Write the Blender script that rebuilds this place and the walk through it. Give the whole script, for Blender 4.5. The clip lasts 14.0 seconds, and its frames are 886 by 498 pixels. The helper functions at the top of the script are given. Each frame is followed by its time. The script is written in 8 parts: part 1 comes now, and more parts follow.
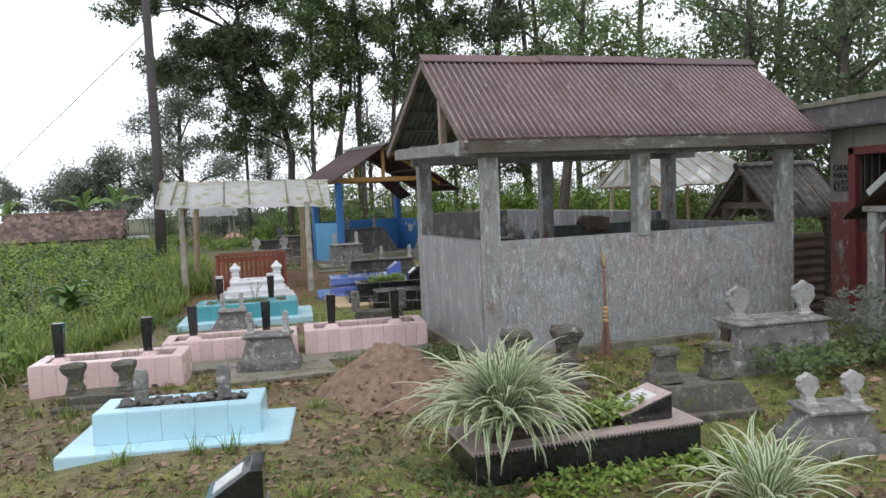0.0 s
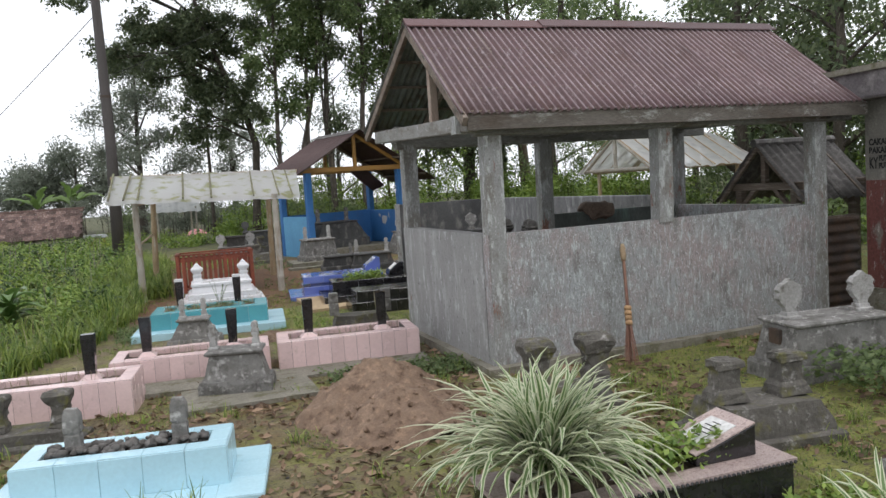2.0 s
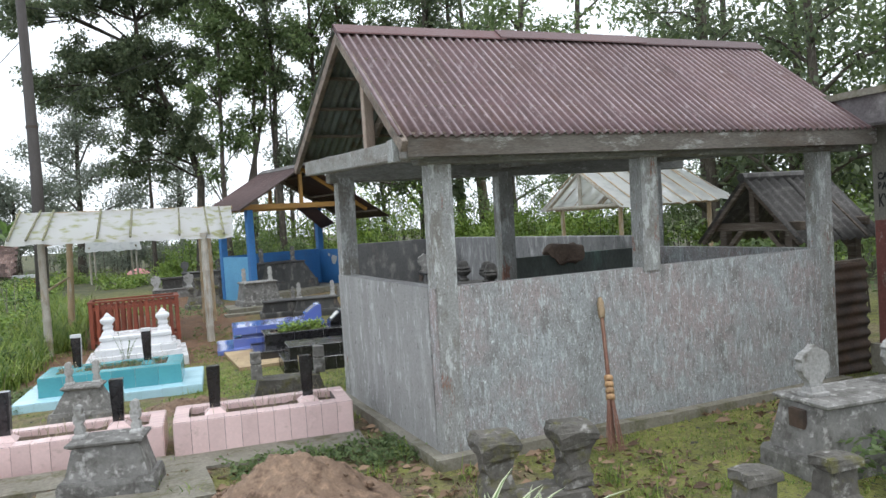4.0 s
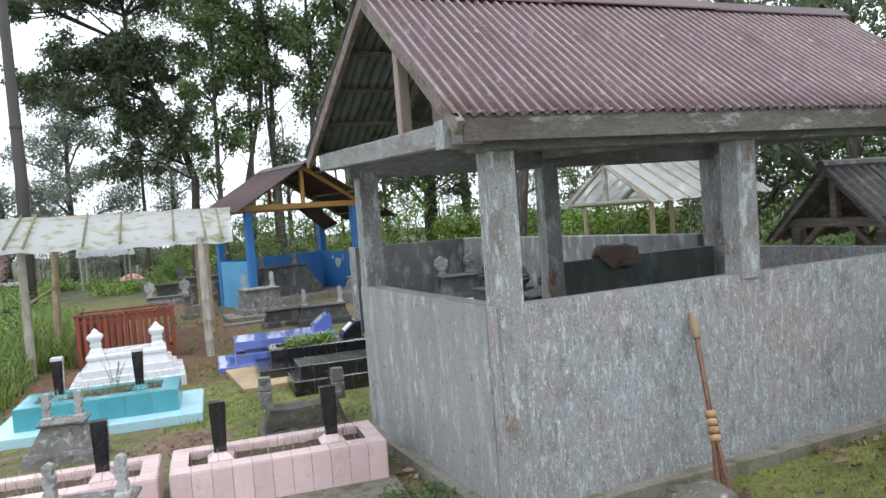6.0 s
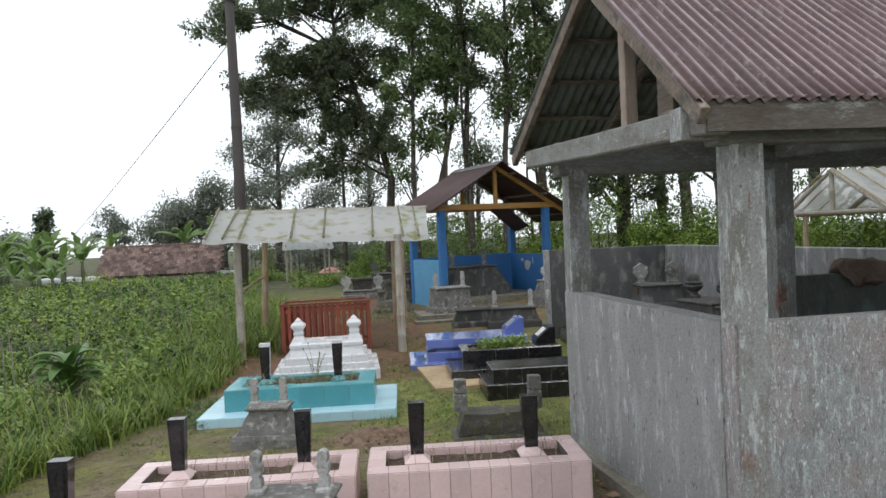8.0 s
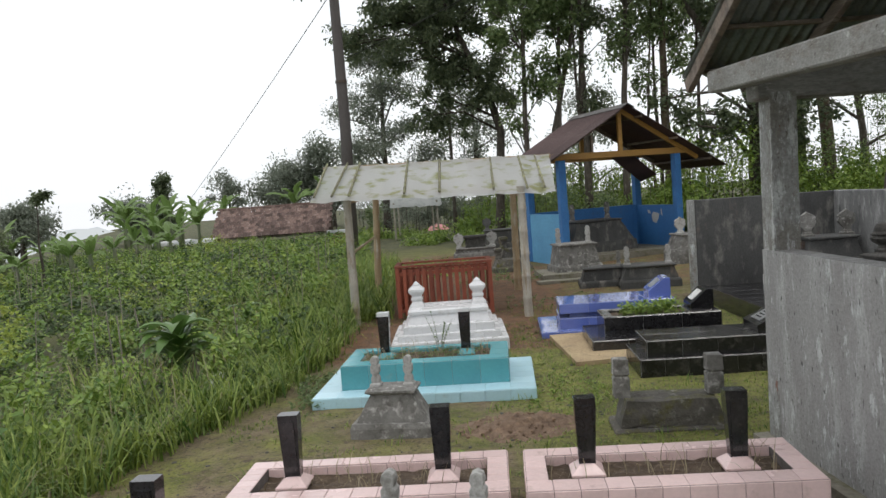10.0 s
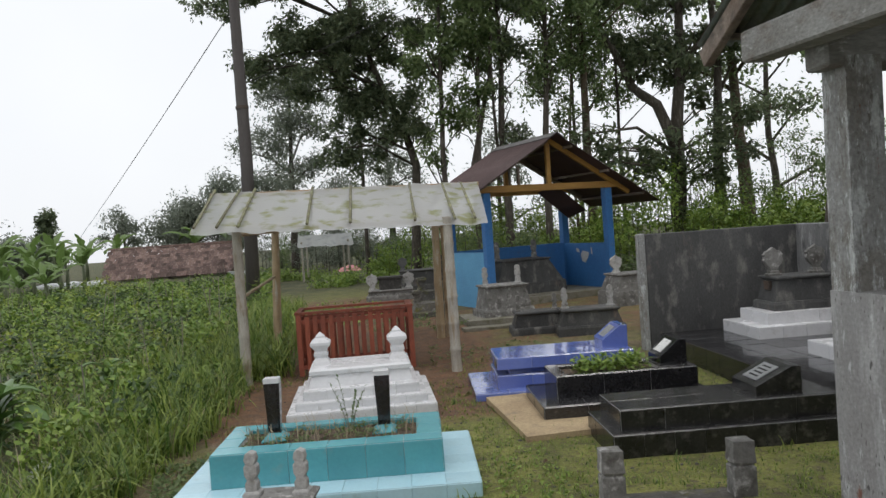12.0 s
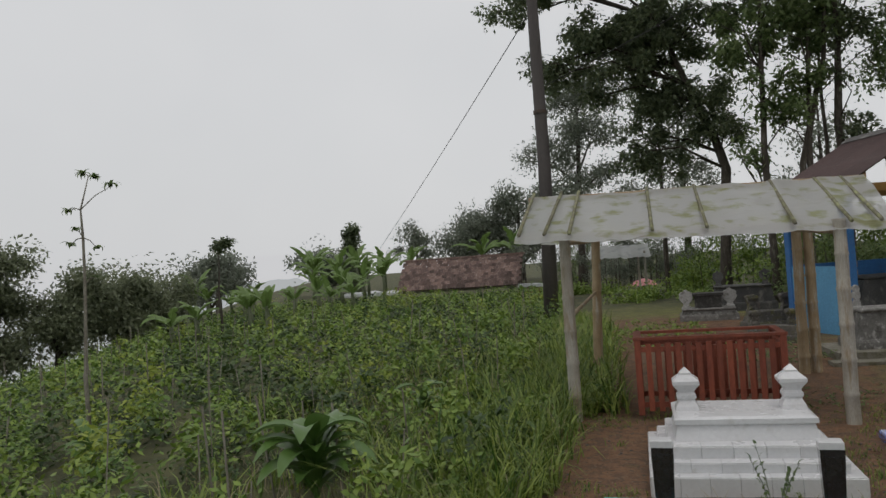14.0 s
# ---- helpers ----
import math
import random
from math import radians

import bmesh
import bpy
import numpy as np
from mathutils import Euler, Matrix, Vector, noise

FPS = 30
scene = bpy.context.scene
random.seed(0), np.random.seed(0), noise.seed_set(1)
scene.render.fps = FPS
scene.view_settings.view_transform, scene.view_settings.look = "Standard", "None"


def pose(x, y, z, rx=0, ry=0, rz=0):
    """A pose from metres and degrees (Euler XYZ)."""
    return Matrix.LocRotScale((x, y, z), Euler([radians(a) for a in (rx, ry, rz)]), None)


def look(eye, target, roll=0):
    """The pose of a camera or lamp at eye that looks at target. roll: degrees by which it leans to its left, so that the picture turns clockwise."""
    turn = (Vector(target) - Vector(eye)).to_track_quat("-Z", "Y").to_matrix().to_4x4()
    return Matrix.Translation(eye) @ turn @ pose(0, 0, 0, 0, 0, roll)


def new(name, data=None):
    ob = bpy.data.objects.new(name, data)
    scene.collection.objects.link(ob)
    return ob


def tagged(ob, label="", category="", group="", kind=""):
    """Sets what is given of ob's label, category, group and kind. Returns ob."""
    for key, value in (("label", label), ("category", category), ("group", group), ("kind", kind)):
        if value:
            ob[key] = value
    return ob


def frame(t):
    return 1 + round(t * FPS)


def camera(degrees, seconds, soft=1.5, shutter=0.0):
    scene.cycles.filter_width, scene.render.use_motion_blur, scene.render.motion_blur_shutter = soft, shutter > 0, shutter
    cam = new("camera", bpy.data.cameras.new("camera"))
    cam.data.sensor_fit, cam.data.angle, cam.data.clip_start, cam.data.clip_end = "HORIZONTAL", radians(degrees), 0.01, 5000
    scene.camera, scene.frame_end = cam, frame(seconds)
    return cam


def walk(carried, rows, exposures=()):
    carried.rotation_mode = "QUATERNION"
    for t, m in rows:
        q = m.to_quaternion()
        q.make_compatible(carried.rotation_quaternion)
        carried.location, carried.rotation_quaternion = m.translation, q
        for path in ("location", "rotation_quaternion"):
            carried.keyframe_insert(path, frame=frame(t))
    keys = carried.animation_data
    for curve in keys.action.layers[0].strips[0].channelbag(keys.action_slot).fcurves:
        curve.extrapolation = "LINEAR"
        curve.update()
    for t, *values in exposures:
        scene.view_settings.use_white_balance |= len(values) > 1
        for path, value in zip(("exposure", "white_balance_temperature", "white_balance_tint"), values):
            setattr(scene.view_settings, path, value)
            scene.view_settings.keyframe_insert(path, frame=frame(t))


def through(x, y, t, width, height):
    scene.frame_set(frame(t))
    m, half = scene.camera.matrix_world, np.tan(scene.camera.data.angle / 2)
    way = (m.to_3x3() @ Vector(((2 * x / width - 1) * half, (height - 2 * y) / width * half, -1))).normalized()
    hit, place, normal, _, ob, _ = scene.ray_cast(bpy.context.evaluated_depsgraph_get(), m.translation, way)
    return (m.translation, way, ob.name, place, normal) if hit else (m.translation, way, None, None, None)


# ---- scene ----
cam = camera(60.4, 14.0)
PATH = [
    (0, (-2.776, -7.188, 1.638), (-2.16, -5.29, 1.5), -2.6),
    (0.5, (-2.745, -6.964, 1.601), (-2.37, -5.009, 1.411), -2.7),
    (1, (-2.718, -6.633, 1.615), (-2.489, -4.651, 1.48), -4.2),
    (1.5, (-2.711, -6.322, 1.607), (-2.396, -4.352, 1.471), -3.8),
    (2, (-2.655, -6.028, 1.609), (-1.962, -4.16, 1.442), -3.8),
    (2.5, (-2.427, -5.725, 1.606), (-1.603, -3.909, 1.456), -3.9),
    (2.7, (-2.371, -5.612, 1.59), (-1.537, -3.799, 1.457), -3.8),
    (4.8, (-1.871, -4.362, 1.643), (-1.096, -2.52, 1.571), -3.4),
    (5, (-1.862, -4.25, 1.633), (-1.079, -2.41, 1.561), -3.1),
    (5.5, (-1.933, -3.891, 1.674), (-1.142, -2.056, 1.594), -4.5),
    (6, (-1.914, -3.683, 1.671), (-1.106, -1.855, 1.587), -4.6),
    (6.5, (-1.835, -3.497, 1.693), (-0.994, -1.683, 1.7), -3.8),
    (7, (-1.896, -3.412, 1.709), (-1.055, -1.597, 1.711), -3.4),
    (7.5, (-1.945, -3.354, 1.714), (-1.193, -1.5, 1.715), -3.2),
    (8, (-1.974, -3.303, 1.654), (-1.622, -1.335, 1.61), -2.7),
    (8.5, (-2.11, -3.059, 1.62), (-2.048, -1.063, 1.515), -2.8),
    (8.7, (-2.144, -2.921, 1.645), (-2.13, -0.924, 1.531), -4.1),
    (10.8, (-2.054, -1.552, 1.59), (-1.78, 0.423, 1.433), -4.9),
    (11, (-2.01, -1.357, 1.536), (-1.599, 0.595, 1.399), -4.6),
    (11.5, (-1.981, -0.917, 1.486), (-1.551, 1.035, 1.419), -4.5),
    (12, (-2.05, -0.447, 1.508), (-1.738, 1.528, 1.458), -4.0),
    (12.5, (-2.168, -0.083, 1.485), (-2.24, 1.915, 1.449), -4.6),
    (13, (-2.314, 0.274, 1.483), (-2.603, 2.253, 1.491), -5.1),
    (13.5, (-2.547, 0.699, 1.525), (-2.811, 2.681, 1.569), -4.0),
    (14, (-2.714, 1.014, 1.525), (-3.107, 2.975, 1.558), -4.0),
]
EXPOSURES = [(0, 0.13, 6180, 12), (0.5, -0.02, 6260, 12), (1, -0.42, 6300, 13), (1.5, -0.4, 6250, 13), (2, 0.05, 6350, 13), (2.5, 0.55, 6300, 12), (5, 0.38, 6000, 9),
             (6.5, 0.6, 5950, 9), (7.5, 0.45, 6050, 9), (8.5, -0.35, 6400, 10), (11, 0.0, 6500, 10), (12, -0.27, 6450, 11), (13, -0.9, 6400, 11), (14, -0.85, 6600, 11)]
walk(cam, [(t, look(eye, target, roll)) for t, eye, target, roll in PATH], EXPOSURES)

# ---- world and light ----
SUN_EL, SUN_ROT = radians(62), radians(215)
world = bpy.data.worlds.new("overcast_sky")
scene.world = world
world.use_nodes = True
wt = world.node_tree
wt.nodes.clear()
w_out = wt.nodes.new("ShaderNodeOutputWorld")
w_bg = wt.nodes.new("ShaderNodeBackground")
w_sky = wt.nodes.new("ShaderNodeTexSky")
w_sky.sky_type, w_sky.sun_disc, w_sky.sun_elevation, w_sky.sun_rotation = "NISHITA", False, SUN_EL, SUN_ROT
w_sky.dust_density = 6.0
w_noise = wt.nodes.new("ShaderNodeTexNoise")
w_noise.inputs["Scale"].default_value, w_noise.inputs["Detail"].default_value = 1.6, 4
w_ramp = wt.nodes.new("ShaderNodeValToRGB")
w_ramp.color_ramp.elements[0].position, w_ramp.color_ramp.elements[0].color = 0.3, (8.8, 9.1, 9.35, 1)
w_ramp.color_ramp.elements[1].position, w_ramp.color_ramp.elements[1].color = 0.75, (10.2, 10.4, 10.55, 1)
w_mix = wt.nodes.new("ShaderNodeMix")
w_mix.data_type = "RGBA"
w_mix.inputs[0].default_value = 0.9
wt.links.new(w_noise.outputs["Fac"], w_ramp.inputs[0])
wt.links.new(w_sky.outputs[0], w_mix.inputs[6])
wt.links.new(w_ramp.outputs[0], w_mix.inputs[7])
wt.links.new(w_mix.outputs[2], w_bg.inputs["Color"])
w_bg.inputs["Strength"].default_value = 0.13
wt.links.new(w_bg.outputs[0], w_out.inputs["Surface"])

sun_data = bpy.data.lights.new("sun", "SUN")
sun_data.energy, sun_data.angle, sun_data.color = 0.7, radians(12), (1.0, 0.96, 0.9)
sun = new("sun", sun_data)
sun.matrix_world = look((0, 0, 30), (-6, 8, 0))


# ---- materials ----
def mat(name, base, alt=None, scale=3.0, fine=45.0, rough=0.75, metal=0.0, bump=0.25, spot=None, spot_scale=6.0,
        spot_at=0.6, soft=0.08, stretch=(1, 1, 1), grain=0.25, rand=0.12, spot2=None, spot2_scale=20.0, spot2_at=0.65, coat=0.0,
        world_space=False, layers=()):
    m = bpy.data.materials.new(name)
    m.use_nodes = True
    nt = m.node_tree
    n, link = nt.nodes, nt.links.new
    bsdf = n["Principled BSDF"]
    tc, mp, info = n.new("ShaderNodeTexCoord"), n.new("ShaderNodeMapping"), n.new("ShaderNodeObjectInfo")
    mp.inputs["Scale"].default_value = stretch
    if world_space:
        geo = n.new("ShaderNodeNewGeometry")
        link(geo.outputs["Position"], mp.inputs["Vector"])
    else:
        link(tc.outputs["Object"], mp.inputs["Vector"])
        sc = n.new("ShaderNodeMath")
        sc.operation, sc.inputs[1].default_value = "MULTIPLY", 37.0
        link(info.outputs["Random"], sc.inputs[0])
        link(sc.outputs[0], mp.inputs["Location"])

    def noise_node(s, detail=4, vec=None, rgh=0.62):
        t = n.new("ShaderNodeTexNoise")
        t.inputs["Scale"].default_value, t.inputs["Detail"].default_value, t.inputs["Roughness"].default_value = s, detail, rgh
        link(vec or mp.outputs[0], t.inputs["Vector"])
        return t

    def mixed(fac, a, b, kind="MIX"):
        x = n.new("ShaderNodeMix")
        x.data_type, x.blend_type = "RGBA", kind
        for sock, v in ((x.inputs[0], fac), (x.inputs[6], a), (x.inputs[7], b)):
            if isinstance(v, (int, float)):
                sock.default_value = v
            elif isinstance(v, tuple):
                sock.default_value = (*v, 1)
            else:
                link(v, sock)
        return x.outputs[2]

    def step(sock, at, width):
        r = n.new("ShaderNodeMapRange")
        r.inputs["From Min"].default_value, r.inputs["From Max"].default_value = at - width, at + width
        link(sock, r.inputs["Value"])
        return r.outputs[0]

    big, small = noise_node(scale), noise_node(fine, 3)
    col = mixed(step(big.outputs["Fac"], 0.5, 0.18), base, alt or tuple(c * 0.78 for c in base))
    if spot:
        col = mixed(step(noise_node(spot_scale, 6).outputs["Fac"], spot_at, soft), col, spot)
    if spot2:
        col = mixed(step(noise_node(spot2_scale, 5).outputs["Fac"], spot2_at, soft), col, spot2)
    for colour, l_scale, l_at, l_soft, l_stretch, *l_detail in layers:
        lm = n.new("ShaderNodeMapping")
        lm.inputs["Scale"].default_value = l_stretch
        lm.inputs["Location"].default_value = (l_scale * 3.7, l_at * 11, l_scale)
        link(tc.outputs["Object"], lm.inputs["Vector"])
        col = mixed(step(noise_node(l_scale, l_detail[0] if l_detail else 10, lm.outputs[0], 0.74).outputs["Fac"], l_at, l_soft), col, colour)
    g = n.new("ShaderNodeMapRange")
    g.inputs["From Min"].default_value, g.inputs["From Max"].default_value = 0.25, 0.75
    g.inputs["To Min"].default_value, g.inputs["To Max"].default_value = 1 - grain, 1 + grain
    link(small.outputs["Fac"], g.inputs["Value"])
    rv = n.new("ShaderNodeMapRange")
    rv.inputs["To Min"].default_value, rv.inputs["To Max"].default_value = 1 - rand, 1 + rand
    link(info.outputs["Random"], rv.inputs["Value"])
    pr = n.new("ShaderNodeMath")
    pr.operation = "MULTIPLY"
    link(g.outputs[0], pr.inputs[0]), link(rv.outputs[0], pr.inputs[1])
    vm = n.new("ShaderNodeVectorMath")
    vm.operation = "SCALE"
    link(col, vm.inputs[0]), link(pr.outputs[0], vm.inputs["Scale"])
    link(vm.outputs[0], bsdf.inputs["Base Color"])
    rr = n.new("ShaderNodeMapRange")
    rr.inputs["To Min"].default_value, rr.inputs["To Max"].default_value = max(rough - 0.12, 0.03), min(rough + 0.12, 1)
    link(big.outputs["Fac"], rr.inputs["Value"])
    link(rr.outputs[0], bsdf.inputs["Roughness"])
    bsdf.inputs["Metallic"].default_value = metal
    bsdf.inputs["Coat Weight"].default_value = coat
    if bump:
        b = n.new("ShaderNodeBump")
        b.inputs["Strength"].default_value, b.inputs["Distance"].default_value = bump, 0.01
        link(small.outputs["Fac"], b.inputs["Height"])
        link(b.outputs[0], bsdf.inputs["Normal"])
    return m


def leaf_mat(name, a, b, rough=0.5, through=0.25):
    """Leaves: colour differs from island to island, and a part of the light shines through."""
    m = bpy.data.materials.new(name)
    m.use_nodes = True
    n, link = m.node_tree.nodes, m.node_tree.links.new
    bsdf, geo = n["Principled BSDF"], n.new("ShaderNodeNewGeometry")
    x = n.new("ShaderNodeMix")
    x.data_type = "RGBA"
    x.inputs[6].default_value, x.inputs[7].default_value = (*a, 1), (*b, 1)
    link(geo.outputs["Random Per Island"], x.inputs[0])
    link(x.outputs[2], bsdf.inputs["Base Color"])
    bsdf.inputs["Roughness"].default_value = rough
    tr, ms = n.new("ShaderNodeBsdfTranslucent"), n.new("ShaderNodeMixShader")
    link(x.outputs[2], tr.inputs["Color"])
    ms.inputs[0].default_value = through
    link(bsdf.outputs[0], ms.inputs[1]), link(tr.outputs[0], ms.inputs[2])
    link(ms.outputs[0], n["Material Output"].inputs["Surface"])
    return m


def plain(name, c, rough=0.8):
    m = bpy.data.materials.new(name)
    m.use_nodes = True
    b = m.node_tree.nodes["Principled BSDF"]
    b.inputs["Base Color"].default_value, b.inputs["Roughness"].default_value = (*c, 1), rough
    return m


CONCRETE = mat("weathered_painted_concrete", (0.325, 0.345, 0.348), (0.275, 0.28, 0.275), scale=2.2, fine=110, rough=0.9, bump=0.5, rand=0.03, grain=0.3, stretch=(1, 1, 0.6), layers=(
    ((0.315, 0.27, 0.262), 1.6, 0.52, 0.07, (1, 1, 0.8)), ((0.20, 0.195, 0.185), 3.2, 0.58, 0.05, (1.4, 1.4, 0.6)), ((0.20, 0.195, 0.185), 15, 0.575, 0.04, (1.7, 1.7, 0.55)),
    ((0.44, 0.47, 0.475), 13, 0.565, 0.035, (2.0, 2.0, 0.5)), ((0.62, 0.65, 0.65), 42, 0.60, 0.02, (1.7, 1.7, 0.7)), ((0.12, 0.115, 0.105), 38, 0.61, 0.02, (2, 2, 0.6))))
GABLE_WALL = mat("bare_cement_render", (0.255, 0.253, 0.248), (0.295, 0.292, 0.285), scale=1.1, fine=60, rough=0.9, bump=0.3, rand=0.02, grain=0.2, layers=(
    ((0.245, 0.24, 0.235), 1.8, 0.53, 0.06, (1, 1, 0.7)), ((0.35, 0.35, 0.345), 3.4, 0.56, 0.05, (2, 2, 0.5)),
    ((0.45, 0.46, 0.46), 6.5, 0.60, 0.025, (2.2, 2.2, 0.7)), ((0.10, 0.098, 0.095), 12, 0.715, 0.02, (4, 4, 1.2), 1), ((0.12, 0.115, 0.11), 17, 0.725, 0.02, (4, 4, 1.4), 1)))
BARGE = mat("mould_spotted_barge_board", (0.24, 0.20, 0.165), (0.14, 0.10, 0.075), scale=6, spot=(0.10, 0.085, 0.07), spot_scale=9, spot_at=0.55, rough=0.9, bump=0.5)
POST = mat("post_concrete", (0.30, 0.305, 0.295), (0.235, 0.235, 0.225), scale=2.2, fine=70, rough=0.9, rand=0.08, grain=0.3, layers=(
    ((0.20, 0.19, 0.17), 3.0, 0.55, 0.04, (1.4, 1.4, 0.7)), ((0.44, 0.455, 0.445), 6, 0.56, 0.03, (2, 2, 0.6)), ((0.22, 0.11, 0.08), 5, 0.61, 0.02, (1.8, 1.8, 0.5)),
    ((0.46, 0.48, 0.47), 26, 0.60, 0.03, (2, 2, 0.7)), ((0.14, 0.132, 0.115), 22, 0.60, 0.03, (2, 2, 0.6))))
DARK_WALL = mat("stained_render", (0.085, 0.085, 0.082), (0.045, 0.045, 0.045), scale=1.1, spot=(0.17, 0.165, 0.15), spot_scale=4, spot_at=0.62,
                stretch=(1.5, 1.5, 0.7), rough=0.9, spot2=(0.20, 0.15, 0.125), spot2_scale=2.5, spot2_at=0.68, rand=0.03)
PLOT_WALL = mat("grey_streaked_render", (0.20, 0.20, 0.197), (0.13, 0.13, 0.128), scale=0.9, spot=(0.34, 0.34, 0.33), spot_scale=4, spot_at=0.6, stretch=(3, 3, 0.8), rough=0.9, rand=0.02, spot2=(0.08, 0.08, 0.08), spot2_scale=5, spot2_at=0.62)
# greenish render, its colour darkened for the shade under the pavilion roof
GREEN_WALL = mat("shade_dark_green_render", (0.10, 0.115, 0.105), (0.06, 0.065, 0.06), scale=1.4, spot=(0.13, 0.19, 0.17), spot_scale=2, spot_at=0.6, stretch=(1.5, 1.5, 0.5), rough=0.85)
BEAM = mat("grey_beam", (0.27, 0.27, 0.255), (0.185, 0.18, 0.165), scale=3, fine=50, stretch=(0.5, 1, 2), rough=0.88, grain=0.3, layers=(
    ((0.14, 0.115, 0.095), 3, 0.57, 0.07, (0.6, 1, 2)), ((0.46, 0.46, 0.44), 7, 0.62, 0.04, (0.8, 1, 2)), ((0.08, 0.07, 0.06), 15, 0.65, 0.03, (1, 1, 1))))
EAVE_BOARD = mat("damp_stained_eave_board", (0.15, 0.135, 0.118), (0.10, 0.088, 0.073), scale=2, fine=50, stretch=(0.5, 1, 2), rough=0.9, grain=0.3, layers=(
    ((0.09, 0.07, 0.055), 3, 0.57, 0.07, (0.5, 1, 2)), ((0.30, 0.30, 0.28), 6, 0.60, 0.05, (0.7, 1, 2))))
OLDWOOD = mat("weathered_timber", (0.20, 0.16, 0.125), (0.12, 0.095, 0.075), scale=4, spot=(0.30, 0.27, 0.23), spot_scale=9, spot_at=0.6, stretch=(1, 0.3, 4), rough=0.85, bump=0.5)
REDWOOD = mat("reddish_strut_timber", (0.25, 0.185, 0.145), (0.31, 0.25, 0.205), scale=5, stretch=(3, 3, 0.5), rough=0.8)
ROOF = mat("maroon_roof_sheet", (0.098, 0.05, 0.054), (0.115, 0.072, 0.072), scale=1.4, fine=30, stretch=(1.5, 0.8, 0.8), rough=0.55, metal=0.12, bump=0.15, rand=0.16, grain=0.3, layers=(
    ((0.088, 0.046, 0.038), 1.3, 0.52, 0.09, (1, 1, 1)), ((0.078, 0.044, 0.044), 3, 0.57, 0.06, (1.2, 0.6, 1)), ((0.24, 0.195, 0.20), 10, 0.62, 0.05, (1.5, 0.6, 1)), ((0.05, 0.036, 0.032), 24, 0.635, 0.03, (1, 0.8, 1)), ((0.13, 0.12, 0.05), 14, 0.69, 0.03, (1, 1, 1))))
ROOF_UNDER = mat("bare_zinc_underside", (0.23, 0.26, 0.245), (0.16, 0.185, 0.17), scale=2.5, spot=(0.12, 0.10, 0.08), spot_scale=5, rough=0.6, metal=0.3)
# pale crest stripes: worn paint, plus painted light that makes the waves show
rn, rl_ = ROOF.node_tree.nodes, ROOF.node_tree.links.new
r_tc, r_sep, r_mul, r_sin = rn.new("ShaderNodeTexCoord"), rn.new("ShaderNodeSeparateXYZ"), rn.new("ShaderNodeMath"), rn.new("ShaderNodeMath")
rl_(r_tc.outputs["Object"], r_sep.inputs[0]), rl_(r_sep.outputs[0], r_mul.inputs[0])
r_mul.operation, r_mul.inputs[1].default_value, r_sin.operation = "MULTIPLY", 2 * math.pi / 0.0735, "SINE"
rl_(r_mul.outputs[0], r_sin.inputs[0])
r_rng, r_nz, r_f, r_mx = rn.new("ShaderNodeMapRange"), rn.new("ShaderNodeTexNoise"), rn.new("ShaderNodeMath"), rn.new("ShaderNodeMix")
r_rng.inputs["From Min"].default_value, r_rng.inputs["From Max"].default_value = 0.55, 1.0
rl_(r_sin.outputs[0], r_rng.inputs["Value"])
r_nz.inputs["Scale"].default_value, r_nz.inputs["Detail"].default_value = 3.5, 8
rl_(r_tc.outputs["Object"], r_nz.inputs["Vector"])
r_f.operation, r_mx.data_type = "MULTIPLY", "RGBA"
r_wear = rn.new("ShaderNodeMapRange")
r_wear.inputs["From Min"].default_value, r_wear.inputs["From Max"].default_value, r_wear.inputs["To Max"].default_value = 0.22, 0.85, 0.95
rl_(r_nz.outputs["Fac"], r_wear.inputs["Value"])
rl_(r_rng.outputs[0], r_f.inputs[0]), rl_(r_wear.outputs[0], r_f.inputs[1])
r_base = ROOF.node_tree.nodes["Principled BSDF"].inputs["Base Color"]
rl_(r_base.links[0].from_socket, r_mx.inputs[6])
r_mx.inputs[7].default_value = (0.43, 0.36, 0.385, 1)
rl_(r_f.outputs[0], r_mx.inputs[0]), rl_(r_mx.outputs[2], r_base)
RIDGE = mat("ridge_cap_maroon", (0.09, 0.036, 0.034), (0.12, 0.075, 0.075), scale=2, rough=0.5, metal=0.15, rand=0.3)
BROWN_ROOF = mat("brown_roof_sheet", (0.062, 0.036, 0.034), (0.09, 0.056, 0.053), scale=2, rough=0.6, metal=0.1)
GREY_ROOF = mat("grey_fibre_sheet", (0.15, 0.145, 0.14), (0.09, 0.085, 0.08), scale=2.5, spot=(0.26, 0.25, 0.24), spot_scale=8, rough=0.85)
STONE = mat("grey_tomb_plaster", (0.215, 0.21, 0.198), (0.135, 0.13, 0.12), scale=5, fine=40, spot=(0.09, 0.085, 0.075), spot_scale=9, spot_at=0.58,
            spot2=(0.42, 0.41, 0.39), spot2_scale=14, spot2_at=0.62, rough=0.9, bump=0.5)
MOSSY = mat("mossy_dark_stone", (0.13, 0.12, 0.105), (0.075, 0.07, 0.06), scale=6, fine=35, spot=(0.12, 0.115, 0.035), spot_scale=7, spot_at=0.6,
            spot2=(0.33, 0.32, 0.30), spot2_scale=16, spot2_at=0.66, rough=0.95, bump=0.9)
DARK_STONE = mat("blackened_stone", (0.055, 0.052, 0.047), (0.035, 0.033, 0.03), scale=6, fine=35, spot=(0.10, 0.095, 0.085), spot_scale=9, spot_at=0.62, rough=0.95, bump=0.8)
PALE_STONE = mat("pale_carved_stone", (0.40, 0.395, 0.38), (0.30, 0.295, 0.28), scale=6, spot=(0.15, 0.14, 0.12), spot_scale=10, spot_at=0.62, rough=0.9, bump=0.4)
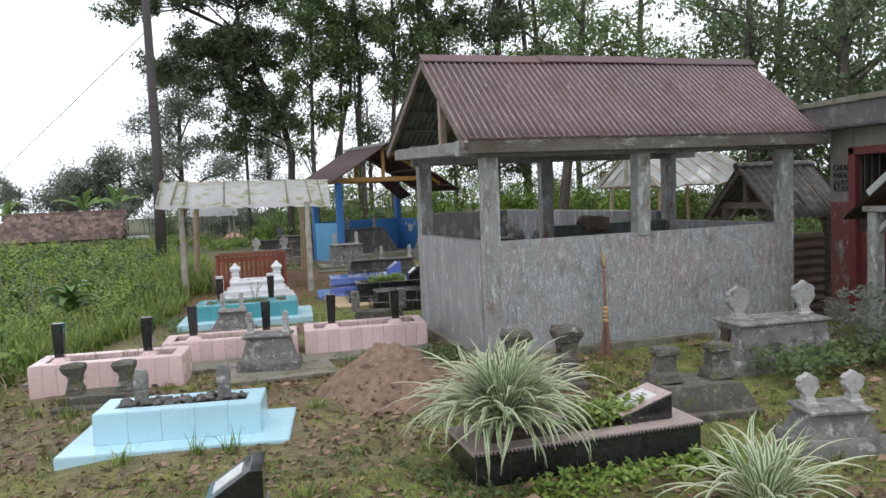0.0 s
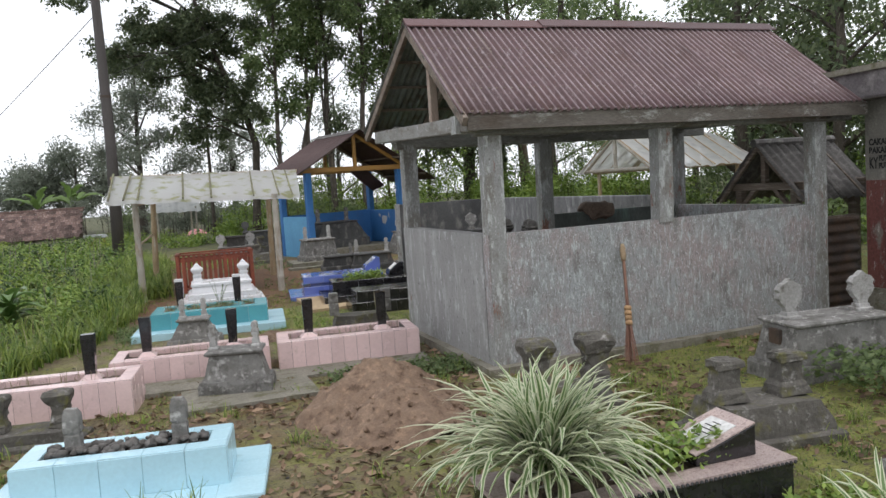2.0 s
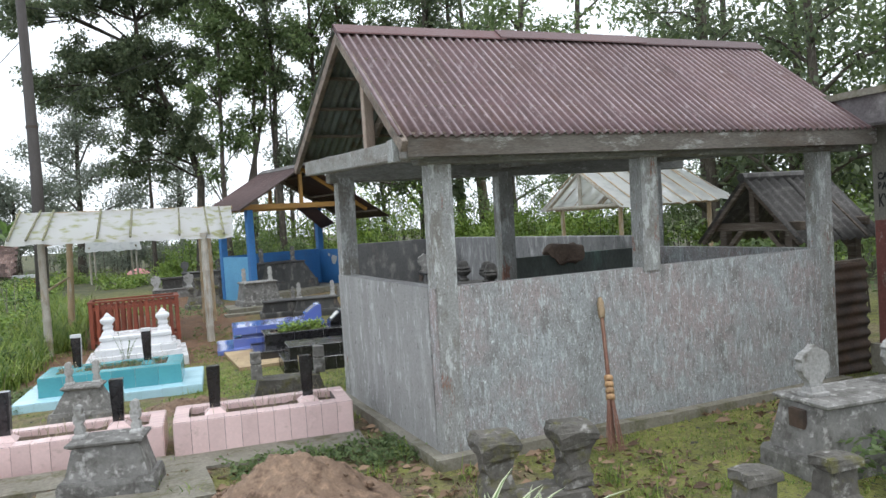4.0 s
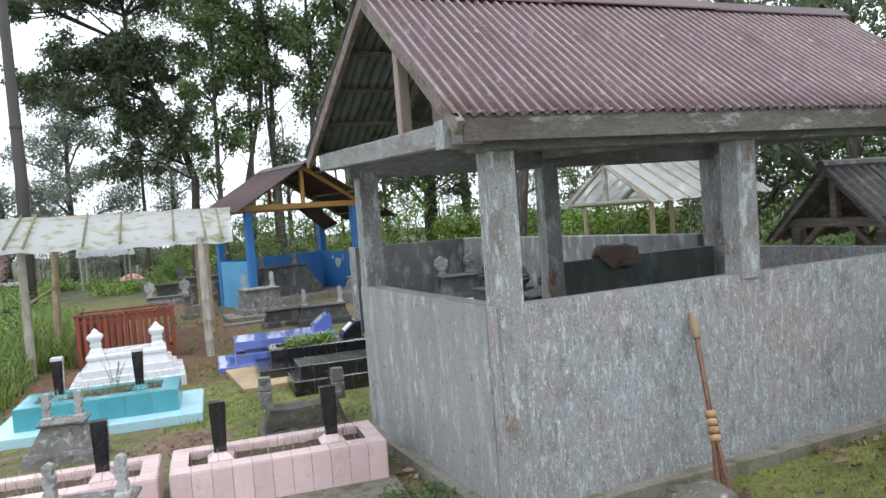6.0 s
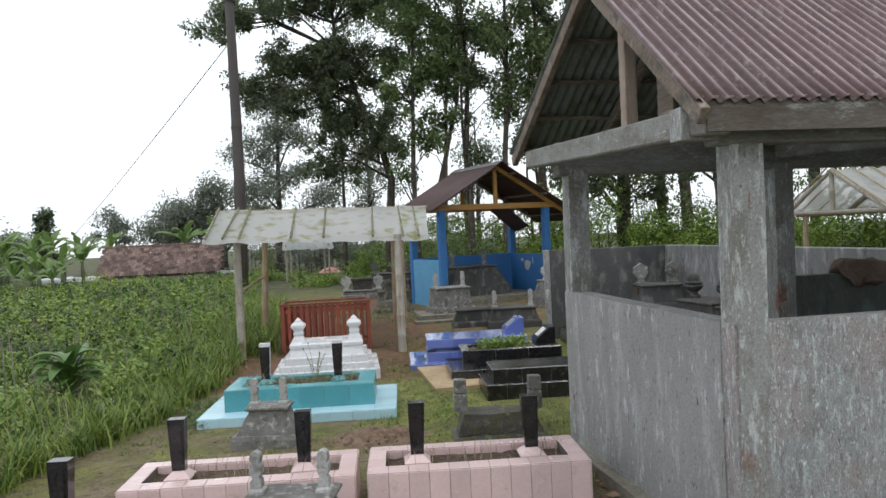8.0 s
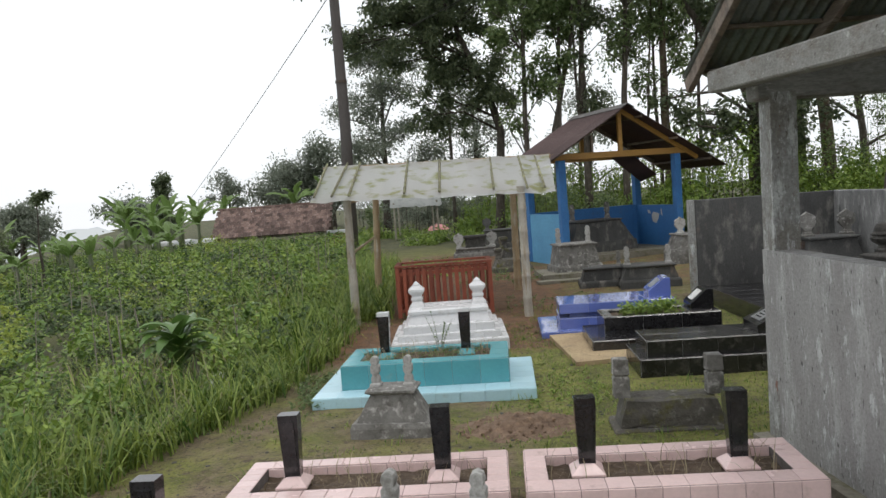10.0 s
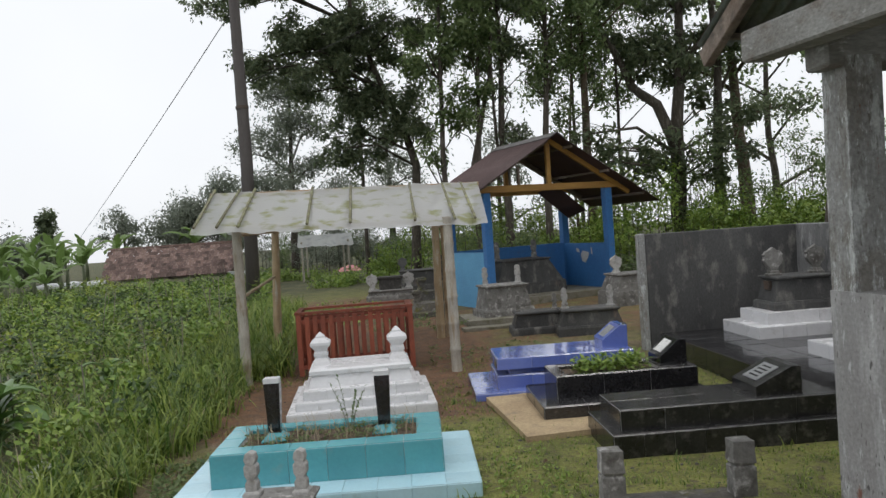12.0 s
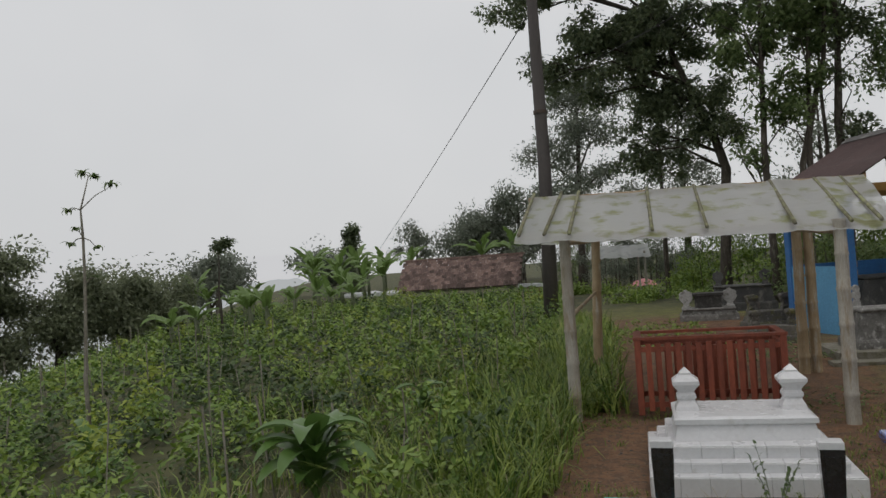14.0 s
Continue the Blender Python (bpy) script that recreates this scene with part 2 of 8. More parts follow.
PINK = mat("pink_glazed_tile", (0.74, 0.56, 0.545), (0.67, 0.50, 0.485), scale=3, spot=(0.5, 0.38, 0.34), spot_scale=8, spot_at=0.68, rough=0.25, bump=0.03, grain=0.06, rand=0.07)
PALEBLUE = mat("pale_blue_glazed_tile", (0.47, 0.70, 0.78), (0.42, 0.64, 0.73), scale=2.5, rough=0.22, bump=0.03, grain=0.05, rand=0.05, spot=(0.38, 0.52, 0.55), spot_scale=7, spot_at=0.7)
TURQ = mat("turquoise_glazed_tile", (0.11, 0.38, 0.42), (0.09, 0.32, 0.37), scale=2.5, rough=0.2, bump=0.03, grain=0.06, rand=0.07, spot=(0.16, 0.33, 0.34), spot_scale=6, spot_at=0.68)
WHITE = mat("white_glazed_tile", (0.68, 0.68, 0.69), (0.60, 0.60, 0.61), scale=3, spot=(0.52, 0.51, 0.49), spot_scale=8, spot_at=0.68, rough=0.28, bump=0.04, grain=0.05, rand=0.04)
BLUE_TILE = mat("violet_blue_glazed_tile", (0.11, 0.15, 0.41), (0.13, 0.18, 0.46), scale=2.5, rough=0.14, bump=0.02, grain=0.06, rand=0.06, coat=0.5)
BLACK = mat("black_granite_tile", (0.014, 0.014, 0.016), (0.025, 0.024, 0.025), scale=8, rough=0.14, bump=0.03, grain=0.4, rand=0.3, coat=0.3, spot=(0.05, 0.048, 0.045), spot_scale=18, spot_at=0.68)
BLACK_WORN = mat("worn_black_tile", (0.013, 0.013, 0.014), (0.028, 0.027, 0.026), scale=5, rough=0.22, bump=0.08, spot=(0.07, 0.067, 0.062), spot_scale=13, spot_at=0.6, rand=0.25)
GROUT = mat("dark_grout", (0.10, 0.09, 0.085), (0.16, 0.14, 0.13), scale=9, rough=0.95)
GROUT_BLUE = mat("pale_blue_grout", (0.36, 0.50, 0.55), (0.30, 0.42, 0.46), scale=9, rough=0.95)
GROUT_PALE = mat("pale_grout", (0.46, 0.47, 0.47), (0.35, 0.34, 0.33), scale=9, rough=0.95)
TERRAZZO = mat("pinkish_terrazzo", (0.42, 0.33, 0.30), (0.36, 0.29, 0.27), scale=8, fine=130, spot=(0.22, 0.16, 0.15), spot_scale=60, spot_at=0.58, rough=0.5, grain=0.35)
PLATE = mat("white_name_plate", (0.72, 0.72, 0.70), (0.62, 0.62, 0.60), scale=9, rough=0.3, bump=0)
INK = plain("black_letter_paint", (0.02, 0.02, 0.02))
SILVER = mat("grey_steel_plate", (0.42, 0.43, 0.43), (0.32, 0.33, 0.33), scale=12, rough=0.35, metal=0.6)
SOIL_BED = mat("planting_soil", (0.10, 0.07, 0.045), (0.06, 0.042, 0.03), scale=9, fine=50, rough=1.0, bump=1.0, spot=(0.17, 0.13, 0.09), spot_scale=30, spot_at=0.6)
SAND = mat("heaped_brown_earth", (0.235, 0.162, 0.112), (0.165, 0.110, 0.075), scale=5, fine=70, rough=1.0, bump=0.9, spot=(0.31, 0.21, 0.14), spot_scale=14, spot_at=0.6, spot2=(0.10, 0.062, 0.04), spot2_scale=9, spot2_at=0.6)
PEBBLE = mat("dark_river_pebble", (0.07, 0.066, 0.06), (0.13, 0.12, 0.11), scale=6, rough=0.7, rand=0.4)
SLAB = mat("mossy_cement_slab", (0.22, 0.205, 0.17), (0.16, 0.15, 0.115), scale=4, spot=(0.10, 0.095, 0.05), spot_scale=6, spot_at=0.58, rough=0.95, bump=0.5)
TAN_SLAB = mat("tan_cement_apron", (0.38, 0.29, 0.17), (0.29, 0.21, 0.125), scale=3, spot=(0.2, 0.16, 0.11), spot_scale=6, spot_at=0.64, rough=0.92)
BAMBOO = mat("dry_bamboo", (0.36, 0.27, 0.16), (0.28, 0.20, 0.115), scale=3, spot=(0.42, 0.39, 0.33), spot_scale=5, stretch=(4, 4, 0.6), rough=0.6)
BAMBOO_GREY = mat("silvered_bamboo", (0.38, 0.36, 0.31), (0.31, 0.28, 0.23), scale=3, spot=(0.24, 0.18, 0.11), spot_scale=4, stretch=(4, 4, 0.6), rough=0.65)
BATTEN = mat("moss_grown_batten", (0.20, 0.185, 0.13), (0.13, 0.125, 0.07), scale=7, spot=(0.30, 0.31, 0.16), spot_scale=11, spot_at=0.56, rough=0.9, bump=0.6)
YELLOW = mat("varnished_yellow_timber", (0.36, 0.20, 0.045), (0.27, 0.14, 0.035), scale=3, stretch=(0.6, 3, 3), rough=0.6)
BLUE = mat("bright_blue_wall_paint", (0.035, 0.155, 0.38), (0.03, 0.13, 0.33), scale=2.0, spot=(0.06, 0.14, 0.29), spot_scale=4, spot_at=0.66, rough=0.7, rand=0.03)
LIGHTBLUE = mat("sky_blue_wall_paint", (0.11, 0.33, 0.53), (0.095, 0.28, 0.47), scale=1.8, rough=0.7, rand=0.03)
PEELED = mat("bare_plaster_patch", (0.42, 0.43, 0.42), rough=0.95)
RED_PAINT = mat("dull_red_paint", (0.17, 0.035, 0.038), (0.12, 0.028, 0.03), scale=4, spot=(0.14, 0.05, 0.04), spot_scale=9, rough=0.55)
FENCE_RED = mat("red_brown_stain", (0.25, 0.062, 0.03), (0.18, 0.045, 0.025), scale=5, stretch=(1, 1, 0.25), rough=0.6, rand=0.18)
REDDISH_WALL = mat("bare_beige_plaster", (0.25, 0.235, 0.205), (0.19, 0.18, 0.16), scale=1.6, rough=0.92, grain=0.25, layers=(
    ((0.33, 0.31, 0.28), 4, 0.6, 0.05, (1.5, 1.5, 0.6)), ((0.12, 0.11, 0.10), 7, 0.65, 0.04, (2, 2, 0.5)), ((0.20, 0.10, 0.085), 3, 0.64, 0.05, (1.5, 1.5, 0.6))))
RED_DADO = mat("peeling_red_dado", (0.20, 0.075, 0.062), (0.15, 0.055, 0.048), scale=2.0, rough=0.9, grain=0.3, layers=(
    ((0.22, 0.19, 0.165), 4.5, 0.58, 0.03, (1.4, 1.4, 0.6)), ((0.45, 0.41, 0.38), 13, 0.625, 0.03, (1.5, 1.5, 0.6)), ((0.06, 0.045, 0.04), 8, 0.65, 0.04, (2, 2, 0.5))))
FASCIA = mat("dark_stained_fascia", (0.16, 0.145, 0.15), (0.10, 0.09, 0.09), scale=2, spot=(0.26, 0.24, 0.24), spot_scale=4, rough=0.9)
IRON = mat("rusty_dark_iron", (0.07, 0.06, 0.055), (0.11, 0.075, 0.055), scale=6, rough=0.7, metal=0.4)
POLE = mat("dark_utility_pole", (0.06, 0.052, 0.05), (0.09, 0.08, 0.075), scale=2, stretch=(3, 3, 0.3), rough=0.75)
BARK = mat("grey_brown_bark", (0.085, 0.07, 0.055), (0.05, 0.042, 0.034), scale=3, fine=22, spot=(0.15, 0.135, 0.11), spot_scale=5, spot_at=0.6, stretch=(3, 3, 0.8), rough=0.95, bump=1.0)
BARK_MOSS = mat("lichened_bark", (0.12, 0.085, 0.055), (0.08, 0.06, 0.04), scale=4, fine=22, spot=(0.22, 0.20, 0.16), spot_scale=7, spot_at=0.6, spot2=(0.09, 0.10, 0.04), spot2_scale=5, rough=0.95, bump=1.0)
RIB = mat("reddish_palm_ribs", (0.24, 0.125, 0.085), (0.16, 0.08, 0.06), scale=8, stretch=(8, 8, 0.5), rough=0.75)
STRAW = mat("broom_ribs", (0.42, 0.27, 0.14), (0.32, 0.19, 0.09), scale=8, stretch=(8, 8, 0.5), rough=0.7)
HANDLE = mat("dark_red_bamboo_handle", (0.15, 0.055, 0.035), (0.22, 0.12, 0.07), scale=5, stretch=(4, 4, 0.5), rough=0.45)
CLOTH = mat("dirty_brown_sack", (0.14, 0.10, 0.075), (0.09, 0.065, 0.05), scale=6, rough=0.95, bump=0.6)
TILE_ROOF = mat("weathered_clay_roof_tile", (0.165, 0.105, 0.088), (0.10, 0.068, 0.06), scale=7, spot=(0.27, 0.21, 0.185), spot_scale=11, spot_at=0.6, rough=0.9, rand=0.55)
UMBRELLA = mat("faded_red_cloth", (0.62, 0.27, 0.28), (0.54, 0.22, 0.24), scale=5, rough=0.8)
PLASTIC_BAG = mat("white_plastic", (0.68, 0.69, 0.71), (0.55, 0.56, 0.58), scale=9, rough=0.4)
PURPLE = mat("faded_purple_plastic", (0.36, 0.28, 0.52), (0.26, 0.20, 0.40), scale=9, rough=0.45)
CABLE = plain("black_cable", (0.03, 0.03, 0.03), 0.6)

# thin milky plastic film with moss stains
FILM = bpy.data.materials.new("milky_plastic_film")
FILM.use_nodes = True
fn, fl = FILM.node_tree.nodes, FILM.node_tree.links.new
f_tc, f_big, f_fold = fn.new("ShaderNodeTexCoord"), fn.new("ShaderNodeTexNoise"), fn.new("ShaderNodeTexNoise")
f_big.inputs["Scale"].default_value, f_big.inputs["Detail"].default_value = 4.6, 10
f_map = fn.new("ShaderNodeMapping")
f_map.inputs["Scale"].default_value = (1.0, 3.0, 3.0)
f_fold.inputs["Scale"].default_value, f_fold.inputs["Detail"].default_value = 6.0, 5
fl(f_tc.outputs["Object"], f_map.inputs[0]), fl(f_map.outputs[0], f_fold.inputs["Vector"]), fl(f_tc.outputs["Object"], f_big.inputs["Vector"])
f_r = fn.new("ShaderNodeValToRGB")
f_r.color_ramp.elements[0].position, f_r.color_ramp.elements[0].color = 0.52, (0.66, 0.67, 0.66, 1)
f_r.color_ramp.elements[1].position, f_r.color_ramp.elements[1].color = 0.66, (0.40, 0.42, 0.20, 1)
fl(f_big.outputs["Fac"], f_r.inputs[0])
f_b = fn["Principled BSDF"]
fl(f_r.outputs[0], f_b.inputs["Base Color"])
f_b.inputs["Roughness"].default_value = 0.32
f_bump = fn.new("ShaderNodeBump")
f_bump.inputs["Strength"].default_value, f_bump.inputs["Distance"].default_value = 0.6, 0.03
fl(f_fold.outputs["Fac"], f_bump.inputs["Height"]), fl(f_bump.outputs[0], f_b.inputs["Normal"])
f_t, f_x, f_m = fn.new("ShaderNodeBsdfTranslucent"), fn.new("ShaderNodeBsdfTransparent"), fn.new("ShaderNodeMixShader")
fl(f_r.outputs[0], f_t.inputs["Color"])
f_m.inputs[0].default_value = 0.45
fl(f_b.outputs[0], f_m.inputs[1]), fl(f_t.outputs[0], f_m.inputs[2])
f_m2 = fn.new("ShaderNodeMixShader")
f_m2.inputs[0].default_value = 0.2
fl(f_m.outputs[0], f_m2.inputs[1]), fl(f_x.outputs[0], f_m2.inputs[2])
fl(f_m2.outputs[0], fn["Material Output"].inputs["Surface"])

FILM_CLEAR = FILM.copy()
FILM_CLEAR.name = "clear_plastic_film"
for node in FILM_CLEAR.node_tree.nodes:
    if node.type == "VALTORGB":
        node.color_ramp.elements[1].color = (0.52, 0.54, 0.55, 1)

# dark green lifted towards grey: the grove's haze is in the leaf colour
LEAF_DARK = leaf_mat("dark_haze_lifted_tree_leaves", (0.098, 0.132, 0.078), (0.20, 0.24, 0.13), through=0.55)
LEAF_MID = leaf_mat("green_tree_leaves", (0.10, 0.155, 0.058), (0.23, 0.295, 0.125), through=0.55)
LEAF_BRIGHT = leaf_mat("bright_shrub_leaves", (0.10, 0.185, 0.028), (0.27, 0.36, 0.065), through=0.25)
# the next two are paler and greyer, with distance haze painted in
LEAF_HILL_HAZE = leaf_mat("haze_muted_hillside_leaves", (0.15, 0.18, 0.11), (0.26, 0.29, 0.175), through=0.5)
LEAF_GREY_HAZE = leaf_mat("haze_grey_green_leaves", (0.165, 0.195, 0.15), (0.26, 0.285, 0.225), through=0.5)
LEAF_FIELD = leaf_mat("field_crop_leaves", (0.07, 0.15, 0.024), (0.24, 0.34, 0.06), through=0.25)
LEAF_YELLOW = leaf_mat("yellow_green_leaves", (0.20, 0.28, 0.035), (0.40, 0.46, 0.09), through=0.4)
# colours the darker crop plants and, as painted shade, all plants' lower leaves
LEAF_DEEP_SHADED = leaf_mat("deep_green_and_shaded_crop_leaves", (0.022, 0.05, 0.014), (0.085, 0.14, 0.035), through=0.25)
STAKE = mat("silvered_stakes", (0.30, 0.28, 0.23), (0.19, 0.17, 0.135), scale=6, rough=0.85)
LEAF_GLOSS = leaf_mat("broad_glossy_leaves", (0.065, 0.145, 0.03), (0.14, 0.235, 0.06), rough=0.35)
GRASS = leaf_mat("grass_blades", (0.045, 0.115, 0.016), (0.32, 0.39, 0.085), through=0.35)
DRY = leaf_mat("dry_stalks", (0.25, 0.20, 0.12), (0.38, 0.33, 0.22), rough=0.8, through=0.1)
LITTER = leaf_mat("fallen_dry_leaves", (0.07, 0.042, 0.026), (0.33, 0.225, 0.145), rough=0.8, through=0.05)
CREAM = leaf_mat("cream_leaf_margin", (0.50, 0.53, 0.34), (0.70, 0.71, 0.54), rough=0.45)
STRAP = leaf_mat("strap_leaf_green", (0.08, 0.15, 0.045), (0.17, 0.26, 0.09), rough=0.45)
BANANA = leaf_mat("banana_leaves", (0.11, 0.20, 0.045), (0.20, 0.29, 0.09), rough=0.45, through=0.35)


# ---- building helpers ----
def part(name, bm, material, parent=None, label="", smooth=False, mats=()):
    """Links a bmesh as one mesh object under a thing or a part."""
    me = bpy.data.meshes.new(name)
    bm.to_mesh(me)
    bm.free()
    for m in (material, *mats):
        me.materials.append(m)
    if smooth:
        me.shade_smooth()
    ob = new(name, me)
    ob.parent = parent
    return tagged(ob, label)


def mesh_of(name, verts, faces, material, parent=None, mats=(), index=None):
    me = bpy.data.meshes.new(name)
    me.from_pydata([tuple(v) for v in verts], [], faces)
    for m in (material, *mats):
        me.materials.append(m)
    if index is not None:
        me.polygons.foreach_set("material_index", index)
    me.update()
    ob = new(name, me)
    ob.parent = parent
    return ob


def thing(name, m, label, category, group="", kind=""):
    e = new(name)
    e.empty_display_size = 0.1
    e.matrix_world = m
    return tagged(e, label, category, group, kind)


def hexa(bm, low, high):
    """A block from four lower and four upper corners, both counter-clockwise."""
    a, b = [bm.verts.new(v) for v in low], [bm.verts.new(v) for v in high]
    bm.faces.new(a[::-1]), bm.faces.new(b)
    for i in range(4):
        j = (i + 1) % 4
        bm.faces.new((a[i], a[j], b[j], b[i]))
    return a + b


def box(bm, x0, x1, y0, y1, z0, z1):
    return hexa(bm, ((x0, y0, z0), (x1, y0, z0), (x1, y1, z0), (x0, y1, z0)), ((x0, y0, z1), (x1, y0, z1), (x1, y1, z1), (x0, y1, z1)))


def stack(bm, sections, cx=0.0, cy=0.0):
    """Square sections (half length, half width, z) one on another."""
    prev = None
    for hx, hy, z in sections:
        ring = [bm.verts.new((cx + sx * hx, cy + sy * hy, z)) for sx, sy in ((-1, -1), (1, -1), (1, 1), (-1, 1))]
        if prev:
            for i in range(4):
                j = (i + 1) % 4
                bm.faces.new((prev[i], prev[j], ring[j], ring[i]))
        else:
            bm.faces.new(ring[::-1])
        prev = ring
    bm.faces.new(prev)


def soften(bm, width=0.006, seg=2):
    bmesh.ops.bevel(bm, geom=[e for e in bm.edges if e.calc_face_angle(0) > 0.5], offset=width, segments=seg, affect="EDGES", profile=0.6, clamp_overlap=True)
    return bm


def rough_up(bm, amount=0.006, scale=9.0, cuts=0):
    """Worn, uneven surface."""
    if cuts:
        bmesh.ops.subdivide_edges(bm, edges=bm.edges[:], cuts=cuts, use_grid_fill=True)
    for v in bm.verts:
        v.co += noise.noise_vector(v.co * scale) * amount
    return bm


def flat_stone(bm, outline, thick, cx=0.0, cy=0.0, z0=0.0, depth_axis="y"):
    """A flat slab with the given outline (u, z), of the given thickness."""
    sides = []
    for s in (-0.5, 0.5):
        sides.append([bm.verts.new((cx + u, cy + s * thick, z0 + z) if depth_axis == "y" else (cx + s * thick, cy + u, z0 + z)) for u, z in outline])
    n = len(outline)
    bm.faces.new(sides[0]), bm.faces.new(sides[1][::-1])
    for i in range(n):
        j = (i + 1) % n
        bm.faces.new((sides[0][j], sides[0][i], sides[1][i], sides[1][j]))
    bmesh.ops.recalc_face_normals(bm, faces=bm.faces[:])


def tube(bm, points, radii, sides=8, cap=True):
    """A round limb along points."""
    rings = []
    pts = [Vector(p) for p in points]
    for i, p in enumerate(pts):
        d = (pts[min(i + 1, len(pts) - 1)] - pts[max(i - 1, 0)]).normalized()
        u = d.orthogonal().normalized() if abs(d.z) < 0.99 else Vector((1, 0, 0))
        if i and rings:
            u = (last_u - d * last_u.dot(d)).normalized()
        w = d.cross(u)
        last_u = u
        rings.append([bm.verts.new(p + radii[i] * (math.cos(a) * u + math.sin(a) * w)) for a in (2 * math.pi * k / sides for k in range(sides))])
    for a, b in zip(rings, rings[1:]):
        for k in range(sides):
            bm.faces.new((a[k], a[(k + 1) % sides], b[(k + 1) % sides], b[k]))
    if cap:
        bm.faces.new(rings[0][::-1]), bm.faces.new(rings[-1])
    return bm


def bar(a, b, w, h):
    """A squared timber from a to b: w across, h high."""
    bm = bmesh.new()
    a, b = Vector(a), Vector(b)
    d = (b - a).normalized()
    side = d.cross(Vector((0, 0, 1)))
    side = (side if side.length > 0.05 else Vector((1, 0, 0))).normalized() * w / 2
    up = side.cross(d).normalized() * h / 2
    hexa(bm, (a - side - up, a + side - up, b + side - up, b - side - up), (a - side + up, a + side + up, b + side + up, b - side + up))
    bmesh.ops.recalc_face_normals(bm, faces=bm.faces[:])
    return soften(bm, min(w, h) * 0.08, 1)


tile_meshes = {}


def tile_piece(w, h, material, parent, m, name="tile"):
    """One glazed tile, w by h, 6 mm thick with eased edges; its back lies in the plane z = 0 of m."""
    key = (round(w, 3), round(h, 3), material.name)
    if key not in tile_meshes:
        x, y, e, t = w / 2 - 0.0012, h / 2 - 0.0012, 0.0022, 0.006
        me = bpy.data.meshes.new("tile")
        v = [(sx * x, sy * y, z) for z in (0, t - e) for sx, sy in ((-1, -1), (1, -1), (1, 1), (-1, 1))]
        v += [(sx * (x - e), sy * (y - e), t) for sx, sy in ((-1, -1), (1, -1), (1, 1), (-1, 1))]
        f = [(8, 9, 10, 11)] + [(a + k, a + (k + 1) % 4, a + 4 + (k + 1) % 4, a + 4 + k) for a in (0, 4) for k in range(4)]
        me.from_pydata(v, [], f)
        me.materials.append(material)
        tile_meshes[key] = me
    ob = new(name, tile_meshes[key])
    ob.parent = parent
    ob.matrix_local = m
    return ob


def tile_field(parent, origin, u, v, w, h, nu, nv, material):
    """Tiles over a rectangle: origin is its corner, u and v its directions, w by h its size."""
    u, v, o = Vector(u).normalized(), Vector(v).normalized(), Vector(origin)
    n = u.cross(v)
    rot = Matrix((u, v, n)).transposed().to_4x4()
    for i in range(nu):
        for j in range(nv):
            c = o + u * (w * (i + 0.5) / nu) + v * (h * (j + 0.5) / nv)
            tilt = pose(0, 0, 0, random.uniform(-0.5, 0.5), random.uniform(-0.5, 0.5), random.uniform(-0.15, 0.15))
            tile_piece(w / nu, h / nv, material, parent, Matrix.Translation(c) @ rot @ tilt)


def tiled_block(parent, name, x0, x1, y0, y1, z0, z1, material, grout, size=0.2, rows=1, top=True, hole=None):
    """A masonry block clad with tiles on its sides and, where wanted, on its top; hole: a bed left open in the top."""
    bm = bmesh.new()
    if hole:
        hx0, hx1, hy0, hy1, hz = hole
        box(bm, x0, x1, y0, hy0, z0, z1), box(bm, x0, x1, hy1, y1, z0, z1)
        box(bm, x0, hx0, hy0, hy1, z0, z1), box(bm, hx1, x1, hy0, hy1, z0, z1)
        box(bm, hx0, hx1, hy0, hy1, z0, hz)
    else:
        box(bm, x0, x1, y0, y1, z0, z1)
    core = part(name, bm, grout, parent)
    nx, ny = max(1, round((x1 - x0) / size)), max(1, round((y1 - y0) / size))
    L, W, H = x1 - x0, y1 - y0, z1 - z0
    tile_field(core, (x0, y0, z0), (1, 0, 0), (0, 0, 1), L, H, nx, rows, material)
    tile_field(core, (x1, y1, z0), (-1, 0, 0), (0, 0, 1), L, H, nx, rows, material)
    tile_field(core, (x0, y1, z0), (0, -1, 0), (0, 0, 1), W, H, ny, rows, material)
    tile_field(core, (x1, y0, z0), (0, 1, 0), (0, 0, 1), W, H, ny, rows, material)
    if hole:
        tile_field(core, (x0, y0, z1), (1, 0, 0), (0, 1, 0), L, hy0 - y0, nx, 1, material)
        tile_field(core, (x0, hy1, z1), (1, 0, 0), (0, 1, 0), L, y1 - hy1, nx, 1, material)
        tile_field(core, (x0, hy0, z1), (1, 0, 0), (0, 1, 0), hx0 - x0, hy1 - hy0, 1, max(1, ny - 1), material)
        tile_field(core, (hx1, hy0, z1), (1, 0, 0), (0, 1, 0), x1 - hx1, hy1 - hy0, 1, max(1, ny - 1), material)
        for o, u, L2 in (((hx0, hy1, hz), (1, 0, 0), hx1 - hx0), ((hx1, hy0, hz), (-1, 0, 0), hx1 - hx0)):
            tile_field(core, o, u, (0, 0, 1), L2, z1 - hz, nx, 1, material)
    elif top:
        tile_field(core, (x0, y0, z1), (1, 0, 0), (0, 1, 0), L, W, nx, ny, material)
    return core


def smooth(t, a, b):
    t = min(1, max(0, (t - a) / (b - a)))
    return t * t * (3 - 2 * t)


def edge_x(y):
    """Where the trodden cemetery ends and the planted slope begins."""
    return -4.75 + 1.45 * smooth(y, 1.0, 7.5) - 0.35 * smooth(y, 14, 30)


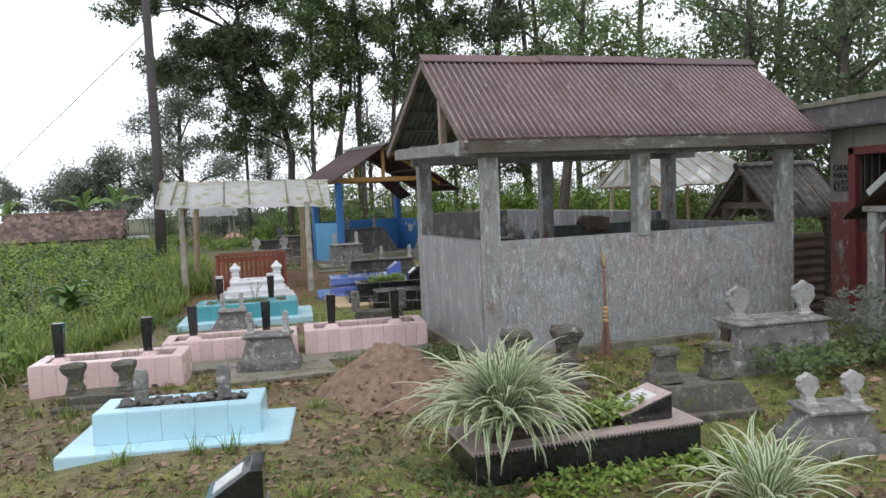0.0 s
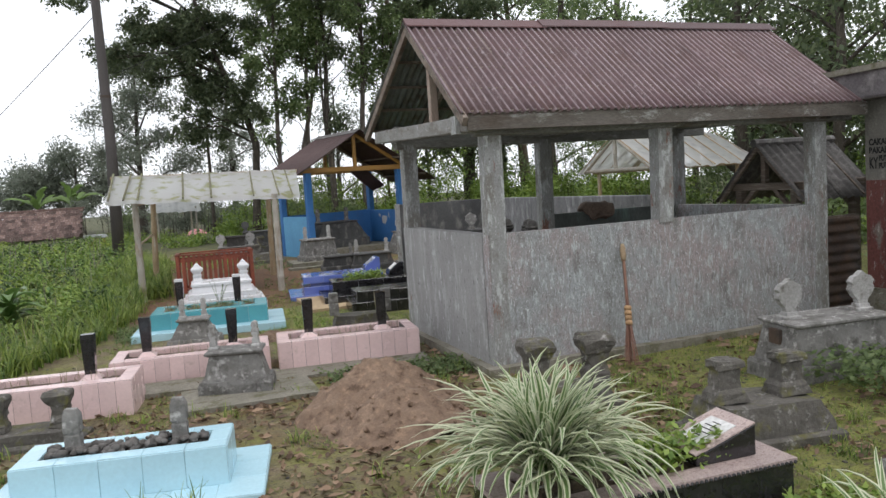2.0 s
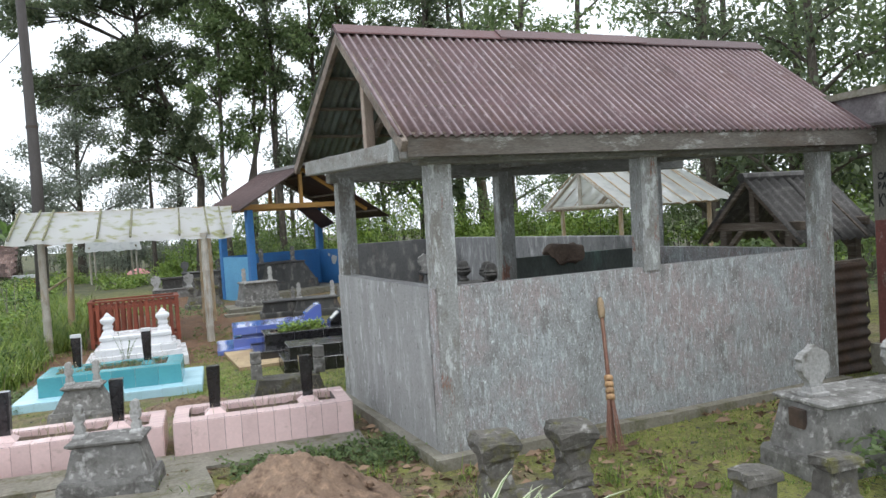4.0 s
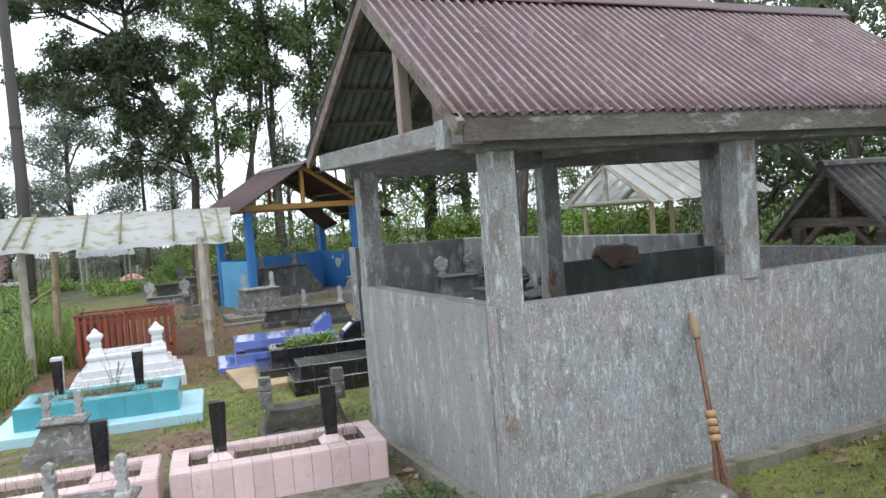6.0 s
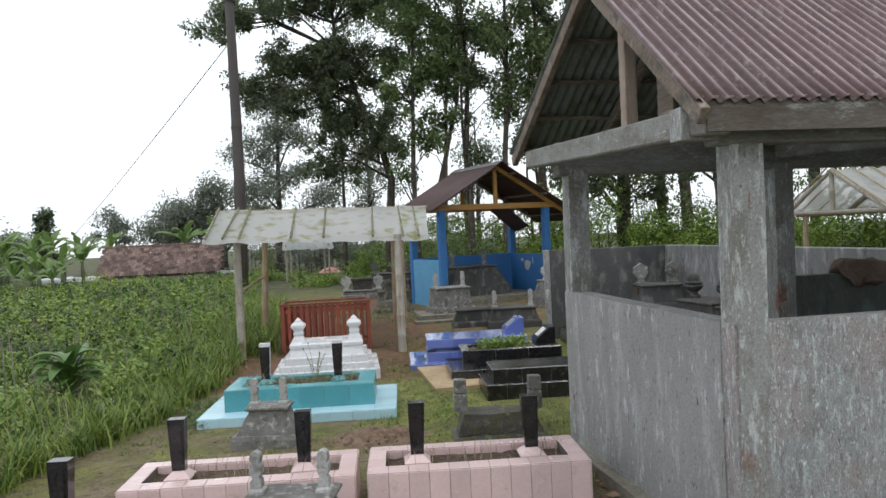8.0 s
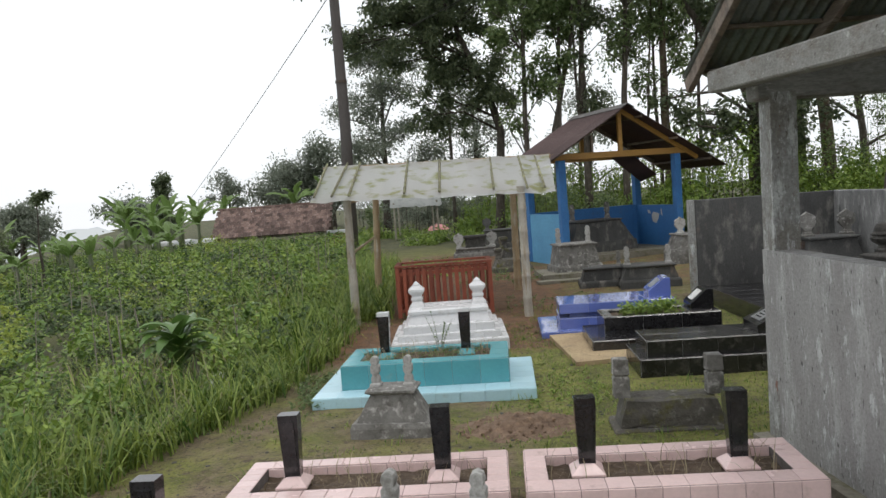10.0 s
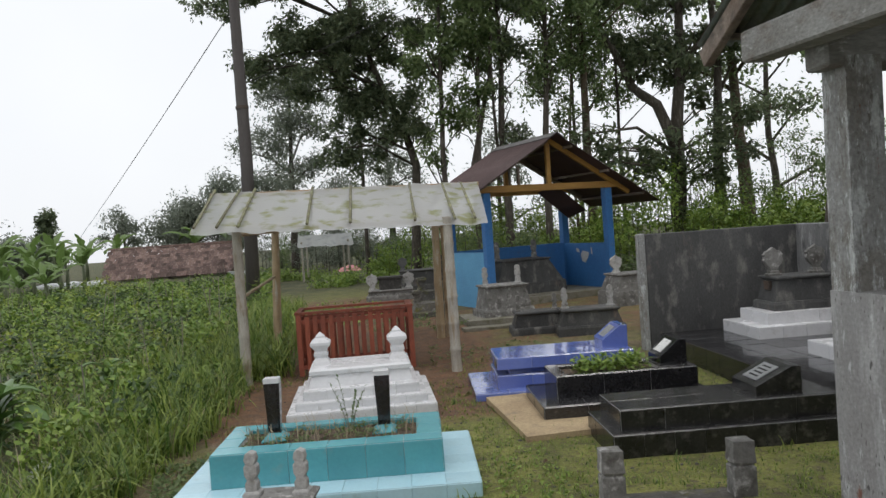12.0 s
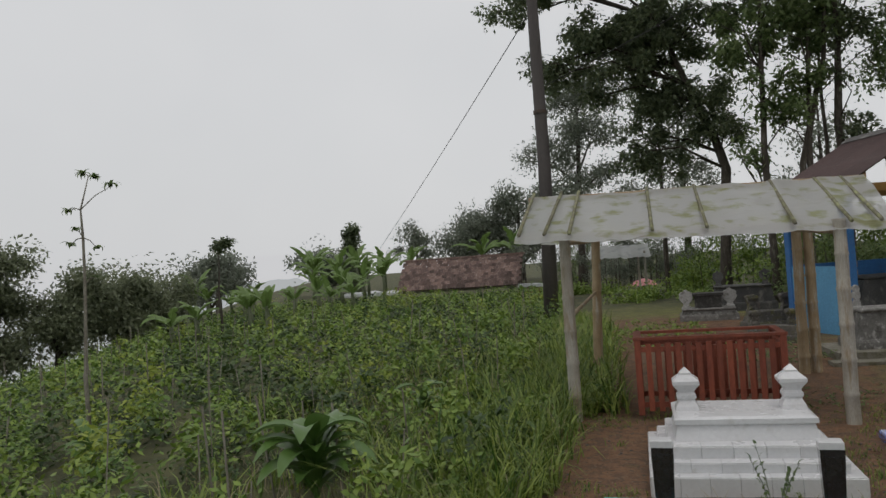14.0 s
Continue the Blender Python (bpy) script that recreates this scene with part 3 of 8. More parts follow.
def gz(x, y):
    """Height of the ground."""
    z = -0.09 + 0.03 * smooth(x, 0.4, 4.2) - 0.06 * smooth(y, 2.5, 4.5) + 0.10 * smooth(y, 7.5, 12)
    d = -0.936 * (x + 4.7) - 0.353 * (y - 2)
    if d > 0:
        z -= 0.13 * d + 0.16 * max(0, min(d, 90) - 4.5)
    z += 0.045 * math.exp(-((x + 3.1) ** 2 + (y + 1.5) ** 2) / 1.3)
    z += 0.02 * noise.noise(Vector((x * 0.9, y * 0.9, 3))) + 0.010 * noise.noise(Vector((x * 4, y * 4, 8)))
    return z


# ---- ground ----
def spread(lo, hi, step, far):
    near = list(np.arange(lo, hi + step / 2, step))
    out, d, s = [], 0, step
    while d < far:
        s *= 1.28
        d += s
        out.append(d)
    return [lo - d for d in reversed(out)] + near + [hi + d for d in out]


gx, gy = spread(-8.5, 6.0, 0.16, 3000), spread(-8.0, 13.0, 0.16, 3000)
g_verts = [(x, y, gz(x, y)) for y in gy for x in gx]
nx_ = len(gx)
g_faces = [(j * nx_ + i, j * nx_ + i + 1, (j + 1) * nx_ + i + 1, (j + 1) * nx_ + i) for j in range(len(gy) - 1) for i in range(nx_ - 1)]

EARTH = bpy.data.materials.new("mossy_cemetery_earth")
EARTH.use_nodes = True
en, el = EARTH.node_tree.nodes, EARTH.node_tree.links.new
e_geo = en.new("ShaderNodeNewGeometry")


def e_noise(s, d=5):
    t = en.new("ShaderNodeTexNoise")
    t.inputs["Scale"].default_value, t.inputs["Detail"].default_value, t.inputs["Roughness"].default_value = s, d, 0.65
    el(e_geo.outputs["Position"], t.inputs["Vector"])
    return t.outputs["Fac"]


def e_step(sock, lo, hi):
    r = en.new("ShaderNodeMapRange")
    r.inputs["From Min"].default_value, r.inputs["From Max"].default_value = lo, hi
    el(sock, r.inputs["Value"])
    return r.outputs[0]


def e_mix(fac, a, b):
    x = en.new("ShaderNodeMix")
    x.data_type = "RGBA"
    el(fac, x.inputs[0])
    for s, v in ((x.inputs[6], a), (x.inputs[7], b)):
        if isinstance(v, tuple):
            s.default_value = (*v, 1)
        else:
            el(v, s)
    return x.outputs[2]


e_att = en.new("ShaderNodeAttribute")
e_att.attribute_name = "turf"
e_att2 = en.new("ShaderNodeAttribute")
e_att2.attribute_name = "clay"
e_add = en.new("ShaderNodeMath")
el(e_att.outputs["Fac"], e_add.inputs[0]), el(e_noise(2.2), e_add.inputs[1])
soil = e_mix(e_step(e_noise(6), 0.4, 0.62), (0.14, 0.100, 0.066), (0.225, 0.170, 0.118))
moss = e_mix(e_step(e_noise(3.5), 0.38, 0.62), (0.095, 0.108, 0.024), (0.205, 0.21, 0.052))
e_add2 = en.new("ShaderNodeMath")
el(e_att2.outputs["Fac"], e_add2.inputs[0]), el(e_noise(3.0), e_add2.inputs[1])
col = e_mix(e_step(e_add.outputs[0], 0.74, 1.04), soil, moss)
col = e_mix(e_step(e_add2.outputs[0], 0.85, 1.15), col, e_mix(e_step(e_noise(7), 0.42, 0.6), (0.20, 0.105, 0.055), (0.12, 0.068, 0.04)))
col = e_mix(e_step(e_noise(13, 6), 0.53, 0.66), col, (0.085, 0.062, 0.042))
col = e_mix(e_step(e_noise(38, 3), 0.54, 0.68), col, (0.05, 0.04, 0.027))
col = e_mix(e_step(e_noise(55, 3), 0.62, 0.7), col, (0.30, 0.24, 0.18))
e_att3 = en.new("ShaderNodeAttribute")
e_att3.attribute_name = "wild"
col = e_mix(e_att3.outputs["Fac"], col, e_mix(e_step(e_noise(1.6), 0.4, 0.6), (0.05, 0.055, 0.024), (0.105, 0.105, 0.045)))
el(col, en["Principled BSDF"].inputs["Base Color"])
en["Principled BSDF"].inputs["Roughness"].default_value = 0.97
e_bump = en.new("ShaderNodeBump")
e_bump.inputs["Strength"].default_value, e_bump.inputs["Distance"].default_value = 0.9, 0.02
el(e_noise(32, 6), e_bump.inputs["Height"]), el(e_bump.outputs[0], en["Principled BSDF"].inputs["Normal"])

ground = mesh_of("ground", g_verts, g_faces, EARTH)
ground.data.shade_smooth()


def turf_at(x, y):
    """How grown over with moss and grass the earth is, 0 to 1."""
    t = 0.40
    t += 0.45 * smooth(y, 1.9, 2.6) * smooth(x, -1.6, -0.9) * (1 - smooth(y, 6, 9))
    t += 0.45 * (1 - smooth(y, -3.2, -2.2)) * (0.55 + 0.45 * smooth(x, -3.2, -2.2))
    t += 0.45 * smooth(x, 0.2, 1.0) * smooth(y, -3.5, -2.8) * (1 - smooth(y, 0.0, 0.6))
    t += 0.5 * smooth(edge_x(y) - x, -0.3, 0.8)
    t += 0.12 * smooth(y, 9.0, 12) + 0.25 * smooth(y, 19, 23)
    return min(t, 0.85)


def clay_at(x, y):
    c = smooth(y, 5.6, 6.4) * (1 - smooth(y, 17, 21)) * smooth(x, -3.6, -3.0) * (1 - smooth(x, -0.2, 0.5) * (1 - 0.7 * smooth(y, 9, 10)))
    c = max(c, 0.6 * smooth(-((x + 1.9) ** 2 + (y + 0.3) ** 2), -1.6, -0.2))
    return 0.75 * c


def wild_at(x, y):
    """Rank growth: the planted slope and the wood."""
    w = max(smooth(edge_x(y) - x, -0.1, 0.5), smooth(y, 19, 23), smooth(x, 8.5, 10.5))
    return max(w, smooth(y, 12, 15) * smooth(x, 4.2, 5.5))


for key, fn_ in (("turf", turf_at), ("clay", clay_at), ("wild", wild_at)):
    at = ground.data.attributes.new(key, "FLOAT", "POINT")
    at.data.foreach_set("value", [fn_(v[0], v[1]) for v in g_verts])
tagged(ground, "trodden brown earth with moss, litter and grass", "ground", kind="structure")


# ---- corrugated sheet ----
def sheet(name, width, length, pitch, material, under, parent, m, amp=0.009, thick=0.0012, seg=3, wob=0.0):
    """A corrugated roof sheet: width along x, length along y, waves across x."""
    n = max(2, round(width / pitch)) * 6
    v, f, idx = [], [], []
    for s in (0, 1):
        for j in range(seg + 1):
            for i in range(n + 1):
                x, y = width * i / n, length * j / seg
                v.append((x, y, amp * math.sin(2 * math.pi * x / pitch) + s * -thick * 3 + wob * noise.noise(Vector((x * 2, y * 2, 4)))))
    c = (seg + 1) * (n + 1)
    for j in range(seg):
        for i in range(n):
            a = j * (n + 1) + i
            f.append((a, a + 1, a + n + 2, a + n + 1)), idx.append(0)
            f.append((c + a, c + a + n + 1, c + a + n + 2, c + a + 1)), idx.append(1)
    for i in range(n):
        for a in (i, seg * (n + 1) + i):
            f.append((a, c + a, c + a + 1, a + 1)), idx.append(0)
    ob = mesh_of(name, v, f, material, parent, (under,), idx)
    ob.data.shade_smooth()
    ob.matrix_local = m
    return ob


def slope(x, y, z, pitch_deg, back=False):
    """Where a sheet starts at an eave and how it rises; back: it rises towards -y."""
    return Matrix.Translation((x, y, z)) @ (pose(0, 0, 0, 0, 0, 180) if back else Matrix.Identity(4)) @ pose(0, 0, 0, pitch_deg)


def wall_mesh(x0, x1, y0, y1, z0, z1, cuts=5, amount=0.004):
    bm = bmesh.new()
    box(bm, x0, x1, y0, y1, z0, z1)
    soften(bm, 0.012, 2)
    return rough_up(bm, amount, 3.0, cuts)


# ---- the walled grave pavilion ----
LX, LY, SILL = 3.86, 2.40, 1.15
pav = thing("pavilion", pose(0, 0, 0), "open grey concrete grave pavilion under a maroon corrugated roof", "pavilion")
part("wall", wall_mesh(0.008, LX, 0.008, 0.13, -0.3, SILL), CONCRETE, pav, "grey wall with flaking whitewash")
part("wall", wall_mesh(0.0, 0.13, 0.13, LY, -0.3, SILL), GABLE_WALL, pav, "plain grey cement wall")
part("wall", wall_mesh(LX - 0.13, LX, 0.13, LY, -0.3, SILL), CONCRETE, pav)
part("wall", wall_mesh(1.88, LX - 0.13, LY - 0.13, LY - 0.01, -0.3, SILL + 0.01), GREEN_WALL, pav, "greenish back wall coloured dark for shade")
bm = bmesh.new()
box(bm, -0.10, LX + 0.06, -0.10, 0.0, -0.35, -0.005), box(bm, -0.09, 0.0, 0.0, LY + 0.05, -0.35, -0.008)
part("plinth", rough_up(soften(bm, 0.015), 0.008, 4, 3), SLAB, pav, "mossy cement plinth")
bm = bmesh.new()
box(bm, 0.13, LX - 0.13, 0.13, LY - 0.13, -0.35, 0.0)
part("floor", bm, SLAB, pav)
for x, y in ((0.004, -0.004), (1.785, -0.006), (LX - 0.158, -0.005), (-0.005, LY - 0.145), (1.72, LY - 0.165), (LX - 0.17, LY - 0.155)):
    bm = bmesh.new()
    for q in box(bm, x, x + 0.16, y, y + 0.145, SILL - 0.03 if x == 1.785 else -0.2, 2.08):
        q.co.x += 0.022 * (q.co.z > 1.5)
    part("post", rough_up(soften(bm, 0.012), 0.004, 6, 4), POST, pav)
# wall plates, tie beams and roof timbers
EAVE, RIDGE_Z, RY, BACK, BACK_Z = 2.165, 3.19, 1.12, 2.88, 2.27
part("beam", rough_up(bar((-0.06, 0.04, 2.065), (LX + 0.36, 0.04, 2.065), 0.14, 0.12), 0.004, 3, 3), BEAM, pav)
part("beam", rough_up(bar((-0.06, LY - 0.07, 2.17), (LX + 0.36, LY - 0.07, 2.17), 0.14, 0.26), 0.004, 3, 3), BEAM, pav)
bm = bmesh.new()
box(bm, -0.245, -0.05, -0.03, 0.085, 2.03, 2.18)
part("plate_end", rough_up(soften(bm, 0.008), 0.004, 7, 3), POST, pav, "pale squared end of the wall plate")
part("fascia", rough_up(bar((-0.2, -0.165, 2.113), (LX + 0.40, -0.165, 2.113), 0.03, 0.142), 0.004, 3, 3), EAVE_BOARD, pav, "damp-stained eave board")
for x in (-0.14, 1.83, LX - 0.02):
    part("tie_beam", rough_up(bar((x, -0.17 if x < 0 else -0.03, 2.10), (x, LY + 0.22, 2.205), 0.13, 0.135), 0.004, 3, 3), BEAM, pav)
    part("strut", bar((x, RY - 0.36, 2.17), (x, RY - 0.36, 2.86), 0.075, 0.075), REDWOOD, pav)
    part("board", bar((x + 0.35, RY - 0.12, 2.2), (x + 0.35, RY - 0.12, 3.05), 0.02, 0.20), OLDWOOD, pav)
pitch = math.degrees(math.atan2(RIDGE_Z - EAVE, RY + 0.2))
run = math.hypot(RIDGE_Z - EAVE, RY + 0.2)
pitch_b = math.degrees(math.atan2(RIDGE_Z - BACK_Z, BACK - RY))
run_b = math.hypot(RIDGE_Z - BACK_Z, BACK - RY)
for x in (-0.225, 0.45, 1.83, 3.0, LX + 0.34):
    for y, z in ((-0.2, EAVE) if x < 0 else (-0.13, EAVE + 0.045), (BACK, BACK_Z)):
        part("rafter", rough_up(bar((x, y, z - 0.055), (x, RY, RIDGE_Z - 0.06), 0.045, 0.085), 0.005, 4, 4), BARGE if x < 0 else OLDWOOD, pav)
for k in range(5):
    f = 0.05 + 0.22 * k
    for ye, ze in ((-0.2, EAVE), (BACK, BACK_Z)):
        y, z = ye + (RY - ye) * f, ze + (RIDGE_Z - ze) * f - 0.012
        part("batten", bar((-0.2, y, z - 0.008), (LX + 0.38, y, z - 0.008), 0.04, 0.025), OLDWOOD, pav)
PW = 0.0735
for k in range(6):
    for back in (False, True):
        x = -0.265 + PW * 10 * k
        m = slope(x if not back else x + PW * 11, -0.195 if not back else BACK, (EAVE if not back else BACK_Z) + 0.014 + 0.0012 * (k % 2), pitch_b if back else pitch, back)
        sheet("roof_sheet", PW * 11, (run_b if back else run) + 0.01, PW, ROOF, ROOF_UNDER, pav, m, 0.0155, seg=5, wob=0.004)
for k, (x0, x1, dz) in enumerate(((-0.26, 1.25, 0.0), (1.2, 2.75, 0.012), (2.7, 4.25, 0.002))):
    bm = bmesh.new()
    z = RIDGE_Z + 0.05 + dz
    for s in (-1, 1):
        d, e = Vector((0, s * 0.115, -0.088)), Vector((0, s * 0.117, -0.10))
        a, b = Vector((x0, RY, z)), Vector((x1, RY, z))
        q = [bm.verts.new(p) for p in (a, b, b + d, a + d, a - Vector((0, 0, 0.006)), b - Vector((0, 0, 0.006)), b + e, a + e)]
        for f4 in ((0, 1, 2, 3), (7, 6, 5, 4), (3, 2, 6, 7), (0, 3, 7, 4), (1, 5, 6, 2)):
            bm.faces.new([q[i] for i in f4])
    bmesh.ops.recalc_face_normals(bm, faces=bm.faces[:])
    part("ridge_cap", bm, RIDGE, pav, "rusty red ridge cap" if k == 1 else "")

sack = thing("sack", pose(2.53, LY - 0.08, SILL + 0.012, 0, 0, 4), "crumpled brown sack slung over the low back wall", "sack")
bm = bmesh.new()
bmesh.ops.create_icosphere(bm, subdivisions=4, radius=1)
for v in bm.verts:
    q = Vector((math.copysign(abs(v.co.x) ** 0.55, v.co.x) * 0.25, math.copysign(abs(v.co.y) ** 0.7, v.co.y) * 0.12, v.co.z * 0.055 + 0.045))
    q.z += 0.05 * (1 - abs(q.x) * 3) * noise.noise(Vector((q.x * 9, 2, 0))) + 0.03 * noise.noise(Vector((q.x * 22, q.y * 6, 1)))
    q += noise.noise_vector(q * 14) * 0.018
    if q.y < -0.06:
        q.z -= 0.20 * min(1, (-0.06 - q.y) * 12)
    v.co = q
part("cloth", bm, CLOTH, sack, smooth=True)

# broom leaning on the front wall
bx0, bz0 = Vector((1.06, -0.52, -0.06)), Vector((1.345, -0.02, 0.955))
broom = thing("broom", Matrix.Translation(bx0), "palm-rib broom with a dark bamboo handle leaning on the wall", "broom")
d_ = bz0 - bx0
bm = bmesh.new()
tube(bm, [d_ * t for t in (0.42, 0.6, 0.8, 0.88)], [0.017, 0.015, 0.015, 0.015], 8)
part("handle", bm, HANDLE, broom, smooth=True)
bm = bmesh.new()
tube(bm, [d_ * t for t in (0.86, 0.9, 0.96, 1.0)], [0.023, 0.027, 0.027, 0.016], 8)
part("grip", bm, BAMBOO, broom, "pale bamboo grip", smooth=True)
for t in (0.34, 0.38, 0.42, 0.46):
    bm = bmesh.new()
    tube(bm, [d_ * (t - 0.016), d_ * t, d_ * (t + 0.016)], [0.030, 0.034, 0.030], 9)
    part("binding", bm, STRAW, broom, smooth=True)
side_ = d_.cross(Vector((0, 1, 0.2))).normalized()
other_ = d_.cross(side_).normalized()
for k in range(46):
    a, r = random.uniform(0, 6.28), math.sqrt(random.random())
    o = side_ * math.cos(a) + other_ * math.sin(a) * 0.6
    bm = bmesh.new()
    tube(bm, [d_ * 0.5 + o * 0.018 * r, d_ * 0.33 + o * 0.028 * r, d_ * random.uniform(0.0, 0.05) + o * 0.085 * r], [0.003, 0.003, 0.0015], 4, False)
    part("rib", bm, RIB, broom)


# ---- walled plot behind the pavilion ----
plot = thing("plot_wall", pose(0, 0, 0), "stained grey cement wall round a raised grave plot", "wall")
part("wall", rough_up(bar((1.82, 8.36, 0.57), (3.72, 8.12, 0.57), 0.13, 1.43), 0.006, 2, 6), DARK_WALL, plot, "black-stained wall with peeling patches")
part("end_post", rough_up(bar((1.74, 8.37, 0.57), (1.82, 8.36, 0.57), 0.15, 1.44), 0.004, 3, 3), POST, plot)
part("wall", rough_up(bar((3.72, 8.14, 0.57), (3.74, 2.45, 0.57), 0.12, 1.43), 0.006, 2, 6), PLOT_WALL, plot)
plat = thing("grave_platform", pose(2.68, 6.1, -0.15, 0, 0, -4), "low platform clad in glossy black tiles", "platform")
tiled_block(plat, "platform_body", -0.95, 0.98, -1.75, 1.95, 0.0, 0.24, BLACK, GROUT, 0.32, 1)


# ---- tombs ----
LEAF_OUT = [(-0.045, 0), (0.045, 0), (0.05, 0.035), (0.085, 0.07), (0.115, 0.12), (0.10, 0.165), (0.115, 0.185), (0.08, 0.225), (0.045, 0.235), (0.0, 0.27),
            (-0.045, 0.235), (-0.08, 0.225), (-0.115, 0.185), (-0.10, 0.165), (-0.115, 0.12), (-0.085, 0.07), (-0.05, 0.035)]
SLIM_OUT = [(-0.034, 0), (0.034, 0), (0.036, 0.05), (0.022, 0.075), (0.038, 0.10), (0.04, 0.15), (0.026, 0.165), (0.036, 0.19), (0.028, 0.225), (0.0, 0.24),
            (-0.028, 0.225), (-0.036, 0.19), (-0.026, 0.165), (-0.04, 0.15), (-0.038, 0.10), (-0.022, 0.075), (-0.036, 0.05)]


def headstone(parent, kind, x, y, z, material, h=1.0, turn=0.0):
    bm = bmesh.new()
    if kind == "leaf":
        stack(bm, [(0.075 * h, 0.06, 0), (0.075 * h, 0.06, 0.025), (0.055 * h, 0.045, 0.03), (0.05 * h, 0.04, 0.06)])
        flat_stone(bm, [(u * h, v * h) for u, v in LEAF_OUT], 0.055, 0, 0, 0.055, "x" if turn == 90 else "y")
    elif kind == "slim":
        stack(bm, [(0.05 * h, 0.045, 0), (0.05 * h, 0.045, 0.02), (0.036 * h, 0.035, 0.03)])
        flat_stone(bm, [(u * h, v * h) for u, v in SLIM_OUT], 0.06, 0, 0, 0.025, "x" if turn == 90 else "y")
    elif kind == "block":
        stack(bm, [(a * h, b * h, c * h) for a, b, c in ((0.075, 0.07, 0), (0.07, 0.065, 0.05), (0.055, 0.05, 0.10), (0.062, 0.055, 0.16), (0.088, 0.08, 0.21), (0.098, 0.088, 0.255), (0.085, 0.075, 0.285), (0.05, 0.045, 0.29))])
    elif kind == "stump":
        stack(bm, [(a * h, b * h, c * h) for a, b, c in ((0.115, 0.10, 0), (0.10, 0.09, 0.055), (0.072, 0.066, 0.09), (0.066, 0.06, 0.20), (0.088, 0.078, 0.215), (0.086, 0.076, 0.262), (0.05, 0.045, 0.268))])
    elif kind == "slab":
        stack(bm, [(a * h, b * h, c * h) for a, b, c in ((0.055, 0.05, 0), (0.055, 0.048, 0.14), (0.042, 0.04, 0.15), (0.055, 0.05, 0.165), (0.052, 0.045, 0.27), (0.04, 0.03, 0.275))])
    elif kind == "slate":
        stack(bm, [(a * h, b * h, c * h) for a, b, c in ((0.042, 0.034, 0), (0.045, 0.034, 0.16), (0.038, 0.03, 0.17), (0.047, 0.034, 0.185), (0.046, 0.032, 0.28), (0.03, 0.024, 0.32))])
    elif kind == "urn":
        prof = ((0.075, 0), (0.075, 0.03), (0.05, 0.04), (0.045, 0.07), (0.085, 0.105), (0.105, 0.14), (0.085, 0.16), (0.10, 0.18), (0.082, 0.205), (0.072, 0.245), (0.05, 0.275), (0.015, 0.29))
        rings = [[bm.verts.new((r * h * (1 + 0.10 * (k % 2) * (0.1 < q < 0.19)) * math.cos(k * math.pi / 8), r * h * (1 + 0.10 * (k % 2) * (0.1 < q < 0.19)) * math.sin(k * math.pi / 8), q * h)) for k in range(16)] for r, q in prof]
        for a, b in zip(rings, rings[1:]):
            for k in range(16):
                bm.faces.new((a[k], a[(k + 1) % 16], b[(k + 1) % 16], b[k]))
        bm.faces.new(rings[-1]), bm.faces.new(rings[0][::-1])
    soften(bm, 0.006 * h, 2)
    rough_up(bm, (0.018 if kind in ("block", "stump") else 0.005) * h if kind in ("block", "slab", "slate", "urn", "stump") else 0.002, 22, 1)
    ob = part("headstone", bm, material, parent)
    ob.location = (x, y, z)
    return ob


def old_tomb(m, L, W, H, label, stones="slim", body_mat=STONE, stone_mat=PALE_STONE, hs=1.0, inset=0.22, taper=0.72, slab_z=0.10, group="old plastered tombs", turn=0, niche=False, mound=False):
    """A plastered tomb: stepped foot, tapering body, cap slab and a headstone at each end. L and W at the foot, H to the cap's top."""
    t = thing("tomb", m, label, "tomb", group)
    bm = bmesh.new()
    stack(bm, [(L / 2, W / 2, -0.12), (L / 2, W / 2, slab_z * 0.7), (L / 2 - 0.012, W / 2 - 0.012, slab_z)])
    part("plinth", rough_up(soften(bm, 0.008), 0.006, 9, 3), body_mat, t)
    a, b = L / 2 - 0.04, W / 2 - 0.04
    cap_l, cap_w = L / 2 * taper, W / 2 * taper
    bm = bmesh.new()
    stack(bm, [(a, b, slab_z), (cap_l - 0.015, cap_w - 0.015, H - 0.035)])
    part("body", rough_up(soften(bm, 0.008), 0.007 if not mound else 0.018, 8, 4), body_mat, t)
    if not mound:
        bm = bmesh.new()
        stack(bm, [(cap_l - 0.01, cap_w - 0.01, H - 0.045), (cap_l + 0.02, cap_w + 0.02, H - 0.028), (cap_l + 0.022, cap_w + 0.022, H - 0.012), (cap_l, cap_w, H)])
        part("cap_slab", rough_up(soften(bm, 0.005), 0.004, 12, 3), body_mat, t)
    if niche:
        # no hollow is cut: a dark block imitates the shade of a recess
        bm = bmesh.new()
        x = -a + (a - cap_l) * 0.62
        box(bm, x - 0.02, x + 0.01, -0.06, 0.06, slab_z + (H - slab_z) * 0.45, slab_z + (H - slab_z) * 0.8)
        part("niche", bm, IRON, t, "dark block standing in for a shaded recess")
    for s in (-1, 1):
        headstone(t, stones, s * (cap_l - inset * L * 0.3), 0, H - (0.03 if mound else 0.002), stone_mat, hs, turn)
    return t


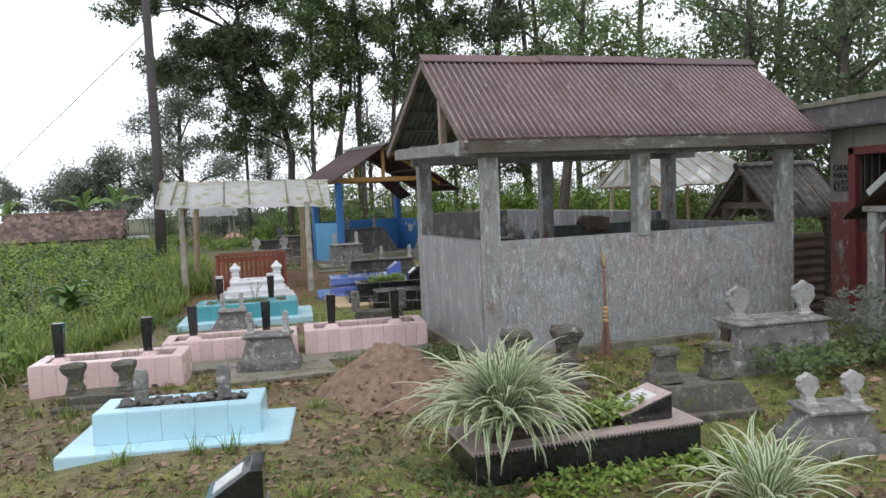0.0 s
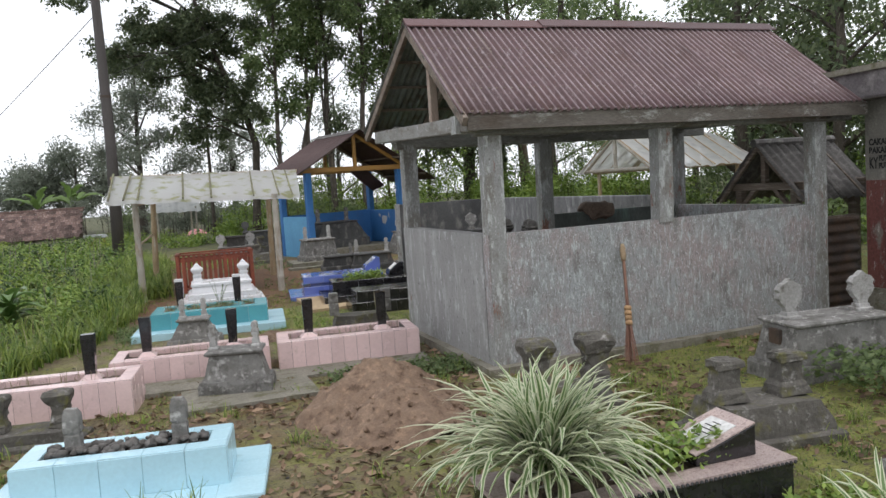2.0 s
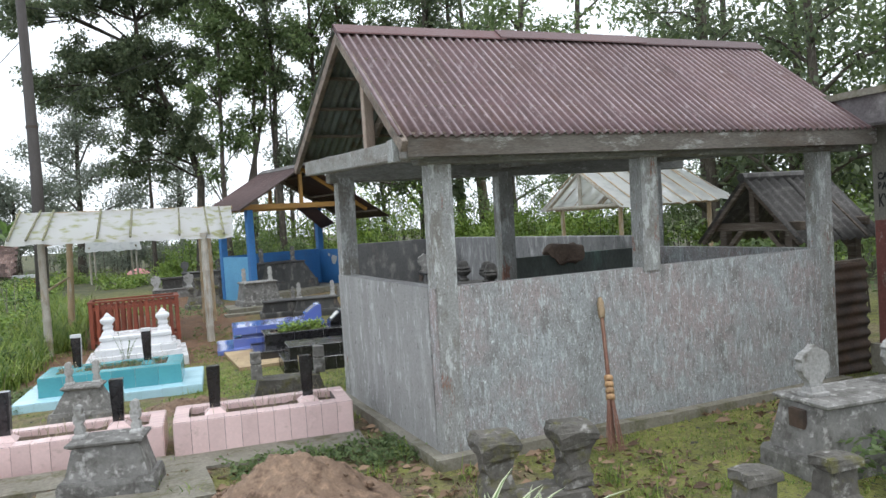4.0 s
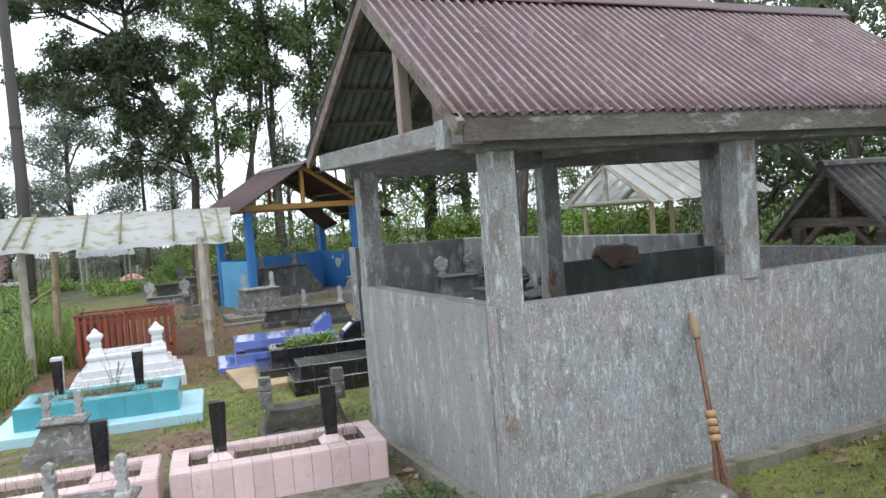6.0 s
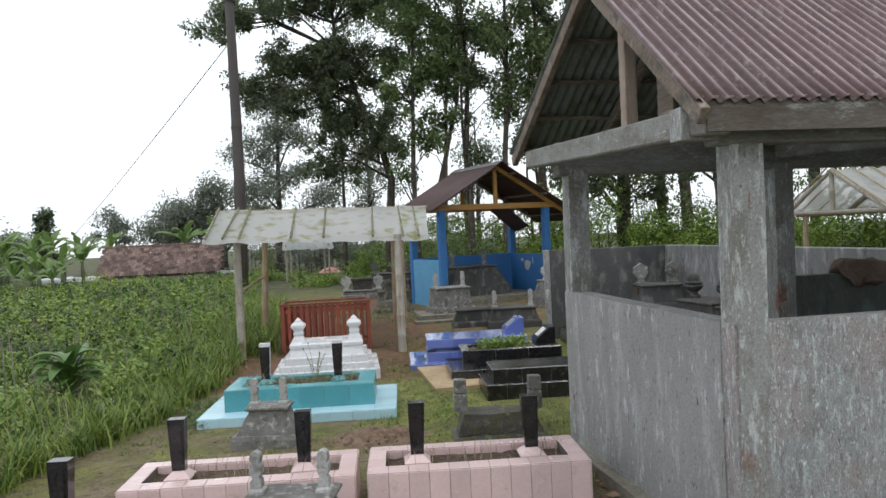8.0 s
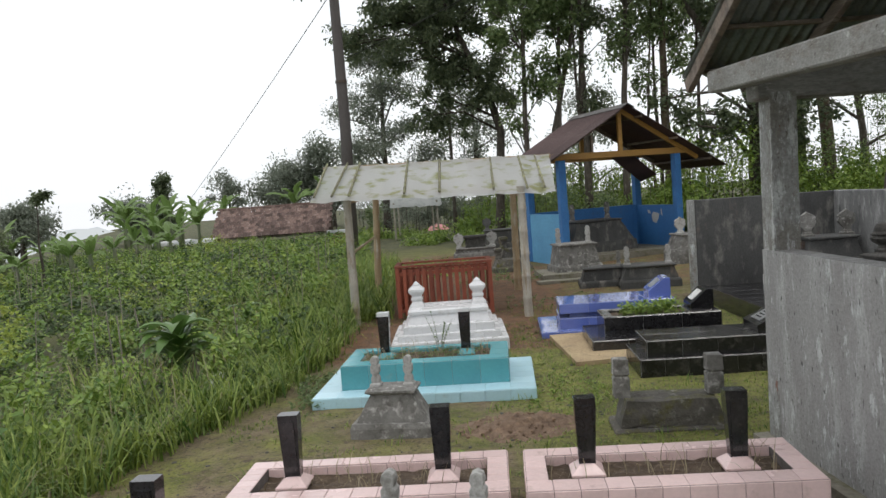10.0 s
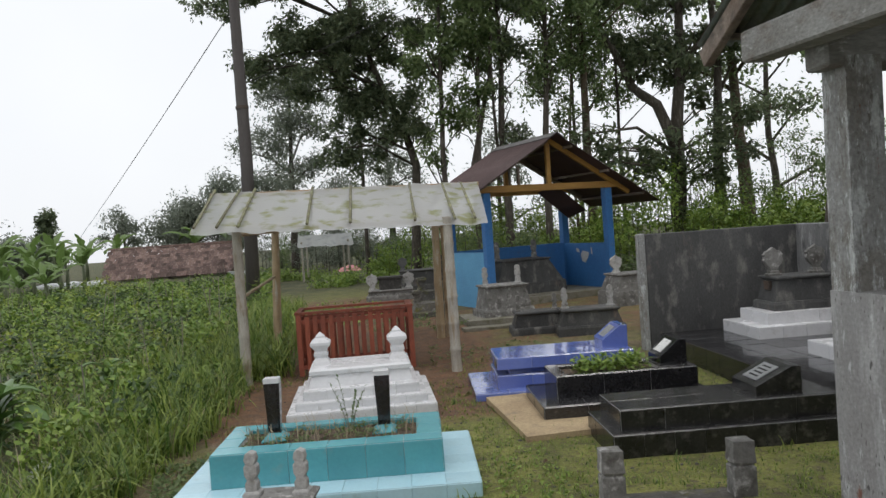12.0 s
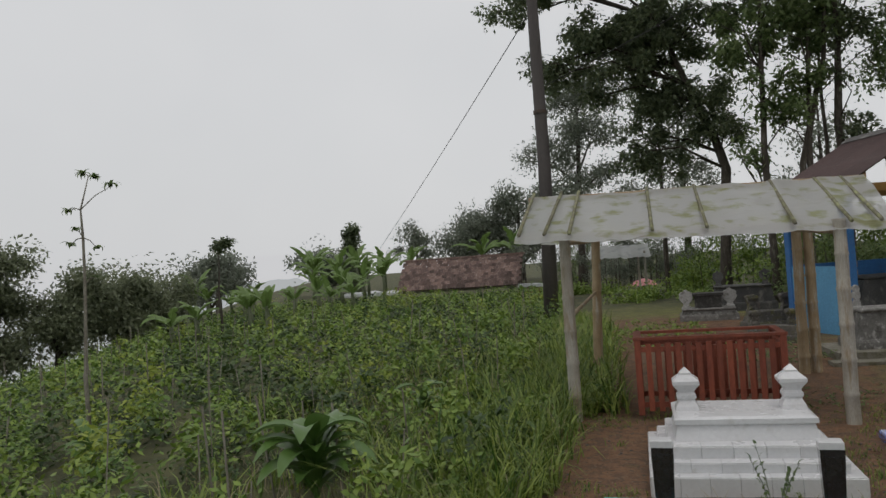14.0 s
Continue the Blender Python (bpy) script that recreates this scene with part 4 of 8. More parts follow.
def black_marker(parent, x, y, z, foot, white_cap=False, h=0.39):
    """A flared black granite marker on a small tiled pyramid."""
    bm = bmesh.new()
    stack(bm, [(0.085, 0.085, 0), (0.085, 0.085, 0.012), (0.036, 0.036, 0.055)], x, y)
    bmesh.ops.translate(bm, verts=bm.verts[:], vec=(0, 0, z))
    part("marker_foot", soften(bm, 0.003), foot, parent)
    bm = bmesh.new()
    lean = random.uniform(-0.006, 0.006)
    stack(bm, [(0.041, 0.032, 0.045), (0.053, 0.041, h - 0.05), (0.053, 0.041, h)], x, y)
    box(bm, x - 0.034, x + 0.034, y - 0.05, y - 0.03, 0.09, h - 0.035)
    for v in bm.verts:
        v.co.z += z
        v.co.x += lean * (v.co.z - z) / h
    mk = part("marker", soften(bm, 0.004), BLACK, parent, "polished black marker")
    if white_cap:
        bm = bmesh.new()
        stack(bm, [(0.054, 0.042, z + h - 0.002), (0.054, 0.042, z + h + 0.03), (0.048, 0.037, z + h + 0.034)], x, y)
        part("cap", bm, WHITE, mk, "white tile cap")


def bed(parent, x0, x1, y0, y1, z, n_dry=60):
    """Rough soil with dry stems in a planting bed."""
    bm = bmesh.new()
    nx, ny = 24, 8
    vs = [[bm.verts.new((x0 + (x1 - x0) * i / nx, y0 + (y1 - y0) * j / ny, z + 0.02 * noise.noise(Vector((i * 0.6, j * 0.9, x0 * 7))))) for j in range(ny + 1)] for i in range(nx + 1)]
    for i in range(nx):
        for j in range(ny):
            bm.faces.new((vs[i][j], vs[i + 1][j], vs[i + 1][j + 1], vs[i][j + 1]))
    part("soil", bm, SOIL_BED, parent)
    v, f = [], []
    for k in range(n_dry):
        blade(v, f, Vector((random.uniform(x0, x1), random.uniform(y0, y1), z)), random.uniform(0, 6.28), random.uniform(0.06, 0.2), 0.004, random.uniform(0.4, 1.3))
    tagged(mesh_of("dry_stem_litter", v, f, DRY, parent), kind="stuff")


def blade(v, f, base, az, length, width, lean, seg=3, idx=None, mat_i=0):
    """One curved blade of grass appended to lists of vertices and faces."""
    d, s = Vector((math.cos(az), math.sin(az), 0)), Vector((-math.sin(az), math.cos(az), 0))
    n0, p, ang = len(v), base.copy(), math.pi / 2 - lean * 0.25
    for k in range(seg + 1):
        w = width * (1 - (k / seg) ** 1.6) / 2 + 0.0008
        v.append(tuple(p - s * w)), v.append(tuple(p + s * w))
        p = p + (d * math.cos(ang) + Vector((0, 0, 1)) * math.sin(ang)) * length / seg
        ang -= lean / seg * 1.5
    for k in range(seg):
        a = n0 + 2 * k
        f.append((a, a + 1, a + 3, a + 2))
        if idx is not None:
            idx.append(mat_i)


def pink_grave(m, L, W, ztop, zbot, marks):
    t = thing("tiled_grave", m, "low pink-tiled grave bed with two black markers", "grave", "pink-tiled graves")
    h = (-L / 2 + 0.11, L / 2 - 0.11, -W / 2 + 0.13, W / 2 - 0.11, ztop - 0.07)
    tiled_block(t, "grave_body", -L / 2, L / 2, -W / 2, W / 2, zbot, ztop - 0.006, PINK, GROUT, 0.128, 1, hole=h)
    bed(t, h[0] + 0.003, h[1] - 0.003, h[2] + 0.003, h[3] - 0.003, ztop - 0.055)
    for x in marks:
        black_marker(t, x, 0.0, ztop - 0.03, PINK)
    return t


pink_grave(pose(-3.63, 0.985, 0, 0, 0, -8), 1.40, 0.56, 0.205, -0.12, (-0.49, 0.34))
pink_grave(pose(-2.445, 1.845, 0, 0, 0, -6), 1.46, 0.59, 0.16, -0.12, (-0.42, 0.39))
pink_grave(pose(-0.955, 1.55, 0, 0, 0, -6.8), 1.385, 0.585, 0.20, -0.12, (-0.38, 0.37))
kerb = thing("cement_footing", pose(-2.35, 1.35, -0.09, 0, 0, -7), "mossy cement footing under the pink graves", "footing")
bm = bmesh.new()
box(bm, -2.15, 2.1, -0.32, 0.12, -0.06, 0.035)
part("footing_body", rough_up(soften(bm, 0.015), 0.012, 4, 5), SLAB, kerb)

# pale blue grave with pebbles
t = thing("tiled_grave", pose(-2.94, -1.22, 0, 0, 0, -10.5), "pale blue tiled grave filled with dark pebbles", "grave")
tiled_block(t, "base_slab", -0.79, 0.79, -0.42, 0.42, -0.16, -0.035, PALEBLUE, GROUT_BLUE, 0.27, 1)
h = (-0.47, 0.47, -0.10, 0.115, 0.12)
tiled_block(t, "grave_body", -0.585, 0.585, -0.215, 0.215, -0.03, 0.195, PALEBLUE, GROUT_BLUE, 0.235, 1, hole=h)
for k in range(240):
    bm = bmesh.new()
    bmesh.ops.create_icosphere(bm, subdivisions=1, radius=1)
    s = random.uniform(0.016, 0.032)
    for v in bm.verts:
        v.co = Vector((v.co.x * s * 1.3, v.co.y * s, v.co.z * s * 0.8)) + noise.noise_vector(v.co * 2 + Vector((k, 0, 0))) * s * 0.25
    p = part("pebble", bm, PEBBLE, t, smooth=True)
    p.location = (random.uniform(h[0] + 0.03, h[1] - 0.03), random.uniform(h[2] + 0.03, h[3] - 0.03), h[4] + 0.05 + random.uniform(0, 0.05))
    p.rotation_euler = (0, 0, random.uniform(0, 3))
bm = bmesh.new()
box(bm, h[0], h[1], h[2], h[3], 0.1, 0.155)
part("soil", bm, SOIL_BED, t)
for x in (-0.30, 0.30):
    headstone(t, "slate", x, 0.02, 0.13, STONE, 1.0)

# turquoise grave on a pale blue slab
t = thing("tiled_grave", pose(-2.075, 4.84, 0, 0, 0, -7), "turquoise tiled grave bed on a pale blue tiled slab", "grave")
tiled_block(t, "base_slab", -0.965, 0.965, -0.60, 0.60, -0.22, -0.055, PALEBLUE, GROUT_BLUE, 0.215, 1)
h = (-0.60, 0.58, -0.20, 0.25, 0.10)
tiled_block(t, "grave_body", -0.745, 0.745, -0.36, 0.37, -0.05, 0.165, TURQ, GROUT_PALE, 0.248, 1, hole=h)
bed(t, h[0] + 0.003, h[1] - 0.003, h[2] + 0.003, h[3] - 0.003, 0.135, 160)
for x in (-0.40, 0.36):
    black_marker(t, x, 0.06, 0.135, TURQ, True, 0.40)

# white stepped grave
t = thing("stepped_grave", pose(-1.77, 6.92, -0.12, 0, 0, -3), "white stepped tile grave with two carved finials", "grave")
for a, b, z0, z1 in ((0.66, 0.66, -0.05, 0.10), (0.585, 0.56, 0.10, 0.17), (0.52, 0.46, 0.17, 0.255)):
    tiled_block(t, "step", -a, a, -b, b, z0, z1, WHITE, GROUT_PALE, 0.2, 1)
bm = bmesh.new()
stack(bm, [(0.48, 0.33, 0.255), (0.45, 0.30, 0.37), (0.47, 0.32, 0.375), (0.47, 0.32, 0.41), (0.44, 0.29, 0.425)])
part("body", soften(bm, 0.006), WHITE, t)
for x in (-0.365, 0.365):
    bm = bmesh.new()
    stack(bm, [(0.085, 0.085, 0.42), (0.078, 0.078, 0.455), (0.058, 0.058, 0.49), (0.058, 0.058, 0.50), (0.068, 0.068, 0.515), (0.068, 0.068, 0.535), (0.055, 0.055, 0.555),
               (0.06, 0.06, 0.57), (0.094, 0.094, 0.615), (0.094, 0.094, 0.64), (0.06, 0.06, 0.67), (0.042, 0.042, 0.685), (0.042, 0.042, 0.695), (0.004, 0.004, 0.735)], x, 0)
    part("finial", soften(bm, 0.004), WHITE, t)


# violet-blue, black and worn black tiled tombs
def slant_stone(parent, x, y, z, w, h, material, plate=SILVER, depth=0.22, turn=90, bars=4):
    """A headstone with a sloping face that carries a plate; it faces the grave's foot (-x)."""
    bm = bmesh.new()
    o = [(-depth / 2, 0), (depth / 2, 0), (depth / 2, h), (depth / 2 - 0.07, h), (-depth / 2, h * 0.35)]
    flat_stone(bm, o, w, 0, 0, 0, "y")
    st = part("headstone", soften(bm, 0.004), material, parent)
    st.location = (x, y, z)
    a, b = Vector((-depth / 2, 0, h * 0.35)), Vector((depth / 2 - 0.07, 0, h))
    up, nrm = (b - a).normalized(), Vector((-(b - a).z, 0, (b - a).x)).normalized()
    rot = Matrix((Vector((0, -1, 0)), up, nrm)).transposed().to_4x4()
    bm = bmesh.new()
    box(bm, -w * 0.27, w * 0.27, -(b - a).length * 0.32, (b - a).length * 0.32, 0.0, 0.007)
    pl = part("plate", soften(bm, 0.002, 1), plate, st, "pale name plate")
    pl.matrix_local = Matrix.Translation((a + b) / 2) @ rot
    for k in range(bars):
        bm = bmesh.new()
        q = (b - a).length * (0.2 - 0.13 * k)
        wid = w * random.uniform(0.12, 0.2)
        box(bm, -wid, wid, q - 0.008, q + 0.008, 0.007, 0.0085)
        part("writing", bm, INK, pl)
    return st


t = thing("tiled_grave", pose(0.22, 7.1, -0.10, 0, 0, -7), "violet-blue tiled grave with a sloping headstone", "grave")
tiled_block(t, "apron", -0.86, 0.75, -0.52, 0.60, -0.06, 0.005, BLUE_TILE, GROUT_PALE, 0.3, 1)
tiled_block(t, "step", -0.62, 0.72, -0.34, 0.40, 0.005, 0.13, BLUE_TILE, GROUT_PALE, 0.3, 1)
bm = bmesh.new()
box(bm, -0.5, 0.68, -0.24, 0.3, 0.13, 0.2)
part("neck", bm, BLUE_TILE, t)
tiled_block(t, "grave_body", -0.62, 0.74, -0.33, 0.37, 0.19, 0.30, BLUE_TILE, GROUT_PALE, 0.34, 1)
slant_stone(t, 0.60, 0.02, 0.303, 0.36, 0.22, BLUE_TILE, SILVER, 0.26, bars=0)

t = thing("tiled_grave", pose(0.42, 6.0, -0.11, 0, 0, -6), "polished black tiled grave planted with a green herb", "grave")
tiled_block(t, "base", -0.72, 0.75, -0.50, 0.42, -0.05, 0.10, BLACK, GROUT_PALE, 0.38, 1)
h = (-0.46, 0.36, -0.20, 0.20, 0.22)
tiled_block(t, "grave_body", -0.56, 0.66, -0.27, 0.27, 0.10, 0.30, BLACK, GROUT_PALE, 0.4, 1, hole=h)
bed(t, h[0] + 0.003, h[1] - 0.003, h[2] + 0.003, h[3] - 0.003, 0.27, 10)
slant_stone(t, 0.50, 0.0, 0.303, 0.32, 0.22, BLACK, PLATE, 0.24, bars=0)

t = thing("tiled_grave", pose(0.72, 4.78, -0.11, 0, 0, -6), "worn black tiled grave with a sloping nameplate stone", "grave")
tiled_block(t, "base", -0.86, 0.85, -0.36, 0.36, -0.05, 0.12, BLACK_WORN, GROUT_PALE, 0.21, 1)
tiled_block(t, "grave_body", -0.78, 0.80, -0.27, 0.27, 0.12, 0.27, BLACK_WORN, GROUT_PALE, 0.3, 1)
slant_stone(t, 0.40, 0.0, 0.273, 0.40, 0.20, BLACK_WORN, SILVER, 0.34)
bm = bmesh.new()
box(bm, -0.62, 0.15, 5.15, 6.6, -0.2, -0.105)
tagged(part("cement_apron", rough_up(soften(bm, 0.01), 0.006, 5, 4), TAN_SLAB), "tan cement apron between the graves", "paving")

# black grave with the spider plant
t = thing("tiled_grave", pose(-0.53, -2.84, -0.09, 0, 0, -2), "black tiled planter grave with a scalloped terrazzo rim", "grave")
h = (-0.62, 0.60, -0.15, 0.15, 0.12)
tiled_block(t, "grave_body", -0.76, 0.76, -0.26, 0.26, -0.06, 0.195, BLACK, GROUT_PALE, 0.215, 1, top=False, hole=None)
bm = bmesh.new()
for x0, x1, y0, y1 in ((-0.775, 0.775, -0.275, -0.15), (-0.775, 0.775, 0.15, 0.275), (-0.775, -0.62, -0.15, 0.15), (0.62, 0.775, -0.15, 0.15)):
    box(bm, x0, x1, y0, y1, 0.197, 0.222)
part("rim", soften(bm, 0.004), TERRAZZO, t, "speckled terrazzo rim")
bed(t, -0.61, 0.61, -0.145, 0.145, 0.205, 20)
for k in range(58):
    bm = bmesh.new()
    x = -0.76 + 1.52 * k / 57
    bmesh.ops.create_uvsphere(bm, u_segments=6, v_segments=4, radius=0.011)
    bmesh.ops.translate(bm, verts=bm.verts[:], vec=(x, -0.277, 0.203))
    part("scallop", bm, BLACK, t)
bm = bmesh.new()
flat_stone(bm, [(-0.20, 0), (0.16, 0), (0.16, 0.16), (-0.20, 0.05)], 0.30, 0.47, 0.0, 0.222, "y")
st = part("headstone", soften(bm, 0.006), BLACK, t)
rot = pose(0.45, 0, 0.222 + 0.108, 0, -17, 0)
bm = bmesh.new()
box(bm, -0.19, 0.19, -0.15, 0.15, 0, 0.008)
top_ = part("facing", soften(bm, 0.003, 1), TERRAZZO, st, "speckled terrazzo facing")
top_.matrix_local = rot
bm = bmesh.new()
box(bm, -0.12, 0.11, -0.10, 0.09, 0.008, 0.013)
pl = part("plate", bm, PLATE, st, "white name plate")
pl.matrix_local = rot
for k, (lo, hi) in enumerate(((-0.035, 0.03), (-0.06, 0.05), (-0.05, 0.045), (-0.06, 0.055), (-0.02, 0.02))):
    bm = bmesh.new()
    box(bm, 0.066 - 0.032 * k, 0.073 - 0.032 * k, lo, hi, 0.0135, 0.0145)
    part("writing", bm, INK, st).matrix_local = rot

# black headstone near the walker
t = thing("headstone", pose(-2.68, -2.86, -0.12, 0, 0, -8), "low black granite headstone with a sloping pale face", "headstone")
bm = bmesh.new()
box(bm, -0.34, 0.20, -0.19, 0.19, -0.05, 0.08)
part("foot", soften(bm, 0.008), STONE, t)
slant_stone(t, 0.03, 0.0, 0.08, 0.32, 0.25, BLACK, PLATE, 0.32, bars=0)

# plastered old tombs
old_tomb(pose(-2.12, 0.82, -0.07, 0, 0, -14), 0.62, 0.36, 0.38, "grey plastered tomb with two small carved headstones", "slim", hs=0.85, slab_z=0.12)
bm = bmesh.new()
box(bm, -2.6, -1.5, 0.28, 1.0, -0.2, -0.055)
foot = part("cement_slab", rough_up(soften(bm, 0.012), 0.008, 5, 4), SLAB)
tagged(foot, "cracked mossy cement slab round a tomb", "paving")
old_tomb(pose(-3.66, 0.16, -0.10, 0, 0, -12), 0.74, 0.40, 0.17, "dark mossy stone tomb with flared block headstones", "block", MOSSY, MOSSY, 0.92, 0.45, 0.86, 0.06, "mossy stone tombs", mound=True)
old_tomb(pose(0.03, -1.2, -0.06, 0, 0, -8), 0.72, 0.36, 0.20, "small mossy tomb with two flared block headstones", "block", MOSSY, MOSSY, 1.2, 0.28, 0.8, 0.05, "mossy stone tombs", mound=True)
old_tomb(pose(0.76, -2.30, -0.08, 0, 0, -8), 0.86, 0.56, 0.27, "lichen-spotted stone tomb with worn block headstones", "stump", MOSSY, MOSSY, 1.0, 0.42, 0.76, 0.05, "mossy stone tombs", mound=True)
old_tomb(pose(2.27, -1.44, -0.05, 0, 0, -6), 1.10, 0.52, 0.43, "grey plastered tomb with two scalloped headstones", "leaf", hs=1.0, taper=0.80, slab_z=0.10, niche=True, inset=0.3)
old_tomb(pose(1.0, -3.40, -0.09, 0, 0, -14), 0.56, 0.38, 0.30, "pale grey plastered tomb with two scalloped headstones", "leaf", hs=0.58, taper=0.68, slab_z=0.12, inset=0.25)
old_tomb(pose(-0.43, 3.02, -0.12, 0, 0, -7), 0.80, 0.36, 0.27, "weathered dark tomb with two tall block headstones", "slab", MOSSY, STONE, 1.0, 0.0, 0.80, 0.05, "mossy stone tombs", mound=True)
old_tomb(pose(-2.36, 3.45, -0.12, 0, 0, -12), 0.60, 0.38, 0.36, "grey plastered tomb with two slim headstones", "slim", hs=0.85, taper=0.55, slab_z=0.12)
# tombs in front of and inside the blue shelter
old_tomb(pose(0.80, 11.7, 0.06, 0, 0, 8), 0.86, 0.6, 0.50, "grey plastered tomb with slim headstones on a stepped base", "slim", hs=1.15, taper=0.80, slab_z=0.12)
bm = bmesh.new()
box(bm, 0.12, 1.42, 11.15, 12.2, -0.1, 0.06), box(bm, -0.02, 1.0, 10.9, 11.15, -0.15, -0.02)
tagged(part("stepped_slab", rough_up(soften(bm, 0.015), 0.014, 4, 4), SLAB), "mossy yellowed cement steps under a tomb", "paving")
old_tomb(pose(1.62, 9.95, -0.06, 0, 0, -8), 0.95, 0.55, 0.33, "dark grey tomb with two curled headstones", "slim", DARK_WALL, PALE_STONE, hs=1.15, taper=0.82, slab_z=0.10)
old_tomb(pose(0.98, 10.35, -0.06, 0, 0, -8), 0.80, 0.50, 0.30, "dark grey low tomb", "slim", DARK_WALL, STONE, hs=0.9, taper=0.8, slab_z=0.08)
old_tomb(pose(3.45, 12.4, 0.03, 0, 0, 6), 1.25, 0.7, 0.50, "grey plastered tomb with scalloped headstones", "leaf", hs=1.0, taper=0.8, slab_z=0.2)
old_tomb(pose(1.9, 14.95, 0.02, 0, 0, 20), 1.7, 1.1, 0.78, "tall stepped dark tomb under the blue shelter", "slim", DARK_WALL, STONE, hs=1.5, taper=0.68, slab_z=0.30)
dark_top = old_tomb(pose(-0.52, 17.6, -0.02, 0, 0, -6), 1.15, 0.75, 0.22, "grey tomb with a dark block between scalloped headstones", "leaf", hs=1.25, taper=0.88, slab_z=0.1)
bm = bmesh.new()
stack(bm, [(0.26, 0.2, 0.21), (0.26, 0.2, 0.46), (0.30, 0.23, 0.475), (0.30, 0.23, 0.52)])
part("dark_block", soften(bm, 0.008), DARK_STONE, dark_top, "blackened stone block")
old_tomb(pose(0.5, 19.5, 0.02, 0, 0, -6), 1.4, 0.8, 0.5, "black and grey tomb among far graves", "leaf", DARK_WALL, DARK_WALL, hs=1.1, taper=0.85, slab_z=0.12)
old_tomb(pose(0.25, 15.6, -0.02, 0, 0, 10), 0.9, 0.5, 0.30, "low rough stone tomb", "block", MOSSY, MOSSY, hs=1.0, taper=0.8, slab_z=0.08, mound=True)
old_tomb(pose(-0.15, 13.4, -0.02, 0, 0, 4), 0.8, 0.5, 0.26, "low crumbling stone tomb", "block", MOSSY, MOSSY, hs=0.8, taper=0.8, slab_z=0.08, mound=True)
# tombs in the walled plot
t = thing("white_grave", pose(3.15, 7.45, 0.09, 0, 0, -4), "white tiled two-step grave base", "grave")
tiled_block(t, "step", -0.62, 0.45, -0.42, 0.42, 0.0, 0.13, WHITE, GROUT_PALE, 0.3, 1)
tiled_block(t, "step", -0.45, 0.43, -0.30, 0.32, 0.13, 0.26, WHITE, GROUT_PALE, 0.3, 1)
old_tomb(pose(3.22, 7.47, 0.352, 0, 0, -4), 0.78, 0.5, 0.38, "dark grey tomb with two scalloped headstones on a white base", "leaf", DARK_WALL, STONE, hs=1.0, taper=0.78, slab_z=0.1, niche=True)
t = thing("white_grave", pose(2.85, 5.6, 0.09, 0, 0, -4), "white tiled low grave base in the plot", "grave")
tiled_block(t, "step", -0.45, 0.62, -0.52, 0.52, 0.0, 0.13, WHITE, GROUT_PALE, 0.3, 1)
old_tomb(pose(3.03, 5.6, 0.222, 0, 0, 96), 0.92, 0.6, 0.42, "dark stone tomb with urn-shaped headstones", "urn", DARK_STONE, DARK_STONE, hs=1.12, taper=0.8, slab_z=0.1, inset=0.1)
old_tomb(pose(2.93, 4.55, 0.092, 0, 0, 92), 0.82, 0.55, 0.55, "dark stone tomb with urn-shaped headstones", "urn", DARK_STONE, DARK_STONE, hs=1.12, taper=0.8, slab_z=0.1, inset=0.1)


# ---- heaps of earth ----
def heap(m, rx, ry, h, label, lobes=((0, 0, 1, 1),)):
    bm = bmesh.new()
    n = 72
    grid = []
    for i in range(n + 1):
        row = []
        for j in range(n + 1):
            x, y = (i / n * 2 - 1) * rx, (j / n * 2 - 1) * ry
            z = 0
            for cx, cy, s, k in lobes:
                r = math.hypot((x - cx) / (rx * s), (y - cy) / (ry * s)) * (1 + 0.22 * noise.noise(Vector((x * 2, y * 2, 1))))
                z = max(z, k * h * max(0, 1 - r) ** 0.85)
            z += (0.05 * noise.noise(Vector((x * 5, y * 5, 2))) + 0.03 * noise.noise(Vector((x * 14, y * 14, 5))) + 0.02 * noise.noise(Vector((x * 30, y * 30, 5)))) * (z > 0.005) * min(1, z * 12) - 0.03 * (z < 0.01)
            row.append(bm.verts.new((x, y, z)))
        grid.append(row)
    for i in range(n):
        for j in range(n):
            bm.faces.new((grid[i][j], grid[i + 1][j], grid[i + 1][j + 1], grid[i][j + 1]))
    t = thing("earth_heap", m, label, "earth heap", "heaps of dug earth")
    part("mound", bm, SAND, t, smooth=True)
    for k in range(230):
        a, r = random.uniform(0, 6.28), math.sqrt(random.uniform(0.1, 1.1))
        x, y = rx * r * math.cos(a), ry * r * math.sin(a)
        i, j = min(n, max(0, round((x / rx + 1) / 2 * n))), min(n, max(0, round((y / ry + 1) / 2 * n)))
        bm = bmesh.new()
        s = (0.006 + 0.032 * random.random() ** 3) * min(1, 0.4 + h)
        bmesh.ops.create_icosphere(bm, subdivisions=1, radius=s)
        for v in bm.verts:
            v.co += noise.noise_vector(v.co * 60 + Vector((k, 1, 2))) * s * 0.4
        p = part("clod", bm, SAND, t)
        z = 0
        for cx, cy, sc, kk in lobes:
            z = max(z, kk * h * max(0, 1 - math.hypot((x - cx) / (rx * sc), (y - cy) / (ry * sc))) ** 0.85)
        p.location = (x, y, z + s * 0.3)
    return t


heap(pose(-1.17, -0.55, -0.11, 0, 0, 20), 0.84, 0.80, 0.43, "heap of freshly dug brown earth", ((0.1, 0.2, 0.8, 1.0), (-0.1, -0.3, 0.72, 0.75)))
heap(pose(-1.45, 3.25, -0.13), 0.5, 0.4, 0.12, "low spread heap of brown earth")


